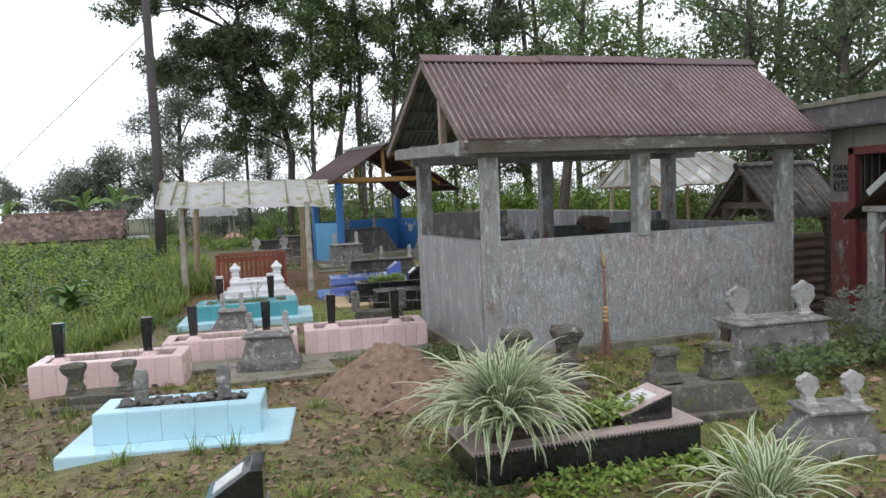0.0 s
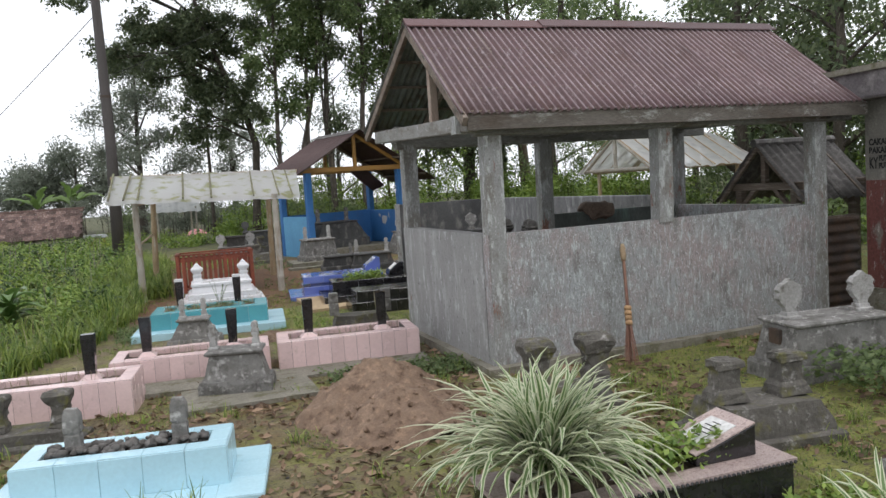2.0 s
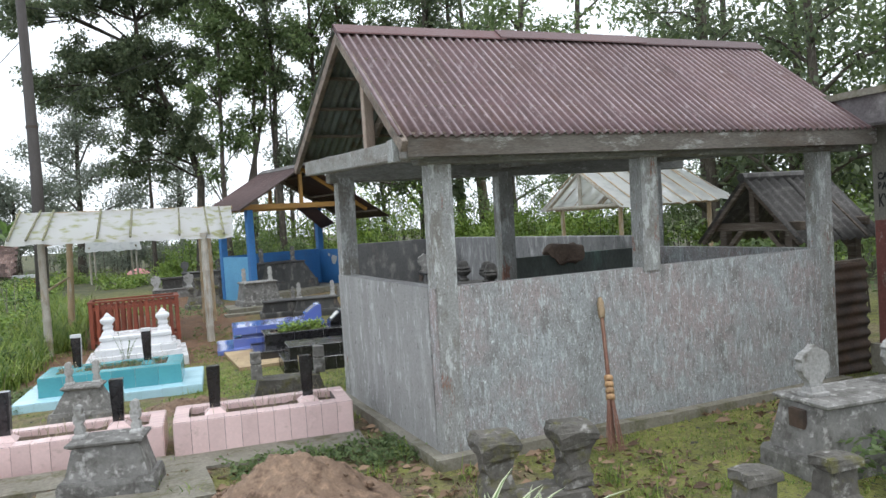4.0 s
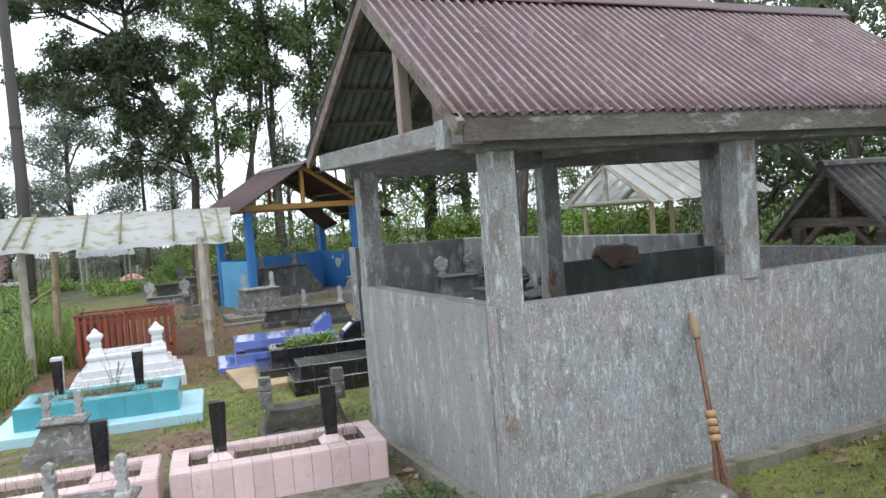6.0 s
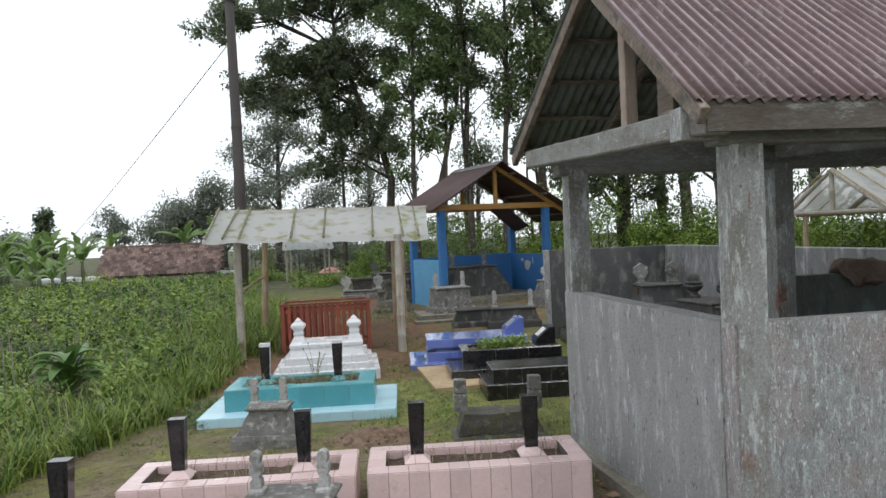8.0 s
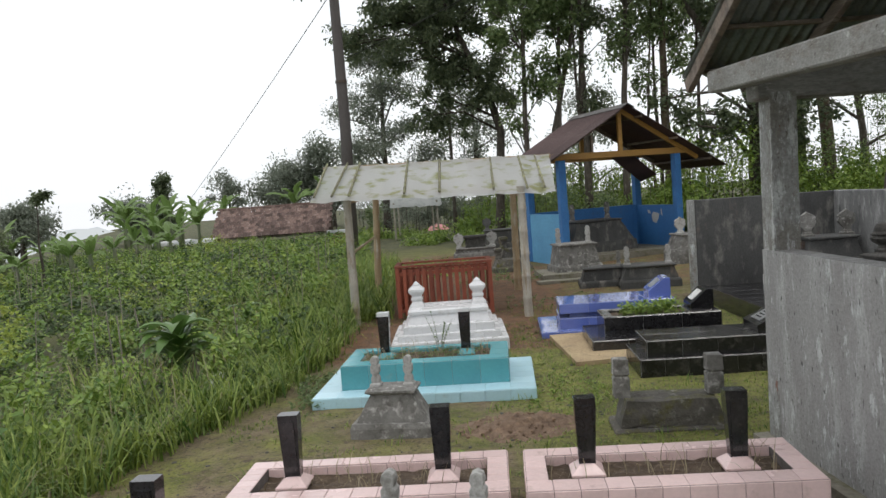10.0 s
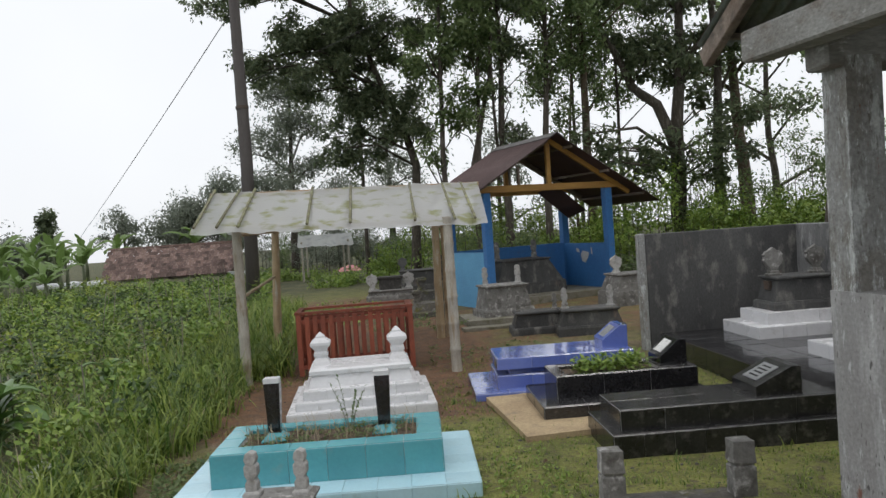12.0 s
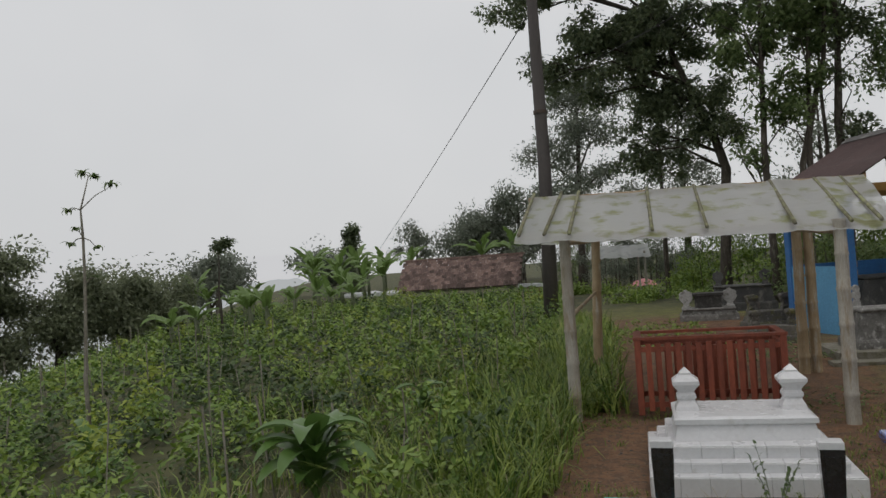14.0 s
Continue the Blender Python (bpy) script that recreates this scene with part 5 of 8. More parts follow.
# ---- red timber grave fence ----
t = thing("grave_fence", pose(-1.72, 8.87, -0.09, 0, 0, -3), "red-brown slatted timber fence round a grave", "fence")
FL, FW, FH = 0.655, 0.29, 0.725
for sx in (-1, 1):
    for sy in (-1, 1):
        part("corner_post", bar((sx * FL, sy * FW, 0), (sx * FL, sy * FW, FH), 0.06, 0.06), FENCE_RED, t)
for sy in (-1, 1):
    for z in (0.10, 0.63):
        part("rail", bar((-FL, sy * FW, z), (FL, sy * FW, z), 0.025, 0.05), FENCE_RED, t)
    part("top_rail", bar((-FL - 0.04, sy * FW, FH + 0.01), (FL + 0.04, sy * FW, FH + 0.01), 0.07, 0.028), FENCE_RED, t)
    for k in range(13):
        x = -FL + 0.10 + (2 * FL - 0.2) * k / 12
        part("slat", bar((x, sy * (FW + 0.022), 0.04), (x, sy * (FW + 0.022), 0.69), 0.052, 0.016), FENCE_RED, t)
for sx in (-1, 1):
    for z in (0.10, 0.63):
        part("rail", bar((sx * FL, -FW, z), (sx * FL, FW, z), 0.025, 0.05), FENCE_RED, t)
    part("top_rail", bar((sx * FL, -FW - 0.03, FH + 0.012), (sx * FL, FW + 0.03, FH + 0.012), 0.07, 0.028), FENCE_RED, t)
    for k in range(5):
        y = -FW + 0.1 + (2 * FW - 0.2) * k / 4
        part("slat", bar((sx * (FL + 0.022), y, 0.04), (sx * (FL + 0.022), y, 0.69), 0.016, 0.052), FENCE_RED, t)


# ---- bamboo ----
def bamboo(name, a, b, r, material, parent, nodes=True):
    """A bamboo cane with swollen joints."""
    a, b = Vector(a), Vector(b)
    n = max(2, round((b - a).length / 0.32))
    pts, rad = [], []
    for k in range(n + 1):
        f = k / n
        p = a.lerp(b, f) + Vector((noise.noise(a + Vector((k, 0, 0))), noise.noise(b + Vector((0, k, 0))), 0)) * 0.006
        q = r * (1 - 0.15 * f)
        for df, s in ((-0.012, 1.0), (0, 1.14), (0.012, 1.0)):
            if 0 <= f + df <= 1:
                pts.append(p + (b - a) * df), rad.append(q * (s if nodes else 1))
    bm = bmesh.new()
    tube(bm, pts, rad, 9)
    return part(name, bm, material, parent, smooth=True)


def film_sheet(parent, rows, nx, ny, sag=0.02, material=FILM, label="milky moss-stained plastic film"):
    """A plastic film over a row of lines; rows: lists of two end points, eave to eave."""
    bm = bmesh.new()
    grid = []
    segs = len(rows) - 1
    for j in range(ny + 1):
        f = j / ny * segs
        k = min(int(f), segs - 1)
        a = Vector(rows[k][0]).lerp(Vector(rows[k + 1][0]), f - k)
        b = Vector(rows[k][1]).lerp(Vector(rows[k + 1][1]), f - k)
        line = []
        for i in range(nx + 1):
            p = a.lerp(b, i / nx)
            p.z += sag * noise.noise(Vector((p.x * 3.1, p.y * 2.2, 7))) - sag * 0.8 * abs(math.sin(math.pi * i / nx * 8)) - (0.03 if j in (0, ny) else 0) * (0.5 + noise.noise(Vector((p.x * 5, 0, 1))))
            line.append(bm.verts.new(p))
        grid.append(line)
    for j in range(ny):
        for i in range(nx):
            bm.faces.new((grid[j][i], grid[j][i + 1], grid[j + 1][i + 1], grid[j + 1][i]))
    return part("film", bm, material, parent, label, smooth=True)


t = thing("bamboo_canopy", pose(0, 0, 0), "bamboo canopy roofed with milky plastic film over a grave", "canopy")
for a, b, m_ in (((-3.02, 8.6, -0.2), (-3.015, 8.6, 1.72), BAMBOO_GREY), ((-0.605, 8.28, -0.2), (-0.60, 8.28, 1.66), BAMBOO_GREY),
                 ((-2.80, 10.9, -0.2), (-2.71, 10.9, 1.72), BAMBOO), ((-0.42, 10.6, -0.2), (-0.40, 10.6, 1.70), BAMBOO), ((-0.27, 10.66, -0.2), (-0.27, 10.62, 1.70), BAMBOO)):
    bamboo("post", a, b, 0.064, m_, t)
bamboo("purlin", (-3.45, 8.42, 1.69), (-0.12, 8.42, 1.60), 0.03, BAMBOO, t)
bamboo("purlin", (-3.42, 9.7, 2.14), (0.1, 9.7, 2.10), 0.035, BAMBOO, t)
bamboo("purlin", (-3.42, 10.95, 1.72), (0.05, 10.8, 1.64), 0.03, BAMBOO, t)
bamboo("tie", (-3.02, 8.62, 1.62), (-2.72, 10.95, 1.66), 0.03, BAMBOO, t)
bamboo("tie", (-0.65, 8.3, 1.56), (-0.5, 10.6, 1.62), 0.03, BAMBOO, t)
bamboo("brace", (-3.02, 8.62, 0.88), (-2.76, 10.9, 1.0), 0.022, BAMBOO, t)
film_sheet(t, [((-3.47, 8.18, 1.67), (-0.13, 8.22, 1.57)), ((-3.42, 9.0, 1.96), (-0.02, 9.0, 1.90)), ((-3.36, 9.7, 2.19), (0.08, 9.7, 2.14)),
               ((-3.38, 10.4, 1.97), (0.1, 10.4, 1.92)), ((-3.42, 11.2, 1.68), (0.1, 11.1, 1.62))], 72, 28)
for k, x in enumerate((-3.42, -3.18, -2.95, -2.2, -1.72, -0.98, -0.52, -0.28)):
    o = random.uniform(-0.05, 0.05)
    sl = [(x + 0.10 * f + o * f, 8.2 + 1.5 * f, 1.69 - 0.10 * (x + 3.45) / 3.4 + 0.50 * f - 0.02) for f in (0, 0.35, 0.7, 1.0)]
    bm = bmesh.new()
    tube(bm, [Vector(p) + Vector((0, 0, 0.05)) for p in sl], [0.018] * 4, 6)
    part("batten", bm, BATTEN, t, "mossy grey batten", smooth=True)
    bm = bmesh.new()
    tube(bm, [(p[0], 19.4 - p[1], p[2] + 0.02) for p in sl], [0.014] * 4, 6)
    part("batten", bm, BAMBOO_GREY, t, smooth=True)

# ---- blue shelter ----
BA = 15.9
shel = thing("blue_shelter", pose(0.975, 13.48, 0.0, 0, 0, BA), "blue-painted grave shelter under a brown gabled roof", "shelter")
BWID, BDEP = 2.96, 1.68
for x, y in ((0.08, 0.08), (BWID - 0.08, 0.08), (0.08, BDEP), (BWID - 0.08, BDEP)):
    part("post", bar((x, y, -0.15), (x, y, 2.16), 0.16, 0.16), BLUE, shel)
part("wall", wall_mesh(0.02, 0.14, 0.16, BDEP - 0.08, -0.15, 1.02, 3), LIGHTBLUE, shel, "sky-blue side wall")
part("wall", wall_mesh(BWID - 0.14, BWID - 0.02, 0.16, BDEP - 0.08, -0.15, 1.02, 3), BLUE, shel, "blue side wall with a peeled patch")
part("wall", wall_mesh(0.16, BWID - 0.16, BDEP - 0.05, BDEP + 0.07, -0.15, 1.04, 3), BLUE, shel)
bm = bmesh.new()
outl = [(0.0, 0.0), (0.10, -0.12), (0.22, -0.08), (0.26, 0.06), (0.2, 0.14), (0.08, 0.13), (-0.04, 0.10)]
flat_stone(bm, outl, 0.004, BWID - 0.143, 0.75, 0.72, "x")
flat_stone(bm, [(0, 0), (0.1, 0.02), (0.12, 0.09), (0.02, 0.08)], 0.004, BWID - 0.143, 1.05, 0.82, "x")
flat_stone(bm, [(0, 0), (0.04, 0.02), (0.04, 0.16), (0.01, 0.14)], 0.004, BWID - 0.143, 0.60, 0.78, "x")
part("peeled_patch", bm, PEELED, shel, "bare plaster where paint has peeled")
part("floor", wall_mesh(0.1, BWID - 0.1, 0.0, BDEP, -0.2, 0.10, 3), SLAB, shel)
ROOF_L, ROOF_R, PITCH_S, RZ = 0.36, 0.92, 30.0, 3.19
tan_s = math.tan(radians(PITCH_S))
for y in (0.02, BDEP):
    part("tie_beam", bar((-0.14, y, 2.2), (BWID + 0.16, y, 2.2), 0.08, 0.13), YELLOW, shel)
    part("king_post", bar((BWID / 2, y, 2.26), (BWID / 2, y, RZ - 0.12), 0.09, 0.07), YELLOW, shel)
    for s, over in ((-1, ROOF_L - 0.12), (1, ROOF_R - 0.5)):
        d = BWID / 2 + over
        part("rafter", bar((BWID / 2 + s * d, y - 0.02, RZ - 0.07 - d * tan_s), (BWID / 2, y - 0.02, RZ - 0.07), 0.06, 0.09), YELLOW if y < 1 and s > 0 else OLDWOOD, shel)
    part("strut", bar((BWID * 0.27, y, 2.26), (BWID * 0.27, y, 2.62), 0.05, 0.06), OLDWOOD, shel)
for s in (-1, 1):
    for f in (0.15, 0.5, 0.85):
        d = f * (BWID / 2 + (ROOF_L if s < 0 else ROOF_R))
        part("purlin", bar((BWID / 2 + s * d, -0.30, RZ - 0.035 - d * tan_s), (BWID / 2 + s * d, BDEP + 0.25, RZ - 0.035 - d * tan_s), 0.05, 0.05), OLDWOOD, shel)
for k in range(4):
    y0 = -0.36 + 0.58 * k
    for s, over in ((-1, ROOF_L), (1, ROOF_R)):
        d = BWID / 2 + over
        m = Matrix.Translation((BWID / 2 + s * d, y0 if s > 0 else y0 + 0.608, RZ - d * tan_s + 0.004 * (k % 2))) @ pose(0, 0, 0, 0, 0, 90 if s > 0 else -90) @ pose(0, 0, 0, PITCH_S)
        sheet("roof_sheet", 0.608, d / math.cos(radians(PITCH_S)), 0.076, BROWN_ROOF, BROWN_ROOF, shel, m, 0.009, seg=2)
m = Matrix.Translation((BWID - 0.12, 0.75, 1.72)) @ pose(0, 0, 0, 0, 0, 90) @ pose(0, 0, 0, 42, 12)
sheet("loose_sheet", 0.7, 0.9, 0.076, BROWN_ROOF, BROWN_ROOF, shel, m, 0.009, seg=2)
bm = bmesh.new()
for s in (-1, 1):
    hexa(bm, [(BWID / 2, -0.37, 3.215), (BWID / 2 + s * 0.16, -0.37, 3.12), (BWID / 2 + s * 0.16, 2.0, 3.12), (BWID / 2, 2.0, 3.215)],
         [(BWID / 2, -0.37, 3.225), (BWID / 2 + s * 0.16, -0.37, 3.13), (BWID / 2 + s * 0.16, 2.0, 3.13), (BWID / 2, 2.0, 3.225)])
bmesh.ops.recalc_face_normals(bm, faces=bm.faces[:])
part("ridge_cap", bm, GREY_ROOF, shel)

# ---- second plastic-roofed bamboo shelter ----
t = thing("bamboo_shelter", pose(6.6, 6.7, 0.0), "bamboo gabled shelter roofed with clear plastic film", "shelter")
for x, y in ((0, 0), (0, 1.95), (2.1, 0), (2.1, 1.95)):
    bamboo("post", (x, y, 0.0), (x, y, 1.7), 0.05, BAMBOO, t)
for x in (-0.2, 1.0, 2.1):
    bamboo("tie", (x, -0.2, 1.68), (x, 2.1, 1.68), 0.04, BAMBOO_GREY, t)
    bamboo("king_post", (x, 0.98, 1.68), (x, 0.98, 2.36), 0.045, BAMBOO_GREY, t)
    for y in (-0.25, 2.2):
        bamboo("rafter", (x, y, 1.66), (x, 0.98, 2.36), 0.035, BAMBOO_GREY, t)
for y in (0, 1.95):
    bamboo("plate", (-0.15, y, 1.66), (2.3, y, 1.66), 0.04, BAMBOO, t)
film_sheet(t, [((-0.3, -0.4, 1.67), (2.36, -0.4, 1.70)), ((-0.22, 0.3, 2.05), (2.3, 0.3, 2.07)), ((-0.14, 0.98, 2.38), (2.22, 0.98, 2.39)), ((-0.22, 1.65, 2.05), (2.3, 1.65, 2.07)), ((-0.3, 2.35, 1.67), (2.36, 2.35, 1.70))], 40, 20, 0.03, FILM_CLEAR, "clear wrinkled plastic film")
for k in range(8):
    x = -0.24 + 0.36 * k
    for y, y2 in ((-0.4, 0.98), (2.35, 0.98)):
        bamboo("batten", (x, y, 1.67), (x, y2, 2.43), 0.014, BAMBOO, t, False)

# ---- small dark-roofed grave shelter ----
t = thing("grave_shelter", pose(4.2, 1.32, 0.0), "small dark timber shelter under grey corrugated sheets", "shelter")
for x, y in ((0.15, -0.45), (0.15, 0.45), (1.05, -0.45), (1.05, 0.45)):
    part("post", bar((x, y, -0.2), (x, y, 1.36), 0.10, 0.10), OLDWOOD, t)
for x in (0.12, 1.05):
    part("tie_beam", bar((x, -0.62, 1.33), (x, 0.62, 1.33), 0.08, 0.09), OLDWOOD, t)
    part("king_post", bar((x, 0, 1.37), (x, 0, 1.82), 0.07, 0.07), OLDWOOD, t)
    for y in (-0.68, 0.68):
        part("rafter", bar((x - 0.10, y, 1.16), (x - 0.10, 0, 1.81), 0.045, 0.06), OLDWOOD, t)
    for y in (-0.45, 0.45):
        part("brace", bar((x, y, 1.02), (x, y * 0.35, 1.30), 0.055, 0.055), OLDWOOD, t)
for k in range(2):
    for back in (False, True):
        x = -0.03 + 0.6 * k
        sheet("roof_sheet", 0.63, 1.0, 0.126, GREY_ROOF, GREY_ROOF, t, slope(x if not back else x + 0.63, -0.72 if not back else 0.72, 1.16, 44, back), 0.018, seg=2)
bm = bmesh.new()
tube(bm, [(-0.05, 0, 1.86), (1.22, 0, 1.86)], [0.05, 0.05], 8)
part("ridge_cap", bm, GREY_ROOF, t)
t = thing("sheet_fence", pose(3.875, 0.12, -0.1), "dark corrugated sheet set as a fence beside the pavilion", "fence")
sheet("fence_sheet", 1.08, 0.565, 0.108, IRON, IRON, t, Matrix(((0, 1, 0, 0), (0, 0, 1, 0), (1, 0, 0, 0), (0, 0, 0, 1))), 0.018, seg=2)
part("fence_post", bar((0.03, 0.05, -0.1), (0.03, 0.05, 1.06), 0.05, 0.05), OLDWOOD, t)
part("fence_cap", bar((0.0, 0.03, 1.09), (0.56, 0.03, 1.09), 0.06, 0.03), OLDWOOD, t)

# ---- flat-roofed mausoleum with red doors ----
t = thing("mausoleum", pose(4.45, 0.02, 0.0), "flat-roofed mausoleum with peeling red plaster and red door frame", "building")
pier = part("wall", wall_mesh(0, 0.14, -0.33, 0.0, -0.3, 2.2, 4), REDDISH_WALL, t, "bare beige plaster wall")
part("dado", wall_mesh(-0.008, -0.001, -0.325, -0.01, 0.22, 1.36, 4, 0.002), RED_DADO, pier, "peeling red painted dado")
part("wall", wall_mesh(0.02, 0.14, -1.25, -0.33, 1.98, 2.2, 3), REDDISH_WALL, t)
part("wall", wall_mesh(0, 0.14, -3.4, -1.25, -0.3, 2.2, 4), REDDISH_WALL, t)
part("wall", wall_mesh(0.14, 3.0, -0.14, 0.0, -0.3, 2.2, 4), REDDISH_WALL, t)
part("wall", wall_mesh(0.14, 3.0, -3.4, -3.26, -0.3, 2.2, 4), REDDISH_WALL, t)
part("wall", wall_mesh(2.86, 3.0, -3.26, -0.14, -0.3, 2.2, 4), REDDISH_WALL, t)
part("plinth", wall_mesh(-0.06, -0.002, -3.45, 0.05, -0.3, 0.22, 4, 0.006), SLAB, t)
part("roof", wall_mesh(-0.27, 3.2, -3.6, 0.22, 2.2, 2.28, 3), FASCIA, t)
part("parapet", wall_mesh(-0.29, -0.19, -3.62, 0.24, 2.22, 2.47, 4), FASCIA, t, "stained dark parapet")
part("parapet", wall_mesh(-0.19, 3.2, 0.14, 0.24, 2.22, 2.47, 4), FASCIA, t)
part("coping", wall_mesh(-0.33, -0.15, -3.66, 0.28, 2.47, 2.53, 4), SLAB, t, "pale mossy coping")
for y in (-0.36, -1.22):
    part("door_frame", bar((-0.02, y, 0.05), (-0.02, y, 1.98), 0.09, 0.09), RED_PAINT, t)
part("door_frame", bar((-0.02, -1.27, 1.94), (-0.02, -0.31, 1.94), 0.09, 0.09), RED_PAINT, t)
dr = part("door", wall_mesh(0.03, 0.07, -1.18, -0.40, 0.05, 0.95, 1, 0.001), RED_PAINT, t, "red panelled door with a barred upper half")
part("lock_rail", bar((0.05, -1.18, 0.98), (0.05, -0.40, 0.98), 0.05, 0.07), RED_PAINT, dr)
for k in range(8):
    y = -1.13 + 0.098 * k
    bm = bmesh.new()
    tube(bm, [(0.05, y, 1.0), (0.05, y, 1.92)], [0.007, 0.007], 6)
    part("bar", bm, IRON, dr)
FONT_Z = 1.73
for word, dx, dz, sz, wide in (("CAKAL", 0, 0, 0.09, 0.8), ("BAKAL", 0, 0.088, 0.09, 0.8), ("KY", 0, 0.245, 0.165, 0.5), ("PUTU", 0.115, 0.168, 0.078, 0.72), ("PUTU", 0.115, 0.245, 0.078, 0.72)):
    cu = bpy.data.curves.new("letters", "FONT")
    cu.body, cu.size, cu.extrude, cu.offset = word, sz, 0.001, 0.0035
    tmp = new("letters", cu)
    me = bpy.data.meshes.new_from_object(tmp.evaluated_get(bpy.context.evaluated_depsgraph_get()))
    bpy.data.objects.remove(tmp)
    me.materials.append(INK)
    ob = new("lettering", me)
    ob.parent = t
    ob.matrix_local = Matrix.Translation((-0.012, -0.055 - dx, FONT_Z - dz)) @ pose(0, 0, 0, 90, 0, -90) @ Matrix.Diagonal((wide, 1, 1, 1))

# ---- little roofed niche by the mausoleum ----
t = thing("roofed_niche", pose(3.9, -1.11, 0.0), "small dark roof on weathered posts before the mausoleum", "shelter")
for y in (0.0, -1.0):
    part("post", rough_up(bar((0.0, y, -0.15), (0.0, y, 1.28), 0.12, 0.12), 0.006, 6, 4), POST, t)
part("beam", bar((0.0, 0.10, 1.31), (0.0, -1.1, 1.31), 0.15, 0.06), BEAM, t)
part("beam", bar((0.4, 0.10, 1.31), (0.4, -1.1, 1.31), 0.10, 0.06), BEAM, t)
part("brace", bar((0.0, -0.03, 1.06), (0.0, -0.26, 1.28), 0.05, 0.05), POST, t)
for s_ in (-1, 1):
    part("verge_board", bar((-0.10, -0.5 + s_ * 0.5, 1.47), (-0.10, -0.5, 1.86), 0.02, 0.07), PEELED, t, "pale verge board")
for back in (False, True):
    sheet("roof_sheet", 0.55, 1.05, 0.076, BROWN_ROOF, IRON, t, slope(-0.1 if not back else 0.45, -1.32 if not back else 0.32, 1.2, 38.4, back), 0.009, seg=2)


# ---- shed, pole, cables, far canopy ----
t = thing("tile_roofed_shed", pose(-13.1, 40.5, -0.32, 0, 0, -3), "long low shed with a weathered clay-tile roof", "shed")
for k in range(5):
    part("post", bar((0.2 + 1.5 * k, 0.1, -0.5), (0.2 + 1.5 * k, 0.1, 0.55), 0.14, 0.14), OLDWOOD, t)
part("wall", wall_mesh(0.2, 6.3, 1.9, 2.05, -0.5, 1.6, 2), OLDWOOD, t)
part("low_wall", wall_mesh(0.3, 6.3, 0.3, 0.4, -0.5, 0.22, 2), PEELED, t)
rf = part("roof", bar((-0.1, 1.15, 1.05), (6.45, 1.15, 1.05), 0.06, 0.06), OLDWOOD, t)
tv = [(-0.12, -0.03, 0), (0.12, -0.03, 0), (0.12, 0.28, 0.02), (-0.12, 0.28, 0.02), (-0.12, -0.03, 0.03), (0.12, -0.03, 0.03), (0.12, 0.28, 0.05), (-0.12, 0.28, 0.05)]
tf = [(3, 2, 1, 0), (4, 5, 6, 7), (0, 1, 5, 4), (1, 2, 6, 5), (2, 3, 7, 6), (3, 0, 4, 7)]
tile_me = bpy.data.meshes.new("clay_tile")
tile_me.from_pydata(tv, [], tf)
tile_me.materials.append(TILE_ROOF)
for r in range(10):
    for c in range(26):
        ob = new("roof_tile", tile_me)
        ob.parent = rf
        ob.matrix_local = Matrix.Translation((0.02 + 0.25 * c + 0.125 * (r % 2) + random.uniform(-0.012, 0.012), -0.35 + 0.17 * r, 0.42 + 0.155 * r + random.uniform(0, 0.02))) @ pose(0, 0, 0, 42)
part("ridge", bar((-0.1, 1.32, 2.0), (6.6, 1.32, 2.0), 0.18, 0.1), TILE_ROOF, t)
t = thing("tarpaulin", pose(-16.2, 39.5, -0.4), "pale crumpled tarpaulin over a low frame", "tarpaulin")
bm = bmesh.new()
box(bm, 0, 3.2, 0, 1.2, 0, 0.55)
part("sheet", rough_up(bm, 0.12, 1.5, 5), PLASTIC_BAG, t, smooth=True)
t = thing("bamboo_pen", pose(-5.45, 28.5, -0.3), "small reddish bamboo pen with a pale cover", "pen")
for k in range(9):
    bamboo("stake", (0.08 * k, 0, 0), (0.08 * k, 0.02, 0.66 + 0.05 * (k % 2)), 0.02, FENCE_RED, t, False)
for z in (0.25, 0.5):
    bamboo("rail", (-0.05, 0, z), (0.7, 0, z), 0.018, FENCE_RED, t, False)
bm = bmesh.new()
box(bm, -0.1, 0.75, -0.05, 0.7, 0.68, 0.8)
part("cover", rough_up(bm, 0.05, 2, 3), PLASTIC_BAG, t)

pole = thing("utility_pole", pose(-3.83, 19.4, -0.35), "tall dark round utility pole standing in the grass", "utility pole")
bm = bmesh.new()
tube(bm, [(-0.04, 0, 0), (0.05, 0, 4), (0.03, 0, 8), (-0.03, 0, 13)], [0.185, 0.155, 0.13, 0.105], 16)
part("shaft", bm, POLE, pole, smooth=True)
for z in (5.25, 8.9):
    bm = bmesh.new()
    tube(bm, [(0.04, 0, z), (0.04, 0, z + 0.08)], [0.165, 0.165], 16)
    part("band", bm, IRON, pole)


def cable(label, a, b, sag, r=0.012):
    a, b = Vector(a), Vector(b)
    pts = [a.lerp(b, k / 24) - Vector((0, 0, sag * 4 * (k / 24) * (1 - k / 24))) for k in range(25)]
    c = thing("cable", Matrix.Translation(a), label, "cable")
    bm = bmesh.new()
    tube(bm, [p - a for p in pts], [r] * 25, 5)
    part("wire", bm, CABLE, c)


cable("thin stay wire from the pole to the ground", (-3.93, 19.4, 7.3), (-16.9, 49.9, 2.55), 0.1, 0.012)
cable("slack black cable from the pole into the trees", (-3.8, 19.4, 8.3), (9.0, 21.8, 8.9), 0.35, 0.009)
cable("slack black cable from the pole into the trees", (-3.8, 19.4, 5.5), (6.0, 20.8, 10.4), 0.2, 0.009)

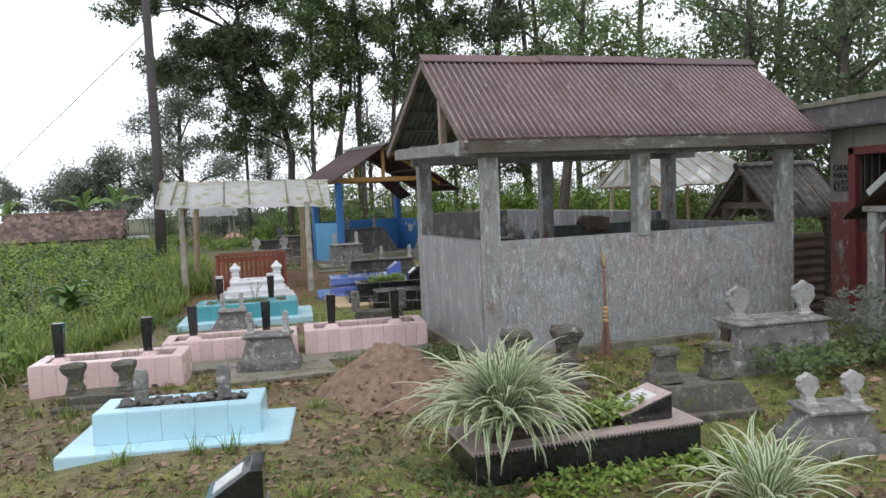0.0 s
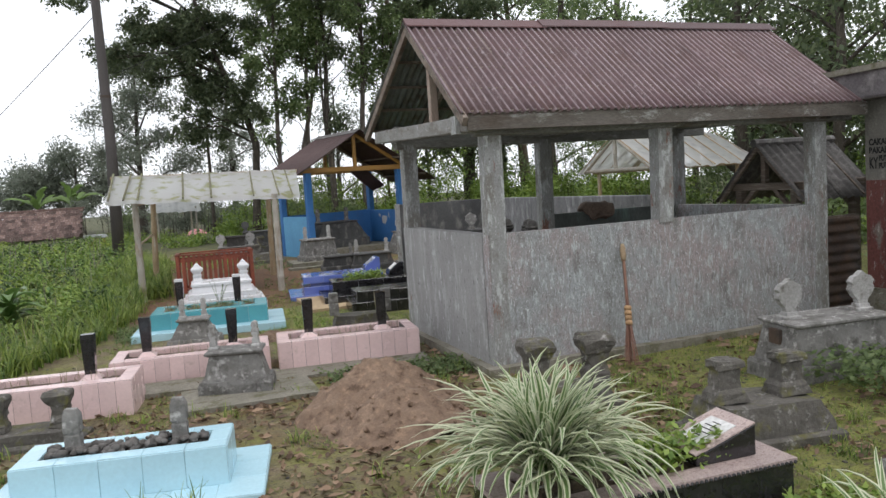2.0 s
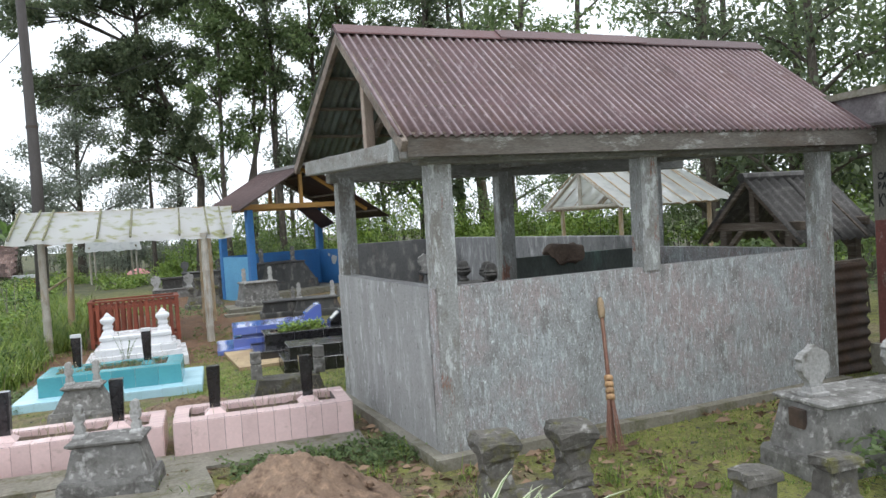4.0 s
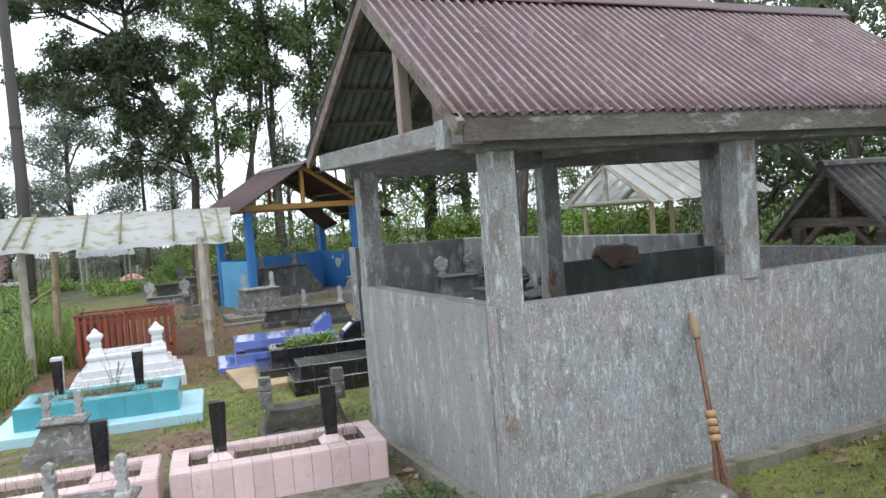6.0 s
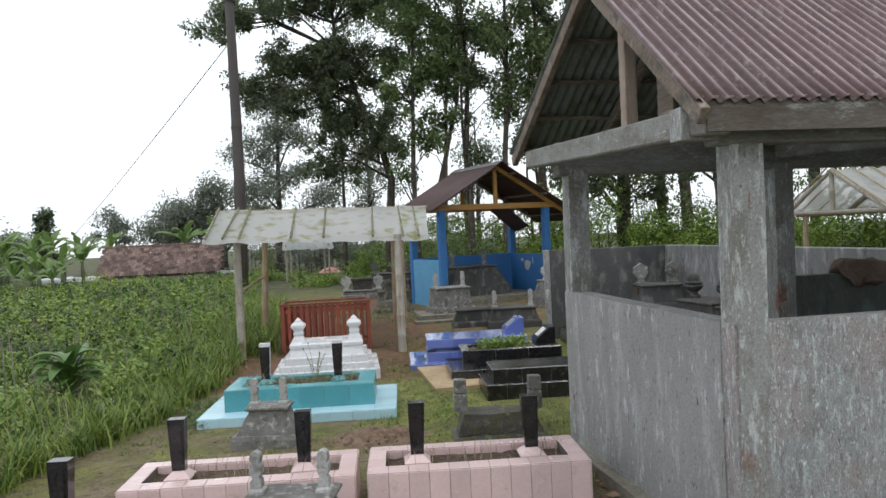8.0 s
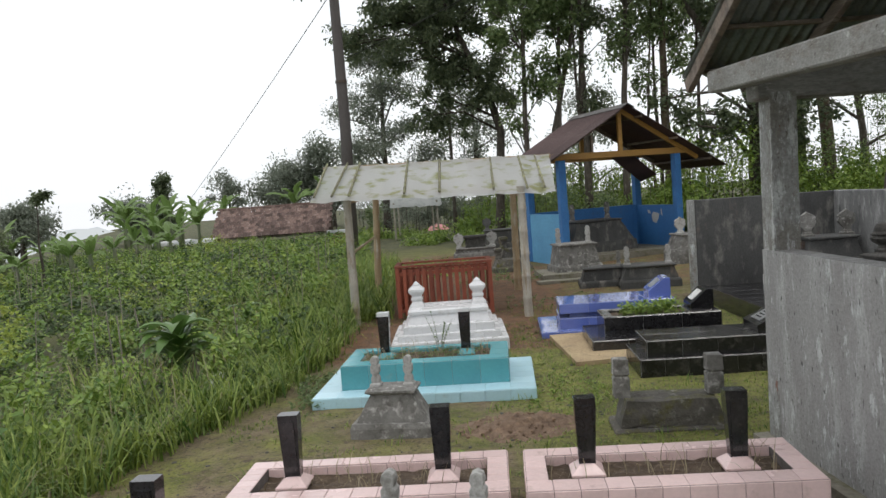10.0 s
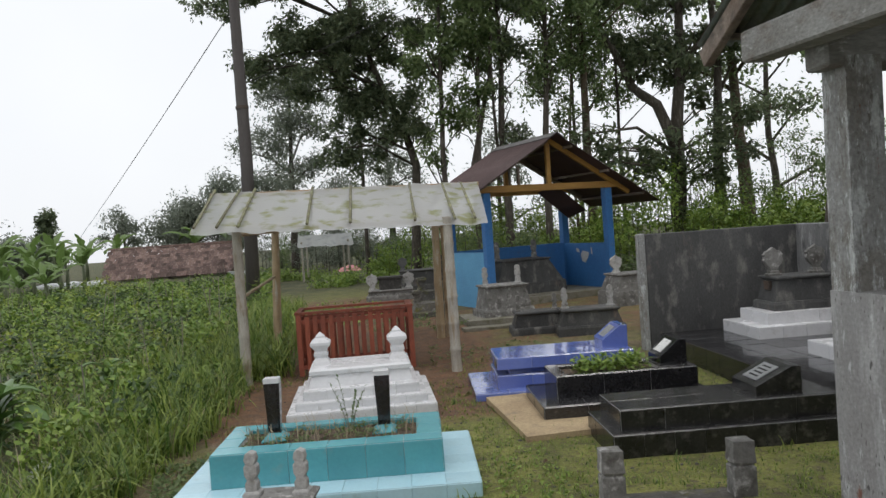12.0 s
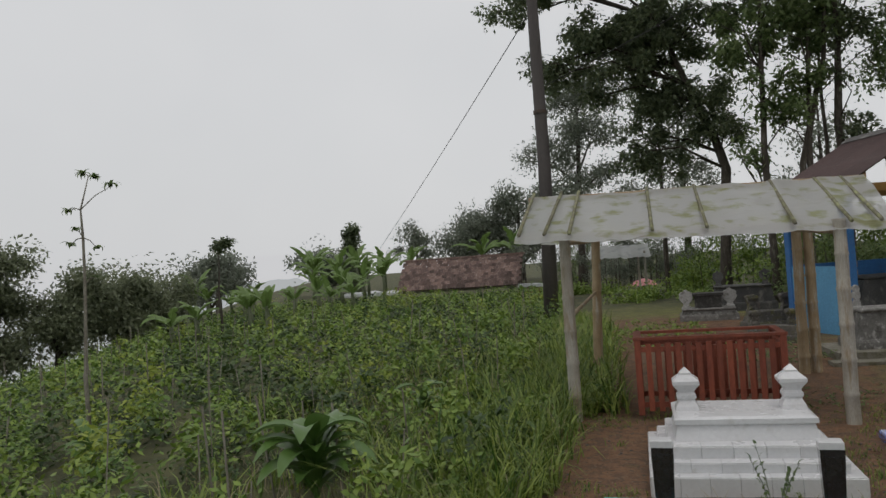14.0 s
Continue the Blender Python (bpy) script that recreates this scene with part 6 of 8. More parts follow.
t = thing("far_canopy", pose(-2.85, 28.0, 0.0), "distant bamboo canopy with white plastic cover", "canopy")
for x, y in ((0.05, 0.0), (0.2, 1.3), (1.75, 0.0), (1.6, 1.3)):
    bamboo("post", (x, y, -0.2), (x, y, 1.42), 0.045, BAMBOO_GREY, t, False)
film_sheet(t, [((-0.1, -0.3, 1.28), (1.95, -0.3, 1.24)), ((-0.05, 0.65, 1.72), (1.9, 0.65, 1.66)), ((-0.1, 1.6, 1.30), (1.95, 1.6, 1.26))], 30, 12, 0.05, FILM_CLEAR, "white plastic cover")
t = thing("umbrella", pose(-1.0, 31.4, 0.0), "faded red umbrella open over a far grave", "umbrella")
bm = bmesh.new()
prof = [(0.0, 0.34), (0.16, 0.31), (0.36, 0.22), (0.50, 0.09)]
rings = [[bm.verts.new((r * math.cos(k * math.pi / 4), r * math.sin(k * math.pi / 4), z - 0.03 * (k % 2) * r)) for k in range(8)] for r, z in prof[1:]]
top_v = bm.verts.new((0, 0, 0.34))
for k in range(8):
    bm.faces.new((top_v, rings[0][k], rings[0][(k + 1) % 8]))
    for a, b in zip(rings, rings[1:]):
        bm.faces.new((a[k], b[k], b[(k + 1) % 8], a[(k + 1) % 8]))
part("canopy", bm, UMBRELLA, t)
bm = bmesh.new()
tube(bm, [(0, 0, -0.2), (0, 0, 0.40)], [0.015, 0.015], 6)
part("shaft", bm, IRON, t)


# ---- trees ----
def leaf_cloud(v, f, centre, radius, count, size, flat=0.75, droop=0.3):
    """Leaf-shaped blades scattered in a clump, appended to the lists."""
    for _ in range(count):
        d = Vector((random.gauss(0, 1), random.gauss(0, 1), random.gauss(0, 1) * flat)).normalized() * radius * random.random() ** 0.45
        p = centre + d
        az, tip = random.uniform(0, 6.283), random.uniform(-1.0, 0.6) - droop
        along = Vector((math.cos(az) * math.cos(tip), math.sin(az) * math.cos(tip), math.sin(tip)))
        side = along.cross(Vector((random.gauss(0, 0.5), random.gauss(0, 0.5), 1))).normalized()
        L, w, n0 = size * random.uniform(0.7, 1.4), size * random.uniform(0.2, 0.34), len(v)
        v.extend((tuple(p), tuple(p + along * L * 0.5 + side * w), tuple(p + along * L), tuple(p + along * L * 0.5 - side * w)))
        f.append((n0, n0 + 1, n0 + 2, n0 + 3))


def tree(x, y, height, r, label, crown_from=0.45, spread_=2.5, clumps=40, per=120, leaf=0.16, leaf_m=LEAF_DARK, bark=BARK, lean=(0, 0), limbs=7, seed=0, category="tree", clump_r=0.75, group="", base=None, dense=0.92):
    """A tapered trunk with limbs and a crown of leaf clumps round their ends."""
    random.seed(seed)
    z0 = gz(x, y) - 0.15 if base is None else base
    t = thing("tree", pose(x, y, z0), label, category, group)
    pts, rad = [], []
    for k in range(9):
        f = k / 8
        pts.append(Vector((lean[0] * f + 0.16 * height / 8 * noise.noise(Vector((seed, f * 3, 0))) * (f > 0), lean[1] * f + 0.16 * height / 8 * noise.noise(Vector((seed, f * 3, 9))) * (f > 0), height * f)))
        rad.append(r * (1.35 if k == 0 else 1) * (1 - 0.82 * f))
    bm = bmesh.new()
    tube(bm, pts, rad, 10)
    ends = []
    for k in range(limbs):
        f = crown_from + (0.95 - crown_from) * (k + random.random() * 0.6) / limbs
        i = min(7, int(f * 8))
        s = pts[i].lerp(pts[i + 1], f * 8 - i)
        az = k * 2.4 + random.uniform(-0.5, 0.5)
        out = spread_ * random.uniform(0.55, 1.05) * (1.1 - 0.55 * f)
        e = s + Vector((math.cos(az) * out, math.sin(az) * out, out * random.uniform(0.25, 0.9)))
        mid = s.lerp(e, 0.5) + Vector((random.uniform(-0.2, 0.2), random.uniform(-0.2, 0.2), 0.12 * out))
        lr = max(0.018, rad[i] * 0.5)
        tube(bm, [s, mid, e], [lr, lr * 0.65, lr * 0.22], 6)
        ends.append((s.lerp(mid, 0.6), mid, e))
        for _ in range(3):
            b0 = mid.lerp(e, random.uniform(0.0, 0.8))
            b1 = b0 + Vector((random.uniform(-1, 1), random.uniform(-1, 1), random.uniform(-0.1, 0.8))) * out * 0.45
            tube(bm, [b0, b0.lerp(b1, 0.5) + Vector((0, 0, 0.05)), b1], [lr * 0.35, lr * 0.22, lr * 0.08], 4, False)
            ends.append((b0, b0.lerp(b1, 0.6), b1))
    part("trunk", bm, bark, t, smooth=True)
    v, fc = [], []
    for k in range(clumps):
        a, b, c = ends[k % len(ends)]
        p = b.lerp(c, random.uniform(0.1, 1.15)) + Vector((random.gauss(0, 0.22), random.gauss(0, 0.22), random.gauss(0, 0.18))) * spread_ * 0.35
        leaf_cloud(v, fc, p, clump_r * random.uniform(0.55, 1.25), int(per * dense * random.uniform(0.6, 1.3)), leaf)
    mesh_of("crown", v, fc, leaf_m, t)
    return t


def shrub(x, y, w, h, label, leaf_m=LEAF_BRIGHT, n=2600, leaf=0.12, seed=0, depth=None, name="shrub", category="shrub"):
    """A bushy mass of many small clumps on thin stems."""
    random.seed(seed)
    t = thing(name, pose(x, y, gz(x, y) - 0.1), label, category)
    depth = depth or w
    bm, v, f = bmesh.new(), [], []
    k = max(8, int(w * depth * 2.2))
    for _ in range(k):
        px, py = random.uniform(-w, w) / 2, random.uniform(-depth, depth) / 2
        q = max(0.3, 1 - (abs(px) * 2 / w) ** 3) * random.uniform(0.55, 1.05)
        tube(bm, [(px, py, 0), (px + random.gauss(0, 0.1), py + random.gauss(0, 0.1), h * q * 0.8)], [0.02, 0.006], 4, False)
        for _ in range(4):
            leaf_cloud(v, f, Vector((px + random.gauss(0, 0.2), py + random.gauss(0, 0.2), h * q * random.uniform(0.25, 1.0))), 0.34 * random.uniform(0.7, 1.5), max(6, n // k // 4), leaf)
    part("stems", bm, BARK, t)
    mesh_of("foliage", v, f, leaf_m, t)
    return t


def grove_tree(label, trunk, r, masses, leaf_m=LEAF_DARK, bark=BARK, leaf=0.15, per=1150, seed=0, stems=()):
    """A tree grown along the line trunk; masses: (x, y, z, half width, half height) of its clouds of leaves, each on a limb of its own."""
    random.seed(seed)
    base = Vector(trunk[0])
    t = thing("tree", Matrix.Translation(base), label, "tree", "tall trees of the grove")
    bm = bmesh.new()

    def stem(line, r0, r1):
        pts = []
        for a, b in zip(line, line[1:]):
            for q in (0.0, 0.34, 0.67):
                p = Vector(a).lerp(Vector(b), q)
                pts.append(p - base + noise.noise_vector(p * 0.9 + Vector((seed, 0, 0))) * min(0.09, r0 * 0.5) * (len(pts) > 0))
        pts.append(Vector(line[-1]) - base)
        n = len(pts) - 1
        tube(bm, pts, [(r0 + (r1 - r0) * k / n) * (1.3 if k == 0 else 1) for k in range(n + 1)], 9)
        return pts

    spine = stem(trunk, r, r * 0.3)
    for line, r0 in stems:
        spine += stem(line, r0, r0 * 0.35)
    v, f = [], []
    trailing = []
    for mx, my, mz, rw, rh in masses:
        for _ in range(3):
            a, q = random.uniform(0, 6.283), random.uniform(0.9, 1.45)
            trailing.append((mx + math.cos(a) * rw * q, my + math.sin(a) * rw * q, mz + random.uniform(-0.9, 0.8) * rh, rw * random.uniform(0.4, 0.62), rh * random.uniform(0.4, 0.65)))
    for mx, my, mz, rw, rh in list(masses) + trailing:
        c = Vector((mx, my, mz)) - base
        low = [p for p in spine if p.z < c.z - 0.25] or spine[:1]
        s = min(low, key=lambda p: (p - c).length + 0.5 * abs(c.z - p.z - 1.2))
        mid = s.lerp(c, 0.5) + Vector((random.gauss(0, 0.15), random.gauss(0, 0.15), 0.14 * (c - s).length))
        lr = max(0.012, min(r * 0.27, 0.019 * (c - s).length))
        tube(bm, [s, mid, c], [lr, lr * 0.7, lr * 0.35], 6)
        for _ in range(6):
            tip = c + Vector((random.uniform(-1, 1) * rw, random.uniform(-1, 1) * rw, random.uniform(-0.8, 1) * rh)) * 1.05
            b0 = mid.lerp(c, random.uniform(0.2, 1.0))
            tube(bm, [b0, b0.lerp(tip, 0.5) + Vector((0, 0, 0.06)), tip], [lr * 0.3, lr * 0.2, 0.004], 3, False)
        pads = max(7, int(rw * rw * 11 + rh * 6))
        count = 1.5 * per * rw * (rw * 0.5 + rh * 0.5) * (0.15 / leaf) ** 2
        for _ in range(pads):
            d = Vector((random.gauss(0, 1), random.gauss(0, 1), random.gauss(0, 1))).normalized() * random.random() ** 0.4
            p = c + Vector((d.x * rw, d.y * rw, d.z * rh))
            leaf_cloud(v, f, p, random.uniform(0.24, 0.52) * min(1.0, 0.5 + 0.5 * rw), int(count / pads * random.uniform(0.6, 1.5)), leaf, 0.95)
    part("trunk", bm, bark, t, smooth=True)
    mesh_of("crown", v, f, leaf_m, t)
    return t


# the grove behind the shelters
grove_tree("broad dark tree with a leaning trunk and drooping boughs", [(1.0, 25, -0.2), (1.24, 25, 3.7), (0.8, 25, 5.2), (0.1, 25, 6.9), (-0.5, 25, 8.5), (-0.8, 25, 11.5)], 0.165,
           [(-3.05, 25.0, 6.95, 0.9, 0.75), (-2.5, 25.2, 8.2, 1.2, 0.8), (-0.8, 24.8, 8.0, 1.25, 0.75), (0.75, 25.2, 8.2, 1.2, 0.85), (-1.2, 24.6, 6.95, 0.95, 0.36), (-1.0, 25, 4.6, 0.72, 1.25), (-0.5, 24.8, 5.5, 0.6, 0.7),
            (0.0, 25.2, 6.1, 1.0, 0.6), (0.65, 24.7, 5.1, 0.8, 0.7), (-4.5, 25, 9.7, 0.95, 0.55), (-2.3, 25, 10.2, 1.3, 0.8), (-0.3, 25, 10.4, 1.4, 0.9), (1.5, 25, 10.3, 1.3, 0.9), (-1.2, 25, 12.0, 1.7, 1.0)], seed=11, per=1300)
grove_tree("slender dark tree in the grove", [(1.6, 21, -0.1), (1.52, 21, 3.7), (1.66, 21, 6.8), (1.7, 21, 10.0)], 0.10,
           [(1.8, 21, 6.8, 0.85, 0.75), (1.7, 20.8, 5.1, 0.55, 0.8), (1.3, 21.1, 3.8, 0.36, 0.5), (1.0, 21, 6.2, 0.5, 0.4), (1.7, 21, 8.5, 1.0, 0.8), (1.6, 21, 10.0, 1.1, 0.8)], LEAF_MID, seed=12, per=900)
grove_tree("tree with twin dark stems spreading upward", [(2.5, 21.2, -0.1), (2.42, 21.2, 3.3), (3.1, 21.2, 5.9), (3.4, 21.2, 9.5)], 0.11,
           [(2.8, 21, 6.9, 0.85, 0.7), (2.6, 21.3, 5.2, 0.5, 0.4), (3.4, 21, 7.9, 0.8, 0.7), (2.5, 21.2, 8.6, 0.9, 0.8), (3.2, 21, 10.0, 1.1, 0.8), (2.2, 21.4, 4.6, 0.3, 0.4)], LEAF_MID, seed=13, per=900,
           stems=(([(2.5, 21.2, 1.6), (2.6, 21.15, 3.6), (2.75, 21.1, 6.6), (2.6, 21.1, 9.0)], 0.09),))
grove_tree("tall straight dark tree in the grove", [(3.45, 21.4, -0.1), (3.4, 21.4, 4.3), (3.5, 21.4, 6.7), (3.4, 21.4, 10.5)], 0.13,
           [(3.7, 21.3, 6.6, 0.6, 0.6), (3.85, 21.2, 4.3, 0.38, 0.5), (3.2, 21.5, 5.5, 0.35, 0.3), (3.8, 21.4, 8.3, 0.9, 0.8), (3.6, 21.4, 10.2, 1.1, 0.9)], LEAF_DARK, seed=14, per=800)
grove_tree("tall straight tree with narrow drooping foliage", [(4.55, 21, -0.1), (4.57, 21, 4.2), (4.8, 21, 6.8), (4.8, 21, 10.5)], 0.12,
           [(4.35, 20.9, 5.8, 0.42, 0.9), (5.1, 21.1, 6.5, 0.65, 0.7), (4.5, 21, 7.9, 0.8, 0.7), (5.4, 21, 8.3, 0.8, 0.6), (4.9, 21, 10.0, 1.1, 0.8)], LEAF_MID, seed=15, per=700)
grove_tree("tall pale-barked tree in the grove", [(6.0, 21.3, -0.1), (5.95, 21.3, 3.5), (6.0, 21.3, 6.6), (5.8, 21.3, 10.5)], 0.17,
           [(5.5, 21.2, 4.6, 0.42, 0.75), (5.7, 21, 6.6, 0.6, 0.7), (6.5, 21.3, 7.8, 0.9, 0.7), (5.6, 21.3, 9.6, 1.1, 0.9), (6.3, 21.2, 5.4, 0.4, 0.5)], LEAF_MID, BARK_MOSS, seed=16, per=700,
           stems=(([(5.6, 21.3, 0.0), (5.4, 21.3, 3.5), (5.7, 21.3, 7.5)], 0.055),))
grove_tree("stout dark tree with a great limb arching away", [(9.05, 21.9, -0.1), (9.05, 21.9, 1.8), (9.1, 21.9, 4.1), (9.35, 21.9, 6.2), (9.5, 21.9, 10.5)], 0.31,
           [(6.5, 21, 3.55, 0.65, 0.6), (7.25, 21, 2.85, 0.6, 0.42), (8.0, 21.1, 3.3, 0.62, 0.62), (8.8, 22, 6.4, 0.95, 0.8), (7.7, 22, 6.9, 0.75, 0.7), (9.9, 22, 5.5, 0.7, 0.8), (10.3, 21.2, 3.9, 0.8, 0.7), (9.9, 21.3, 2.9, 0.5, 0.5),
            (7.0, 21.8, 8.6, 1.0, 0.8), (9.2, 22, 8.6, 1.3, 0.9), (9.6, 22, 10.4, 1.5, 1.0), (11.0, 22, 7.2, 1.0, 0.8)], LEAF_DARK, leaf=0.2, seed=17, per=900,
           stems=(([(9.08, 21.9, 3.6), (8.5, 21.9, 4.9), (7.76, 21.9, 5.54), (6.93, 21.9, 7.05), (6.4, 21.9, 8.8)], 0.19),))
for k, (x, y, h, cf, lm) in enumerate(((-0.4, 27.5, 10.5, 0.5, LEAF_DARK), (4.1, 25.0, 11.5, 0.5, LEAF_DARK), (6.9, 25.0, 11.5, 0.42, LEAF_MID), (7.9, 23.6, 11.0, 0.4, LEAF_DARK))):
    tree(x, y, h, 0.085, "thin-stemmed tree filling the grove", cf, 2.4, 46, 110, 0.15, lm, limbs=9, seed=400 + k, clump_r=0.62, group="thin trees filling the grove")
tree(12.3, 23.4, 12.0, 0.26, "lichen-covered tree behind the pavilion", 0.36, 2.9, 60, 79, 0.19, LEAF_DARK, BARK_MOSS, lean=(-0.6, 0.0), limbs=8, seed=18, clump_r=0.75)
tree(6.75, 11.95, 9.0, 0.17, "stout leaning dark tree", 0.42, 2.4, 46, 79, 0.17, LEAF_MID, lean=(1.5, 0.0), limbs=8, seed=19, clump_r=0.8)
tree(12.6, 16.5, 12.0, 0.20, "leafy tree behind the mausoleum", 0.26, 3.4, 50, 70, 0.18, LEAF_MID, limbs=9, seed=20, clump_r=0.8)
tree(12.2, 10.5, 10.0, 0.20, "leafy green tree behind the shelters", 0.21, 3.1, 62, 80, 0.17, LEAF_MID, limbs=9, seed=21, clump_r=0.85)
tree(16.0, 13.5, 11.5, 0.20, "tree with sparse reddish twigs", 0.30, 3.4, 38, 60, 0.18, LEAF_DARK, limbs=9, seed=22, clump_r=0.8)
tree(14.5, 7.0, 8.5, 0.2, "leafy tree behind the mausoleum", 0.21, 3.4, 88, 86, 0.17, LEAF_MID, limbs=9, seed=23, clump_r=0.85)
tree(10.8, 22.5, 13.0, 0.2, "tall tree in the grove", 0.38, 3.1, 44, 70, 0.18, LEAF_MID, limbs=8, seed=24, clump_r=0.85)
tree(-3.4, 38.0, 10.0, 0.2, "pale feathery tree in haze", 0.25, 3.3, 150, 130, 0.16, LEAF_GREY_HAZE, lean=(0.3, 0), limbs=12, seed=25, clump_r=0.8)
tree(1.6, 39.0, 8.0, 0.2, "grey-green tree in haze", 0.21, 2.7, 72, 100, 0.16, LEAF_GREY_HAZE, limbs=9, seed=26, clump_r=0.9)
for k, (x, y, h, lm) in enumerate(((15.5, 27.0, 12.0, LEAF_MID), (20.0, 22.0, 11.5, LEAF_MID), (23.0, 17.0, 11.0, LEAF_MID), (7.5, 38.0, 8.0, LEAF_GREY_HAZE), (19.5, 10.0, 9.5, LEAF_MID), (18.0, 4.5, 8.5, LEAF_MID))):
    tree(x, y, h, 0.17, "leafy tree at the back of the grove", 0.2, 2.9, 40, 70, 0.2, lm, limbs=11, seed=200 + k, clump_r=0.95, group="trees at the back of the grove")
for k, (x, y, h) in enumerate(((11.0, 6.2, 8.5), (13.4, 8.7, 10.0), (10.4, 8.4, 8.5), (13.6, 5.2, 6.0), (15.5, 10.5, 9.5))):
    tree(x, y, h, 0.16, "dense leafy tree close behind the shelters", 0.1, 2.3, 62, 66, 0.17, LEAF_MID if k % 2 else LEAF_DARK, limbs=13, seed=300 + k, clump_r=0.85, group="dense trees behind the shelters")
# undergrowth under the grove
for k, (x, y, w, d, h, lm) in enumerate(((7.0, 19.5, 6.5, 3.0, 3.3, LEAF_BRIGHT), (6.6, 13.0, 3.5, 2.0, 1.3, LEAF_BRIGHT), (10.0, 16.8, 5.5, 2.0, 2.2, LEAF_BRIGHT), (3.4, 22.5, 4.4, 2.0, 3.4, LEAF_BRIGHT), (-3.4, 29.5, 3.0, 2.0, 0.5, LEAF_BRIGHT), (12.0, 19.0, 6.0, 3.0, 2.2, LEAF_BRIGHT), (2.6, 20.5, 3.4, 2.0, 2.6, LEAF_MID), (-1.0, 24.5, 3.0, 2.0, 0.45, LEAF_BRIGHT),
                                         (9.5, 11.5, 4.5, 2.5, 2.4, LEAF_BRIGHT), (11.8, 7.0, 3.0, 5.0, 2.4, LEAF_BRIGHT), (7.6, 3.2, 2.0, 3.0, 1.9, LEAF_MID), (4.7, 15.3, 1.6, 1.2, 0.8, LEAF_MID), (16.5, 16.0, 6.0, 3.0, 3.0, LEAF_MID),
                                         (4.0, 27.5, 9.0, 2.5, 2.6, LEAF_BRIGHT), (14.0, 12.0, 5.0, 2.5, 4.4, LEAF_MID), (9.0, 21.5, 7.0, 2.5, 4.0, LEAF_MID), (14.0, 20.5, 7.0, 2.5, 5.0, LEAF_MID), (16.0, 9.0, 3.0, 5.0, 4.5, LEAF_MID), (5.5, 21.0, 3.0, 2.0, 2.6, LEAF_BRIGHT), (-1.0, 36.0, 7.0, 2.0, 2.6, LEAF_GREY_HAZE), (-5.2, 44.0, 8.0, 2.0, 3.6, LEAF_GREY_HAZE), (-1.8, 41.0, 6.0, 2.0, 3.4, LEAF_MID), (3.5, 38.0, 7.0, 2.0, 3.4, LEAF_MID))):
    shrub(x, y, w, h, "bright green undergrowth below the trees", lm, int(w * d * 620), 0.11, 40 + k, d, "undergrowth", "undergrowth")


# ---- slope to the valley: far trees, banana plants, crops ----
def banana(x, y, h, seed, label="banana plant with torn broad leaves", n=8):
    random.seed(seed)
    t = thing("banana_plant", pose(x, y, gz(x, y) - 0.1), label, "banana plant", "banana plants on the slope")
    bm = bmesh.new()
    tube(bm, [(0, 0, 0), (0.03, 0, h * 0.35), (0, 0, h * 0.62)], [0.10, 0.08, 0.045], 8)
    part("stem", bm, LEAF_HILL_HAZE, t, smooth=True)
    for k in range(n):
        az, L = k * 2.4 + random.uniform(-0.4, 0.4), h * random.uniform(0.45, 0.75)
        d, s = Vector((math.cos(az), math.sin(az), 0)), Vector((-math.sin(az), math.cos(az), 0))
        v, f, p, ang = [], [], Vector((0, 0, h * random.uniform(0.5, 0.6))), random.uniform(0.75, 1.5)
        seg, bend = 12, random.uniform(0.7, 1.6)
        for i in range(seg + 1):
            q = i / seg
            w = 0.012 + h * 0.075 * math.sin(math.pi * min(1, max(0, q - 0.12) / 0.88)) ** 0.7
            jl, jr = random.choice((1.0, 0.95, 0.55)), random.choice((1.0, 0.9, 0.5))
            v += [tuple(p - s * w * jl - Vector((0, 0, w * 0.5))), tuple(p), tuple(p + s * w * jr - Vector((0, 0, w * 0.5)))]
            p = p + (d * math.cos(ang) + Vector((0, 0, 1)) * math.sin(ang)) * L / seg
            ang -= bend * (0.3 + 2.0 * q) / seg * 1.3
        for i in range(seg):
            a = 3 * i
            f += [(a, a + 1, a + 4, a + 3), (a + 1, a + 2, a + 5, a + 4)]
        mesh_of("leaf", v, f, BANANA, t)
    return t


for k, (x, y, top) in enumerate(((-14.1, 24.4, 1.3), (-19.5, 30.6, 2.2), (-15.2, 36.9, 2.9), (-15.7, 34.6, 2.3), (-14.7, 43.3, 3.1), (-16.6, 37.5, 3.0), (-17.6, 39.5, 3.4), (-13.6, 45.5, 3.2), (-18.0, 33.0, 1.6),
                                 (-16.0, 28.0, 0.9), (-17.3, 29.5, 1.3), (-15.0, 26.0, 0.8), (-20.5, 33.5, 1.8), (-7.5, 46.0, 4.0), (-9.5, 47.0, 3.8), (-14.4, 39.0, 2.4), (-15.6, 41.0, 3.4), (-18.5, 26.0, 0.6), (-12.33, 26.24, 1.69), (-12.23, 28.41, 2.03), (-12.02, 30.59, 2.09), (-11.79, 32.74, 2.32), (-12.31, 20.81, 1.08), (-11.06, 19.19, 0.6), (-11.94, 23.17, 1.11), (-13.1, 18.1, 0.8), (-13.58, 20.14, 0.7), (-10.94, 23.56, 1.2), (-10.9, 25.69, 1.4))):
    banana(x, y, max(1.4, (top - gz(x, y)) * 0.86), 100 + k)


def tree_to(x, y, top, *a, **kw):
    """A tree whose crown reaches the height top."""
    return tree(x, y, top - gz(x, y) - 0.3, *a, **kw)


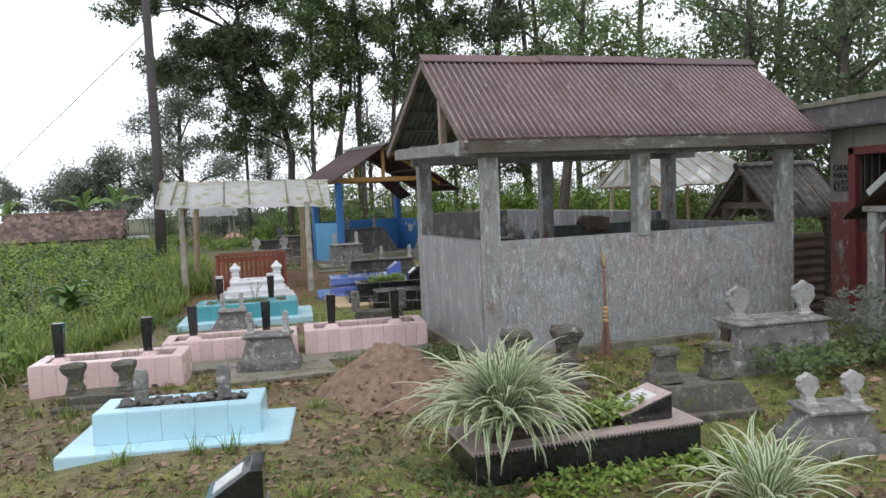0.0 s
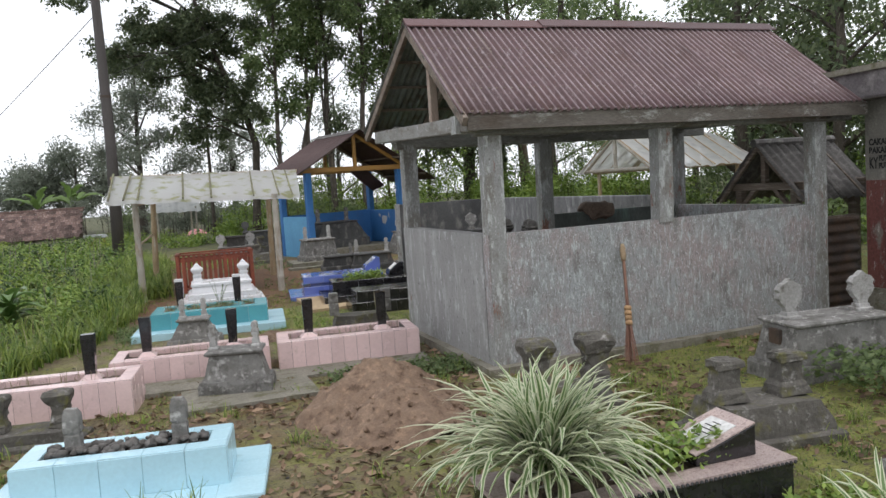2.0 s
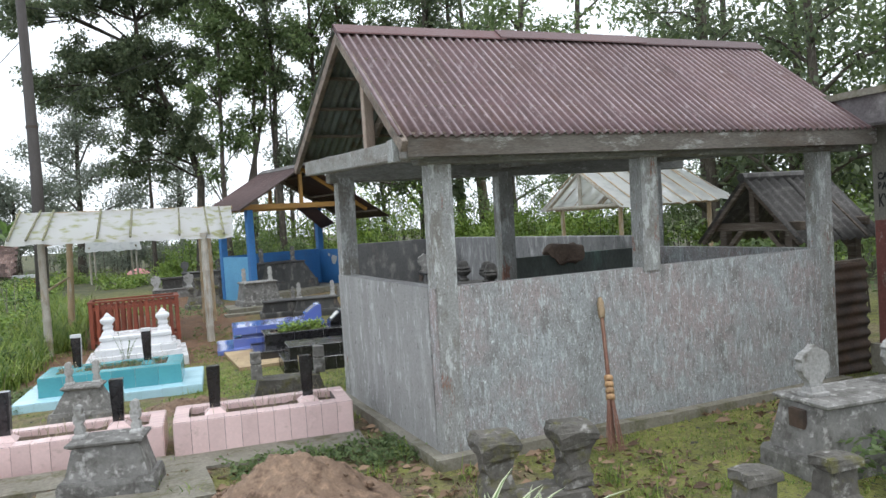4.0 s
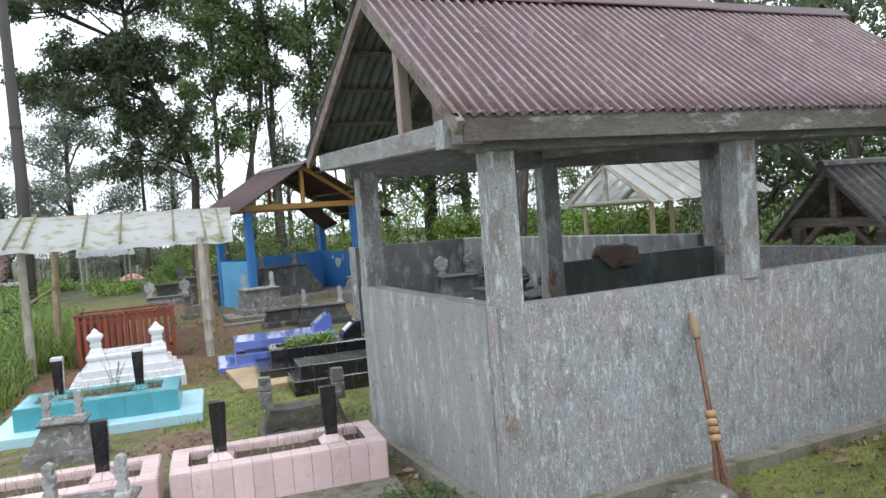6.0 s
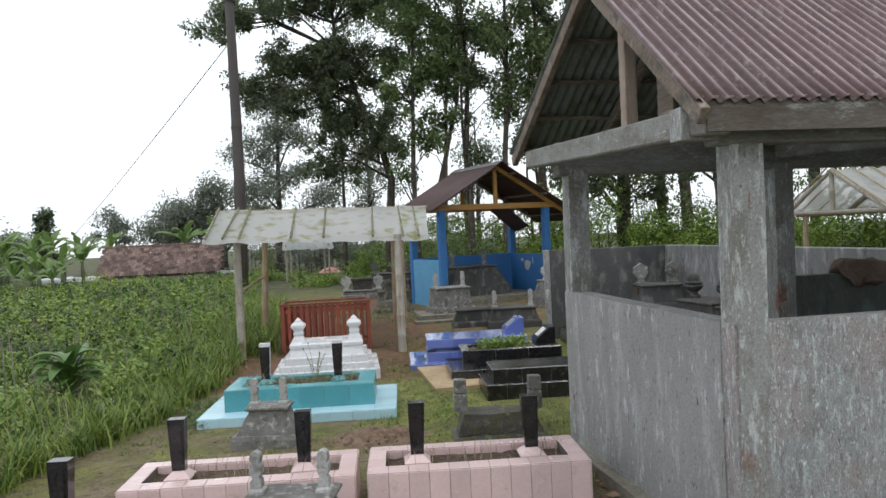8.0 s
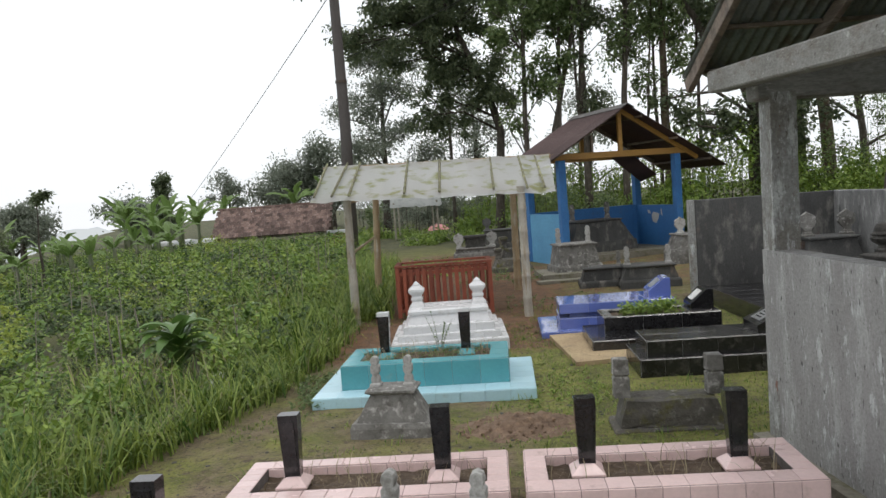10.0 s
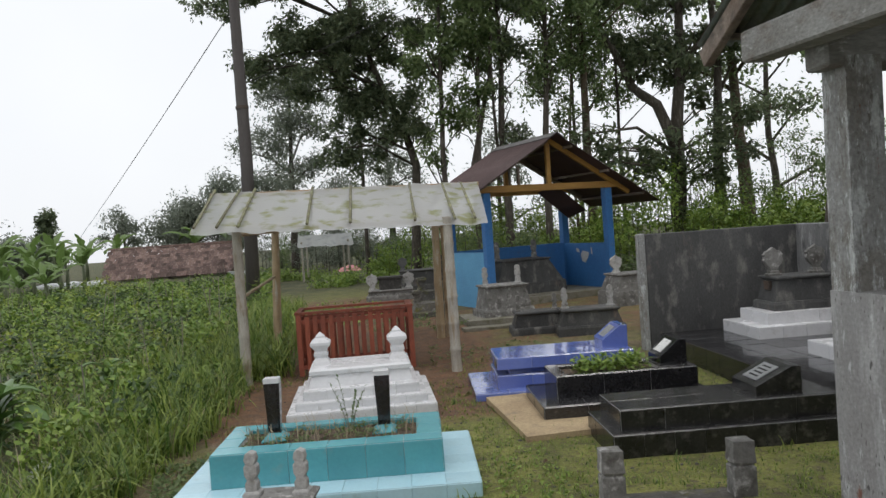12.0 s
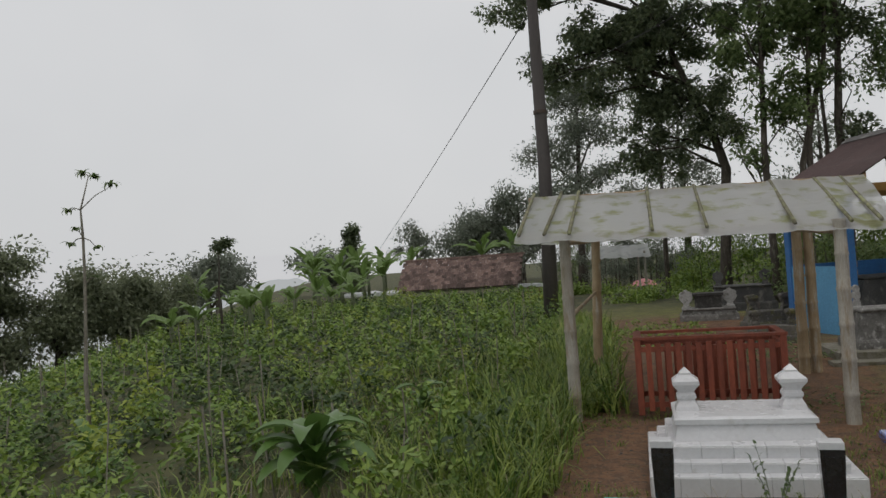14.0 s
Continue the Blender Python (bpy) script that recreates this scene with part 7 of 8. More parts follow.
tree_to(-16.8, 43.8, 4.6, 0.2, "dark columnar cypress-like tree in the mist", 0.12, 0.42, 70, 120, 0.20, LEAF_DARK, limbs=14, seed=31, clump_r=0.42)
tree_to(-15.4, 54.5, 4.4, 0.16, "small layered tree in haze", 0.45, 1.6, 30, 110, 0.2, LEAF_GREY_HAZE, limbs=7, seed=32, clump_r=0.6)
tree_to(-10.4, 50.4, 3.6, 0.25, "dark leafy tree in haze", 0.2, 3.2, 70, 150, 0.22, LEAF_GREY_HAZE, limbs=9, seed=33, clump_r=1.1)
tree_to(-7.6, 51.0, 5.2, 0.25, "spreading leafy tree in haze", 0.2, 3.4, 90, 150, 0.22, LEAF_GREY_HAZE, limbs=9, seed=34, clump_r=1.1)
tree_to(-12.95, 20.4, 2.85, 0.05, "thin bare-stemmed tree with a flat leaf tuft", 0.97, 0.38, 10, 70, 0.12, LEAF_DARK, limbs=5, seed=36, clump_r=0.19)
random.seed(37)
t = thing("sapling", pose(-8.14, 8.25, gz(-8.14, 8.25) - 0.1), "thin spindly sapling with drooping whorls of leaves", "tree")
g0 = Vector((-8.14, 8.25, gz(-8.14, 8.25) - 0.1))
bm, v, f = bmesh.new(), [], []
spine_ = [Vector(p) for p in ((-8.14, 8.25, g0.z), (-8.15, 8.25, 0.5), (-8.09, 8.25, 1.54), (-8.08, 8.25, 2.05), (-8.09, 8.25, 2.35), (-7.97, 8.25, 2.70))]
tube(bm, [p - g0 for p in spine_], [0.026, 0.022, 0.017, 0.014, 0.010, 0.005], 7)
for s0, e0, w0 in ((4, (-7.68, 8.2, 2.56), 0.16), (5, (-8.08, 8.3, 2.72), 0.15), (5, (-7.86, 8.2, 2.66), 0.12), (4, (-8.20, 8.2, 2.33), 0.13), (3, (-8.28, 8.3, 1.97), 0.13), (3, (-7.95, 8.3, 1.92), 0.12), (3, (-8.05, 8.1, 2.12), 0.10), (2, (-7.99, 8.3, 1.62), 0.07)):
    a0, e0 = spine_[s0], Vector(e0)
    tube(bm, [a0 - g0, a0.lerp(e0, 0.5) + Vector((0, 0, 0.03)) - g0, e0 - g0], [0.007, 0.005, 0.003], 5, False)
    for k in range(11):
        blade(v, f, e0 - g0, k * 0.571 + random.uniform(-0.2, 0.2), w0 * random.uniform(0.7, 1.15), 0.042, random.uniform(1.4, 2.6), 4)
part("stem", bm, STAKE, t, smooth=True)
mesh_of("foliage", v, f, LEAF_MID, t)
tree_to(-20.6, 20.1, 3.3, 0.22, "dense round-crowned tree on the lower slope", 0.2, 1.7, 100, 260, 0.15, LEAF_HILL_HAZE, limbs=10, seed=38, clump_r=0.75)
tree_to(-18.9, 21.4, 1.5, 0.16, "brownish half-dry tree on the slope", 0.2, 1.6, 50, 220, 0.12, LEAF_HILL_HAZE, limbs=9, seed=41, clump_r=0.6)
tree_to(-18.2, 23.2, 1.7, 0.18, "leafy green tree on the lower slope", 0.2, 1.7, 70, 240, 0.15, LEAF_HILL_HAZE, limbs=9, seed=39, clump_r=0.7)
tree_to(-17.6, 24.9, 1.4, 0.16, "leafy tree on the lower slope", 0.2, 1.6, 54, 150, 0.15, LEAF_HILL_HAZE, limbs=9, seed=40, clump_r=0.65)
tree_to(-22.5, 30.0, 1.5, 0.2, "leafy tree down in the valley", 0.2, 2.4, 60, 130, 0.2, LEAF_HILL_HAZE, limbs=8, seed=42, clump_r=1.0)
tree_to(-21.0, 35.5, 2.8, 0.2, "layered hillside tree in haze", 0.4, 1.6, 34, 120, 0.18, LEAF_GREY_HAZE, limbs=8, seed=43, clump_r=0.7)
tree_to(-24.0, 40.0, 2.0, 0.2, "hazy leafy hillside tree", 0.2, 2.4, 50, 120, 0.22, LEAF_GREY_HAZE, limbs=8, seed=35, clump_r=1.0)
tree_to(-19.5, 47.0, 2.2, 0.2, "hazy leafy hillside tree", 0.2, 2.2, 50, 120, 0.22, LEAF_GREY_HAZE, limbs=8, seed=44, clump_r=1.0)

# far backdrop sheets that glow in near-sky colours to imitate mist over a ridge
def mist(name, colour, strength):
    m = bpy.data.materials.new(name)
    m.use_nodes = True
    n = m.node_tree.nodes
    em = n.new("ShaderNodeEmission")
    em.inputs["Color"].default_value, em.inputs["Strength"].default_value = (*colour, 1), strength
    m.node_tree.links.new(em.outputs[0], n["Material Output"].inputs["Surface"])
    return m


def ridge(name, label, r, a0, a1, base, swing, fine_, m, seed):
    """A far glowing sheet cut to a ridge line, closing the view with painted mist."""
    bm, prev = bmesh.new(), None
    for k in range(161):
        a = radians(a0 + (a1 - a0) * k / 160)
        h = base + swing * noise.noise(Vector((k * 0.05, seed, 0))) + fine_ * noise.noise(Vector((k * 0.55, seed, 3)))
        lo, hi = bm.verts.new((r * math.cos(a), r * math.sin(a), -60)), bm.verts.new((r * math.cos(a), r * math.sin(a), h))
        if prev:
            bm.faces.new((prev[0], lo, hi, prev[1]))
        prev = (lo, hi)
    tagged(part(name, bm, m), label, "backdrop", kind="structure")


ridge("backdrop_mist_glow", "glowing sheet painted as valley mist", 150, 40, 220, 5.0, 0.5, 0.0, mist("glowing_mist", (0.95, 0.97, 1.0), 1.12), 1)
ridge("backdrop_ridge", "glowing sheet painted as a misty grey far ridge", 120, 95, 200, -0.8, 3.5, 1.2, mist("glowing_grey_distance", (0.74, 0.78, 0.80), 1.0), 2)


# ---- field of crops and weeds on the slope ----
BROAD = ((-4.7, 5.95, 0.80, 26, 61), (-4.55, 8.7, 0.5, 14, 62), (-6.3, 4.9, 0.5, 12, 63), (-6.2, 1.6, 0.6, 14, 64), (-7.6, 7.5, 0.5, 10, 65))


def open_field(x, y):
    """Not where a broad-leaved weed stands."""
    return all(math.hypot(x - bx, y - by) > h * 0.75 for bx, by, h, n_, s_ in BROAD)


random.seed(5)
lots = {"crop_plants": (LEAF_FIELD, [], []), "pepper_plants": (LEAF_BRIGHT, [], []), "dark_crop_plants": (LEAF_DEEP_SHADED, [], []), "yellow_weeds": (LEAF_YELLOW, [], [])}
for row in range(-10, 62):
    for col_ in range(34):
        y, x = row * 0.5 + random.gauss(0, 0.1), edge_x(row * 0.5) - 0.35 - col_ * 0.47 + random.gauss(0, 0.13)
        if not open_field(x, y) or random.random() < 0.07:
            continue
        q, q2 = noise.noise(Vector((x * 0.55, y * 0.55, 2))), noise.noise(Vector((x * 1.7, y * 1.7, 9)))
        pick = q + 0.7 * q2 + random.gauss(0, 0.22)
        key = "yellow_weeds" if pick > 0.62 else "pepper_plants" if pick > 0.16 else "crop_plants" if pick > -0.26 else "dark_crop_plants"
        v, f = lots[key][1:]
        near = math.hypot(x + 2.5, y - 1) < 11
        h = random.uniform(0.22, 0.58) * (1 + 0.5 * q)
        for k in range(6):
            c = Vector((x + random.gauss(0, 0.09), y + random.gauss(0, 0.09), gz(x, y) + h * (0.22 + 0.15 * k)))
            # the two lowest clouds take the dark leaf colour as painted shade
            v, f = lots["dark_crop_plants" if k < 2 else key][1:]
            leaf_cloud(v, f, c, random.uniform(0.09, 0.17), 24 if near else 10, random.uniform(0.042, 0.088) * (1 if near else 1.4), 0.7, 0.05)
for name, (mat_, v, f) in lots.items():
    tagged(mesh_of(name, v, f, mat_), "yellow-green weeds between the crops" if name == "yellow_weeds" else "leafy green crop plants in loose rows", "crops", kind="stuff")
v, f = [], []
for _ in range(1500):
    y = -5 + 30 * random.random() ** 1.2
    x = edge_x(y) - 9 * random.random() ** 1.5
    if noise.noise(Vector((x * 0.8, y * 0.8, 5))) > 0.02 and open_field(x, y):
        leaf_cloud(v, f, Vector((x, y, gz(x, y) + random.uniform(0.06, 0.2))), 0.16, 12, 0.07, 0.6, 0.1)
tagged(mesh_of("ground_weeds", v, f, LEAF_MID), "low weeds covering the soil between crops", "weeds", kind="stuff")
v, f = [], []
for _ in range(300):
    y = -4 + 30 * random.random() ** 1.15
    x = edge_x(y) - 0.5 - 12 * random.random()
    if noise.noise(Vector((x * 0.5, y * 0.5, 12))) < -0.25:
        continue
    n0, r, hh, lx, ly = len(v), random.uniform(0.003, 0.0065), random.uniform(0.5, 1.0), random.gauss(0, 0.07), random.gauss(0, 0.07)
    z = gz(x, y) - 0.05
    for k in (0, 1):
        v += [(x + a + lx * k, y + b + ly * k, z + hh * k) for a, b in ((-r, -r), (r, -r), (r, r), (-r, r))]
    f += [(n0, n0 + 1, n0 + 5, n0 + 4), (n0 + 1, n0 + 2, n0 + 6, n0 + 5), (n0 + 2, n0 + 3, n0 + 7, n0 + 6), (n0 + 3, n0, n0 + 4, n0 + 7), (n0 + 4, n0 + 5, n0 + 6, n0 + 7)]
tagged(mesh_of("plant_stakes", v, f, STAKE), "thin grey bamboo stakes among the crops", "stakes", kind="stuff")
v, f = [], []
tufts = [(y, edge_x(y) + 0.22 - 3.6 * random.random() ** 2.2, random.uniform(0.22, 0.62)) for y in (-6 + 24 * random.random() ** 1.1 for _ in range(900))]
for y, x, tall in tufts:
    if not open_field(x, y) or -3.0 < y < 1.7 and x > -4.95 + 0.3 * noise.noise(Vector((0, y, 0))):
        continue
    for _ in range(26):
        px, py = x + random.gauss(0, 0.07), y + random.gauss(0, 0.07)
        blade(v, f, Vector((px, py, gz(px, py) - 0.01)), random.uniform(0, 6.28), tall * random.uniform(0.5, 1.1), random.uniform(0.009, 0.020), random.uniform(0.5, 1.8))
for _ in range(130):
    y = 2.0 + 8.0 * random.random()
    x, tall = edge_x(y) + 0.15 - 1.5 * random.random() ** 1.4, random.uniform(0.35, 0.75)
    if not open_field(x, y):
        continue
    for _ in range(20):
        px, py = x + random.gauss(0, 0.08), y + random.gauss(0, 0.08)
        blade(v, f, Vector((px, py, gz(px, py) - 0.01)), random.uniform(0, 6.28), tall * random.uniform(0.6, 1.1), random.uniform(0.010, 0.022), random.uniform(0.4, 1.5))
for _ in range(170):
    y = 8.8 + 8.0 * random.random() ** 1.3
    x = -3.55 + 0.95 * random.random() ** 1.3
    for _ in range(22):
        px, py = x + random.gauss(0, 0.08), y + random.gauss(0, 0.08)
        blade(v, f, Vector((px, py, gz(px, py) - 0.01)), random.uniform(0, 6.28), random.uniform(0.2, 0.6), random.uniform(0.010, 0.024), random.uniform(0.5, 1.9))
tagged(mesh_of("long_grass", v, f, GRASS), "long bright grass along the edge of the slope", "grass", kind="stuff")
v, f = [], []
for _ in range(1700):
    y = -5 + 20 * random.random()
    x = edge_x(y) + 0.2 - 3 * random.random() ** 1.4
    blade(v, f, Vector((x, y, gz(x, y))), random.uniform(0, 6.28), random.uniform(0.25, 0.6), 0.009, random.uniform(0.5, 2.2))
tagged(mesh_of("dry_stalks", v, f, DRY), "dry straw-coloured stalks along the slope edge", "stalks", kind="stuff")


def broad_plant(x, y, h, n, seed, label="broad-leaved dark green weed"):
    random.seed(seed)
    t = thing("broad_leaved_plant", pose(x, y, gz(x, y) - 0.02), label, "plant", "broad-leaved weeds")
    for k in range(n):
        az, L = k * 2.399, h * random.uniform(0.55, 0.85)
        d, s = Vector((math.cos(az), math.sin(az), 0)), Vector((-math.sin(az), math.cos(az), 0))
        v, f = [], []
        p, ang = Vector((0, 0, h * 0.15 + h * 0.5 * k / n)), random.uniform(0.9, 1.5)
        for i in range(8):
            w = 0.006 + L * 0.14 * math.sin(math.pi * min(1, i / 7.0)) ** 0.8
            v += [tuple(p - s * w + Vector((0, 0, w * 0.4))), tuple(p), tuple(p + s * w + Vector((0, 0, w * 0.4)))]
            p = p + (d * math.cos(ang) + Vector((0, 0, 1)) * math.sin(ang)) * L / 7
            ang -= 0.28
        for i in range(7):
            a = 3 * i
            f += [(a, a + 1, a + 4, a + 3), (a + 1, a + 2, a + 5, a + 4)]
        o = mesh_of("leaf", v, f, LEAF_GLOSS, t)
        o.data.shade_smooth()
    bm = bmesh.new()
    tube(bm, [(0, 0, -0.05), (0, 0, h * 0.7)], [0.025, 0.015], 6)
    part("stalk", bm, LEAF_GLOSS, t)


for bx, by, h, n_, s_ in BROAD:
    broad_plant(bx, by, h, n_, s_)
for x, y, s, m_, hue in ((-4.2, 5.6, 0.09, PLASTIC_BAG, "white"), (-3.32, 6.5, 0.075, PURPLE, "faded purple")):
    t = thing("plastic_bag", pose(x, y, gz(x, y) + s * 0.6), "crumpled %s plastic bag lying in the grass" % hue, "plastic bag", "litter in the grass")
    bm = bmesh.new()
    bmesh.ops.create_icosphere(bm, subdivisions=3, radius=s)
    for q in bm.verts:
        q.co += noise.noise_vector(q.co * 22) * s * 0.6
    part("film", bm, m_, t, smooth=True)


# ---- variegated spider plants ----
def spider_plant(x, y, z, n, length, seed, label):
    random.seed(seed)
    t = thing("spider_plant", pose(x, y, z), label, "potted plant", "variegated spider plants")
    for k in range(n):
        az, up, turn_ = random.uniform(0, 6.283), random.uniform(0.35, 1.55), random.gauss(0, 0.09)
        L = length * random.uniform(0.6, 1.1) * (1 - 0.22 * smooth(up, 0.8, 1.5))
        d, s = Vector((math.cos(az), math.sin(az), 0)), Vector((-math.sin(az), math.cos(az), 0))
        p = d * random.uniform(0, 0.10) + Vector((0, 0, random.uniform(0, 0.1)))
        v, f, idx = [], [], []
        seg, ang, wmax = 9, up, random.uniform(0.012, 0.018)
        bend = random.uniform(0.5, 1.7) * (1.15 - 0.25 * up)
        for i in range(seg + 1):
            q = i / seg
            w = wmax * (0.7 + 0.6 * q) * max(0.04, 1 - q ** 3)
            up_ = Vector((0, 0, 1)) * w * 0.35
            v += [tuple(p - s * w + up_), tuple(p - s * w * 0.5), tuple(p + s * w * 0.5), tuple(p + s * w + up_)]
            p = p + (d * math.cos(ang) + Vector((0, 0, 1)) * math.sin(ang)) * L / seg
            ang -= bend * (0.4 + 1.2 * q) / seg * 1.5
            d = Matrix.Rotation(turn_, 3, "Z") @ d
            s = Vector((-d.y, d.x, 0))
        for i in range(seg):
            a = 4 * i
            for c in range(3):
                f.append((a + c, a + c + 1, a + c + 5, a + c + 4)), idx.append(1 if c == 1 else 0)
        mesh_of("leaf", v, f, CREAM, t, (STRAP,), idx)
    return t


spider_plant(-1.02, -2.84, 0.18, 420, 0.68, 71, "large variegated spider plant spilling over a black grave")
spider_plant(-0.02, -3.98, -0.10, 90, 0.62, 72, "variegated spider plant growing in the earth")


# ---- herbs, weeds, litter near the graves ----
def herb(x, y, z, w, d, n, size, label, leaf_m=LEAF_BRIGHT, seed=1, rise=0.07, name="herb"):
    random.seed(seed)
    t = thing(name, pose(x, y, z), label, "small plants", kind="stuff")
    v, f = [], []
    for _ in range(n):
        leaf_cloud(v, f, Vector((random.uniform(-w, w) / 2, random.uniform(-d, d) / 2, random.uniform(0.0, rise))), 0.035, 5, size, 0.6, -0.2)
    mesh_of("leaves", v, f, leaf_m, t)


herb(0.40, 6.02, 0.18, 0.62, 0.30, 170, 0.05, "bright green herb planted on the black grave", LEAF_BRIGHT, 81, 0.10)
herb(-0.28, -2.86, 0.14, 0.5, 0.26, 150, 0.05, "bright green weeds in the black planter", LEAF_BRIGHT, 82, 0.12)
herb(-0.55, 0.62, -0.10, 0.9, 0.5, 260, 0.045, "patch of low green weeds by the wall", LEAF_MID, 83, 0.09)
herb(-1.15, 0.65, -0.10, 0.5, 0.4, 90, 0.045, "low green weeds by the pink grave", LEAF_MID, 84, 0.10)
herb(2.6, -1.95, 0.02, 1.6, 0.7, 330, 0.06, "patch of green weeds beside the tomb", LEAF_MID, 85, 0.16)
herb(3.2, -1.7, 0.05, 0.7, 0.6, 160, 0.06, "taller weeds beside the tomb", LEAF_GREY_HAZE, 86, 0.55)
herb(-0.25, -3.30, -0.09, 1.6, 0.3, 300, 0.045, "clover-like weeds along the black grave", LEAF_BRIGHT, 87, 0.06)
random.seed(88)
t = thing("weed_sprig", pose(-1.95, 4.95, 0.12), "thin leafy weed growing from the grave bed", "weed")
bm, v, f = bmesh.new(), [], []
for az in (0.2, 2.1, 3.6, 5.2):
    tip = Vector((0.13 * math.cos(az), 0.10 * math.sin(az), random.uniform(0.24, 0.42)))
    tube(bm, [(0, 0, 0), tip * 0.5 + Vector((0, 0, 0.05)), tip], [0.004, 0.003, 0.0015], 4, False)
    for k in range(9):
        blade(v, f, tip * (0.25 + 0.083 * k) + Vector((0, 0, 0.02)), random.uniform(0, 6.28), random.uniform(0.03, 0.055), 0.018, random.uniform(0.8, 1.8))
part("stem", bm, LEAF_GREY_HAZE, t)
mesh_of("leaves", v, f, LEAF_MID, t)
herb(-1.3, -3.0, -0.09, 0.5, 0.6, 90, 0.045, "low weeds beside the black grave", LEAF_MID, 89, 0.05)
herb(-0.9, -1.9, -0.1, 1.0, 0.5, 80, 0.04, "clover patches on mossy earth", LEAF_BRIGHT, 91, 0.03)
herb(0.2, -2.0, -0.09, 0.9, 0.5, 80, 0.035, "clover patches by the mossy tomb", LEAF_MID, 92, 0.03)
herb(-1.9, -3.3, -0.1, 1.2, 0.8, 150, 0.035, "clover and moss before the black grave", LEAF_BRIGHT, 93, 0.03)
herb(-0.2, 0.35, -0.1, 0.5, 0.3, 110, 0.045, "green weeds at the foot of the wall", LEAF_MID, 94, 0.07)
herb(-2.05, 4.82, 0.01, 1.0, 0.26, 90, 0.035, "green weeds in the turquoise grave bed", LEAF_MID, 95, 0.06)
herb(-3.15, 4.9, -0.15, 0.3, 1.2, 130, 0.045, "weeds along the turquoise grave", LEAF_MID, 96, 0.08)
herb(-2.0, 5.75, -0.15, 1.6, 0.25, 90, 0.04, "weeds between the white and turquoise graves", LEAF_MID, 97, 0.05)
herb(-2.1, 4.88, 0.13, 1.1, 0.36, 120, 0.03, "low green weeds among dry stems in the grave bed", LEAF_MID, 111, 0.05)
herb(0.0, 9.3, -0.14, 1.6, 1.2, 170, 0.04, "weeds on the trodden earth between tombs", LEAF_MID, 112, 0.06)
herb(-0.6, 12.4, -0.06, 1.6, 2.4, 240, 0.05, "rank weeds among the far tombs", LEAF_MID, 113, 0.12)
herb(-1.9, 14.5, -0.04, 2.0, 3.5, 320, 0.06, "rank weeds among the far tombs", LEAF_BRIGHT, 114, 0.16)
herb(-2.4, 2.6, -0.14, 1.3, 0.4, 130, 0.04, "weeds behind the pink graves", LEAF_BRIGHT, 98, 0.05)
herb(-0.9, 4.3, -0.14, 0.7, 1.4, 120, 0.03, "clover in the grass between graves", LEAF_BRIGHT, 99, 0.02)
herb(-2.0, -2.3, -0.1, 0.9, 0.5, 70, 0.045, "scattered low weeds on bare earth", LEAF_MID, 90, 0.04)

random.seed(8)


def clear(x, y):
    """Open earth: not inside the pavilion, a platform or the nearest graves."""
    if -0.1 < x < LX + 0.05 and -0.1 < y < LY:
        return False
    for cx, cy, a, b in ((-2.94, -1.22, 0.85, 0.48), (-3.63, 0.99, 0.75, 0.33), (-2.45, 1.85, 0.78, 0.34), (-0.95, 1.55, 0.75, 0.33), (-2.07, 4.84, 1.02, 0.68), (-1.77, 6.92, 0.7, 0.7), (-0.53, -2.84, 0.8, 0.3),
                         (0.42, 6.0, 0.8, 0.5), (0.72, 4.78, 0.9, 0.4), (0.22, 7.1, 0.9, 0.65)):
        if abs(x - cx) < a and abs(y - cy) < b:
            return False
    return True


v, f = [], []
for _ in range(22000):
    x, y = random.uniform(-4.9, 4.4), random.uniform(-6.5, 9.0)
    dens = turf_at(x, y) + 0.5 * noise.noise(Vector((x * 1.6, y * 1.6, 2)))
    if dens < 0.47 or not clear(x, y):
        continue
    z = gz(x, y)
    for _ in range(5):
        blade(v, f, Vector((x + random.gauss(0, 0.03), y + random.gauss(0, 0.03), z - 0.004)), random.uniform(0, 6.28), random.uniform(0.015, 0.05), 0.005, random.uniform(0.5, 2.0), 2)
tagged(mesh_of("short_grass", v, f, GRASS), "short sparse grass on the cemetery earth", "grass", kind="stuff")
v, f = [], []
for _ in range(90):
    cx, cy = random.uniform(-4.6, 1.5), random.uniform(-4.5, 0.8)
    if not clear(cx, cy):
        continue
    for _ in range(22):
        blade(v, f, Vector((cx + random.gauss(0, 0.04), cy + random.gauss(0, 0.04), gz(cx, cy) - 0.01)), random.uniform(0, 6.28), random.uniform(0.06, 0.17), 0.006, random.uniform(0.3, 1.5))
for _ in range(260):
    cx, cy = random.uniform(-3.3, 1.6), random.uniform(1.6, 9.0)
    if not clear(cx, cy):
        continue
    for _ in range(14):
        blade(v, f, Vector((cx + random.gauss(0, 0.05), cy + random.gauss(0, 0.05), gz(cx, cy) - 0.01)), random.uniform(0, 6.28), random.uniform(0.03, 0.11), 0.006, random.uniform(0.4, 1.7))
for cx, cy in ((-3.35, -1.72), (-2.85, -1.78), (-2.65, -1.8), (-3.9, -0.2), (-4.2, 0.1)):
    for _ in range(26):
        blade(v, f, Vector((cx + random.gauss(0, 0.035), cy + random.gauss(0, 0.03), gz(cx, cy) - 0.01)), random.uniform(0, 6.28), random.uniform(0.08, 0.22), 0.007, random.uniform(0.2, 1.2))
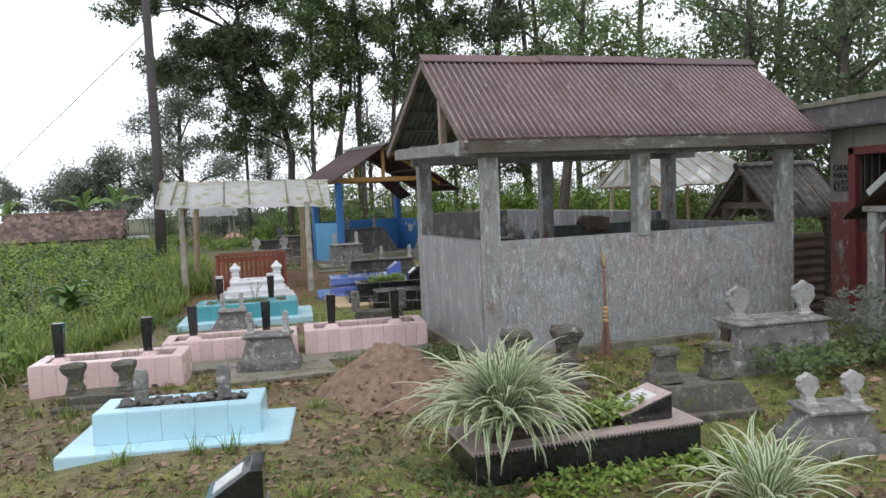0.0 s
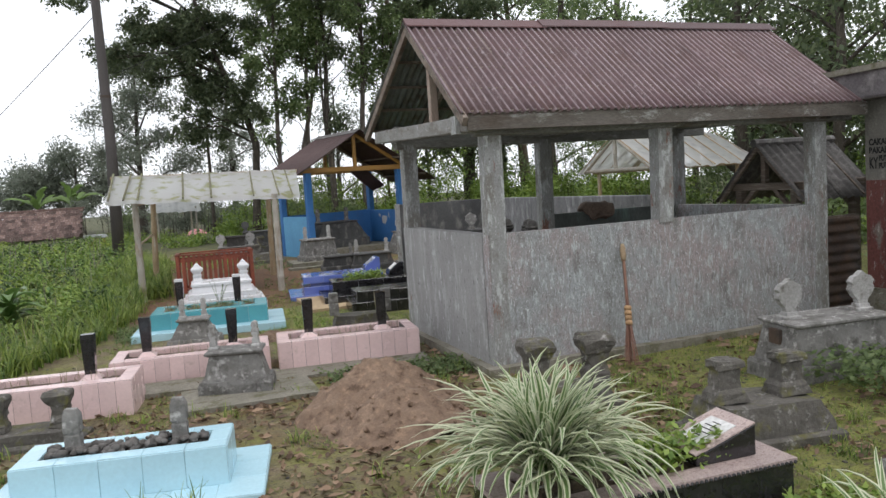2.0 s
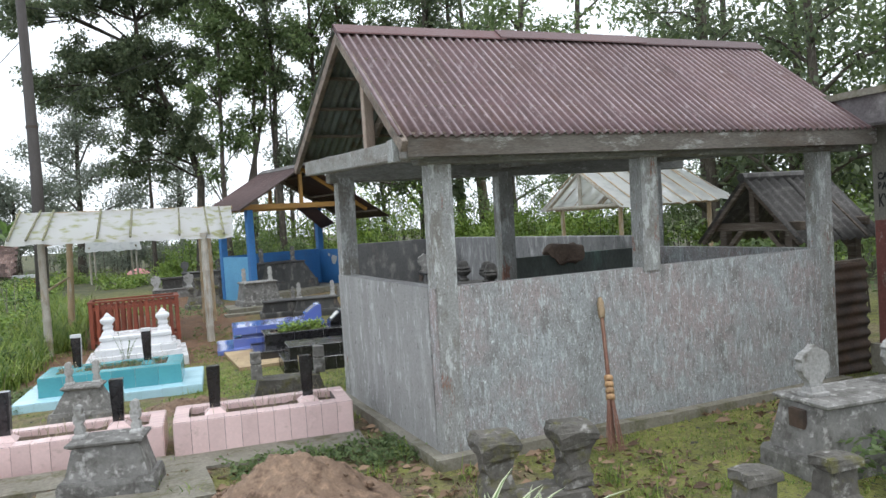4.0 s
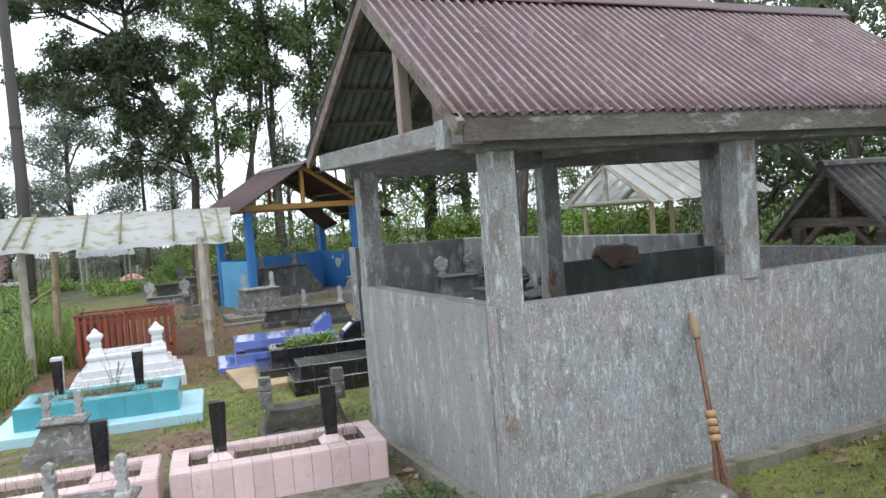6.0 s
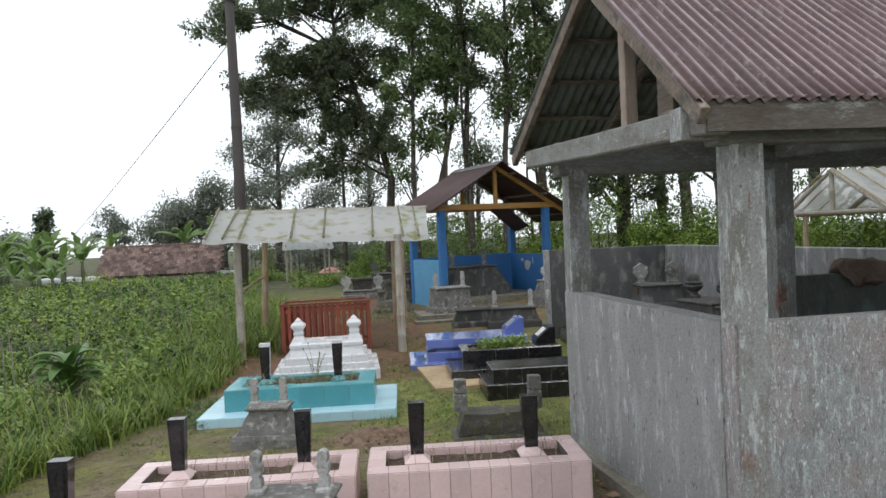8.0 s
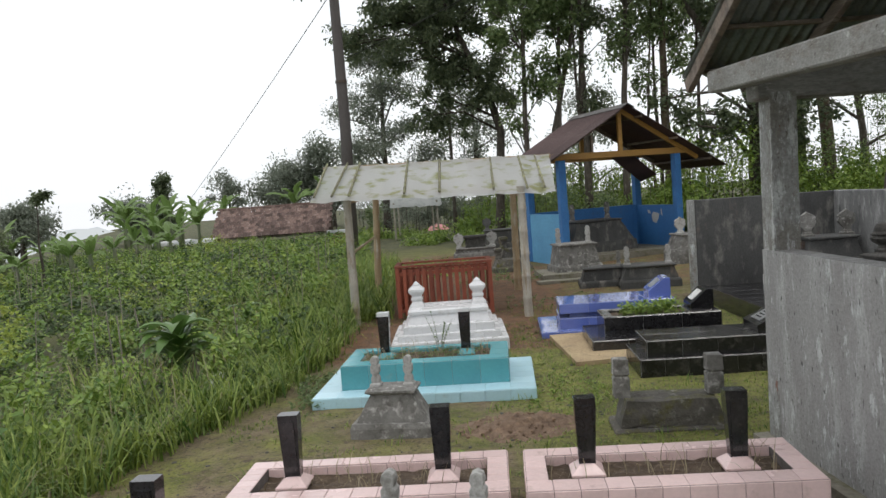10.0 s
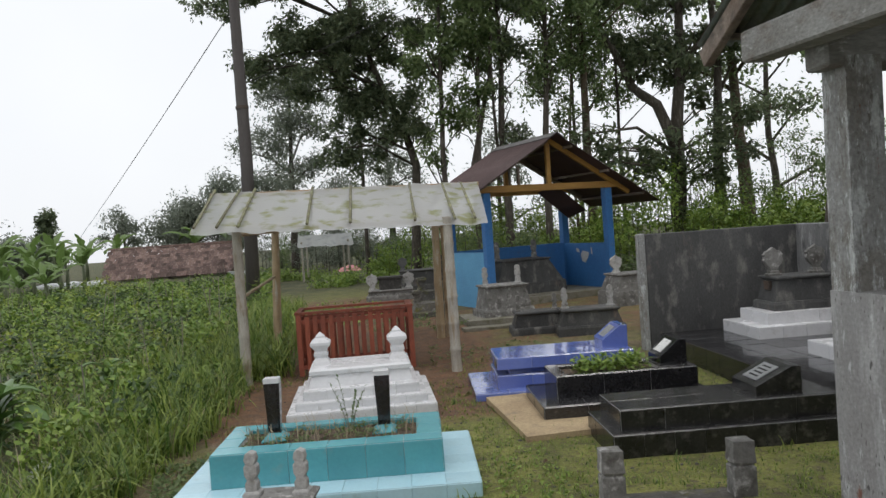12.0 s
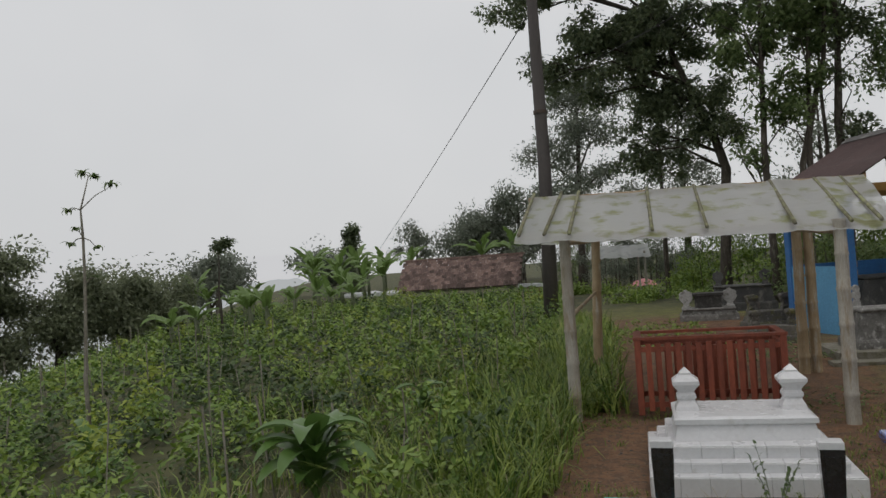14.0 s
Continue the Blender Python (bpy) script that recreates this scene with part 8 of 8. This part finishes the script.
tagged(mesh_of("grass_tufts", v, f, GRASS), "scattered tufts of green grass", "grass", kind="stuff")
v, f = [], []
for _ in range(42000):
    x, y = random.uniform(-4.9, 4.0), random.uniform(-6.0, 8.5)
    if not clear(x, y) or noise.noise(Vector((x * 0.9, y * 0.9, 6))) + 0.5 * (x < -2.2 and y < 0.6) + 0.5 * (0.9 < x < 2.6 and y < -2.0) + 0.45 * random.random() + 0.35 * (-2.3 < x < 0.6 and -2.2 < y < 0.3) - 0.85 * (y > 1.8) < 0.12:
        continue
    az, L, n0, z = random.uniform(0, 6.28), 0.012 + 0.05 * random.random() ** 2.2, len(v), gz(x, y) + 0.008
    d, s = Vector((math.cos(az), math.sin(az), 0)) * L, Vector((-math.sin(az), math.cos(az), 0)) * L * 0.3
    p, u = Vector((x, y, z)), Vector((0, 0, random.uniform(0.0, 0.035)))
    v.extend((tuple(p - d), tuple(p + s + u), tuple(p + d + u * 0.5), tuple(p - s)))
    f.append((n0, n0 + 1, n0 + 2, n0 + 3))
tagged(mesh_of("leaf_litter", v, f, LITTER), "fallen brown leaves scattered on the earth", "leaf litter", kind="stuff")

v, f = [], []
cube = ((-1, -1, -1), (1, -1, -1), (1, 1, -1), (-1, 1, -1), (-0.7, -0.7, 0.8), (0.7, -0.6, 1), (0.6, 0.7, 0.9), (-0.7, 0.6, 0.7))
for _ in range(1500):
    x, y = random.uniform(-4.8, 3.8), random.uniform(-6.0, 8.0)
    if not clear(x, y):
        continue
    r, a, n0 = random.uniform(0.004, 0.016), random.uniform(0, 6.28), len(v)
    for cx, cy, cz in cube:
        v.append((x + r * (cx * math.cos(a) - cy * math.sin(a)) * random.uniform(0.8, 1.2), y + r * (cx * math.sin(a) + cy * math.cos(a)), gz(x, y) + r * 0.6 * cz))
    f += [tuple(n0 + q for q in face) for face in ((4, 5, 6, 7), (0, 1, 5, 4), (1, 2, 6, 5), (2, 3, 7, 6), (3, 0, 4, 7))]
tagged(mesh_of("gravel", v, f, PEBBLE), "small stones and crumbs on the earth", "gravel", kind="stuff")
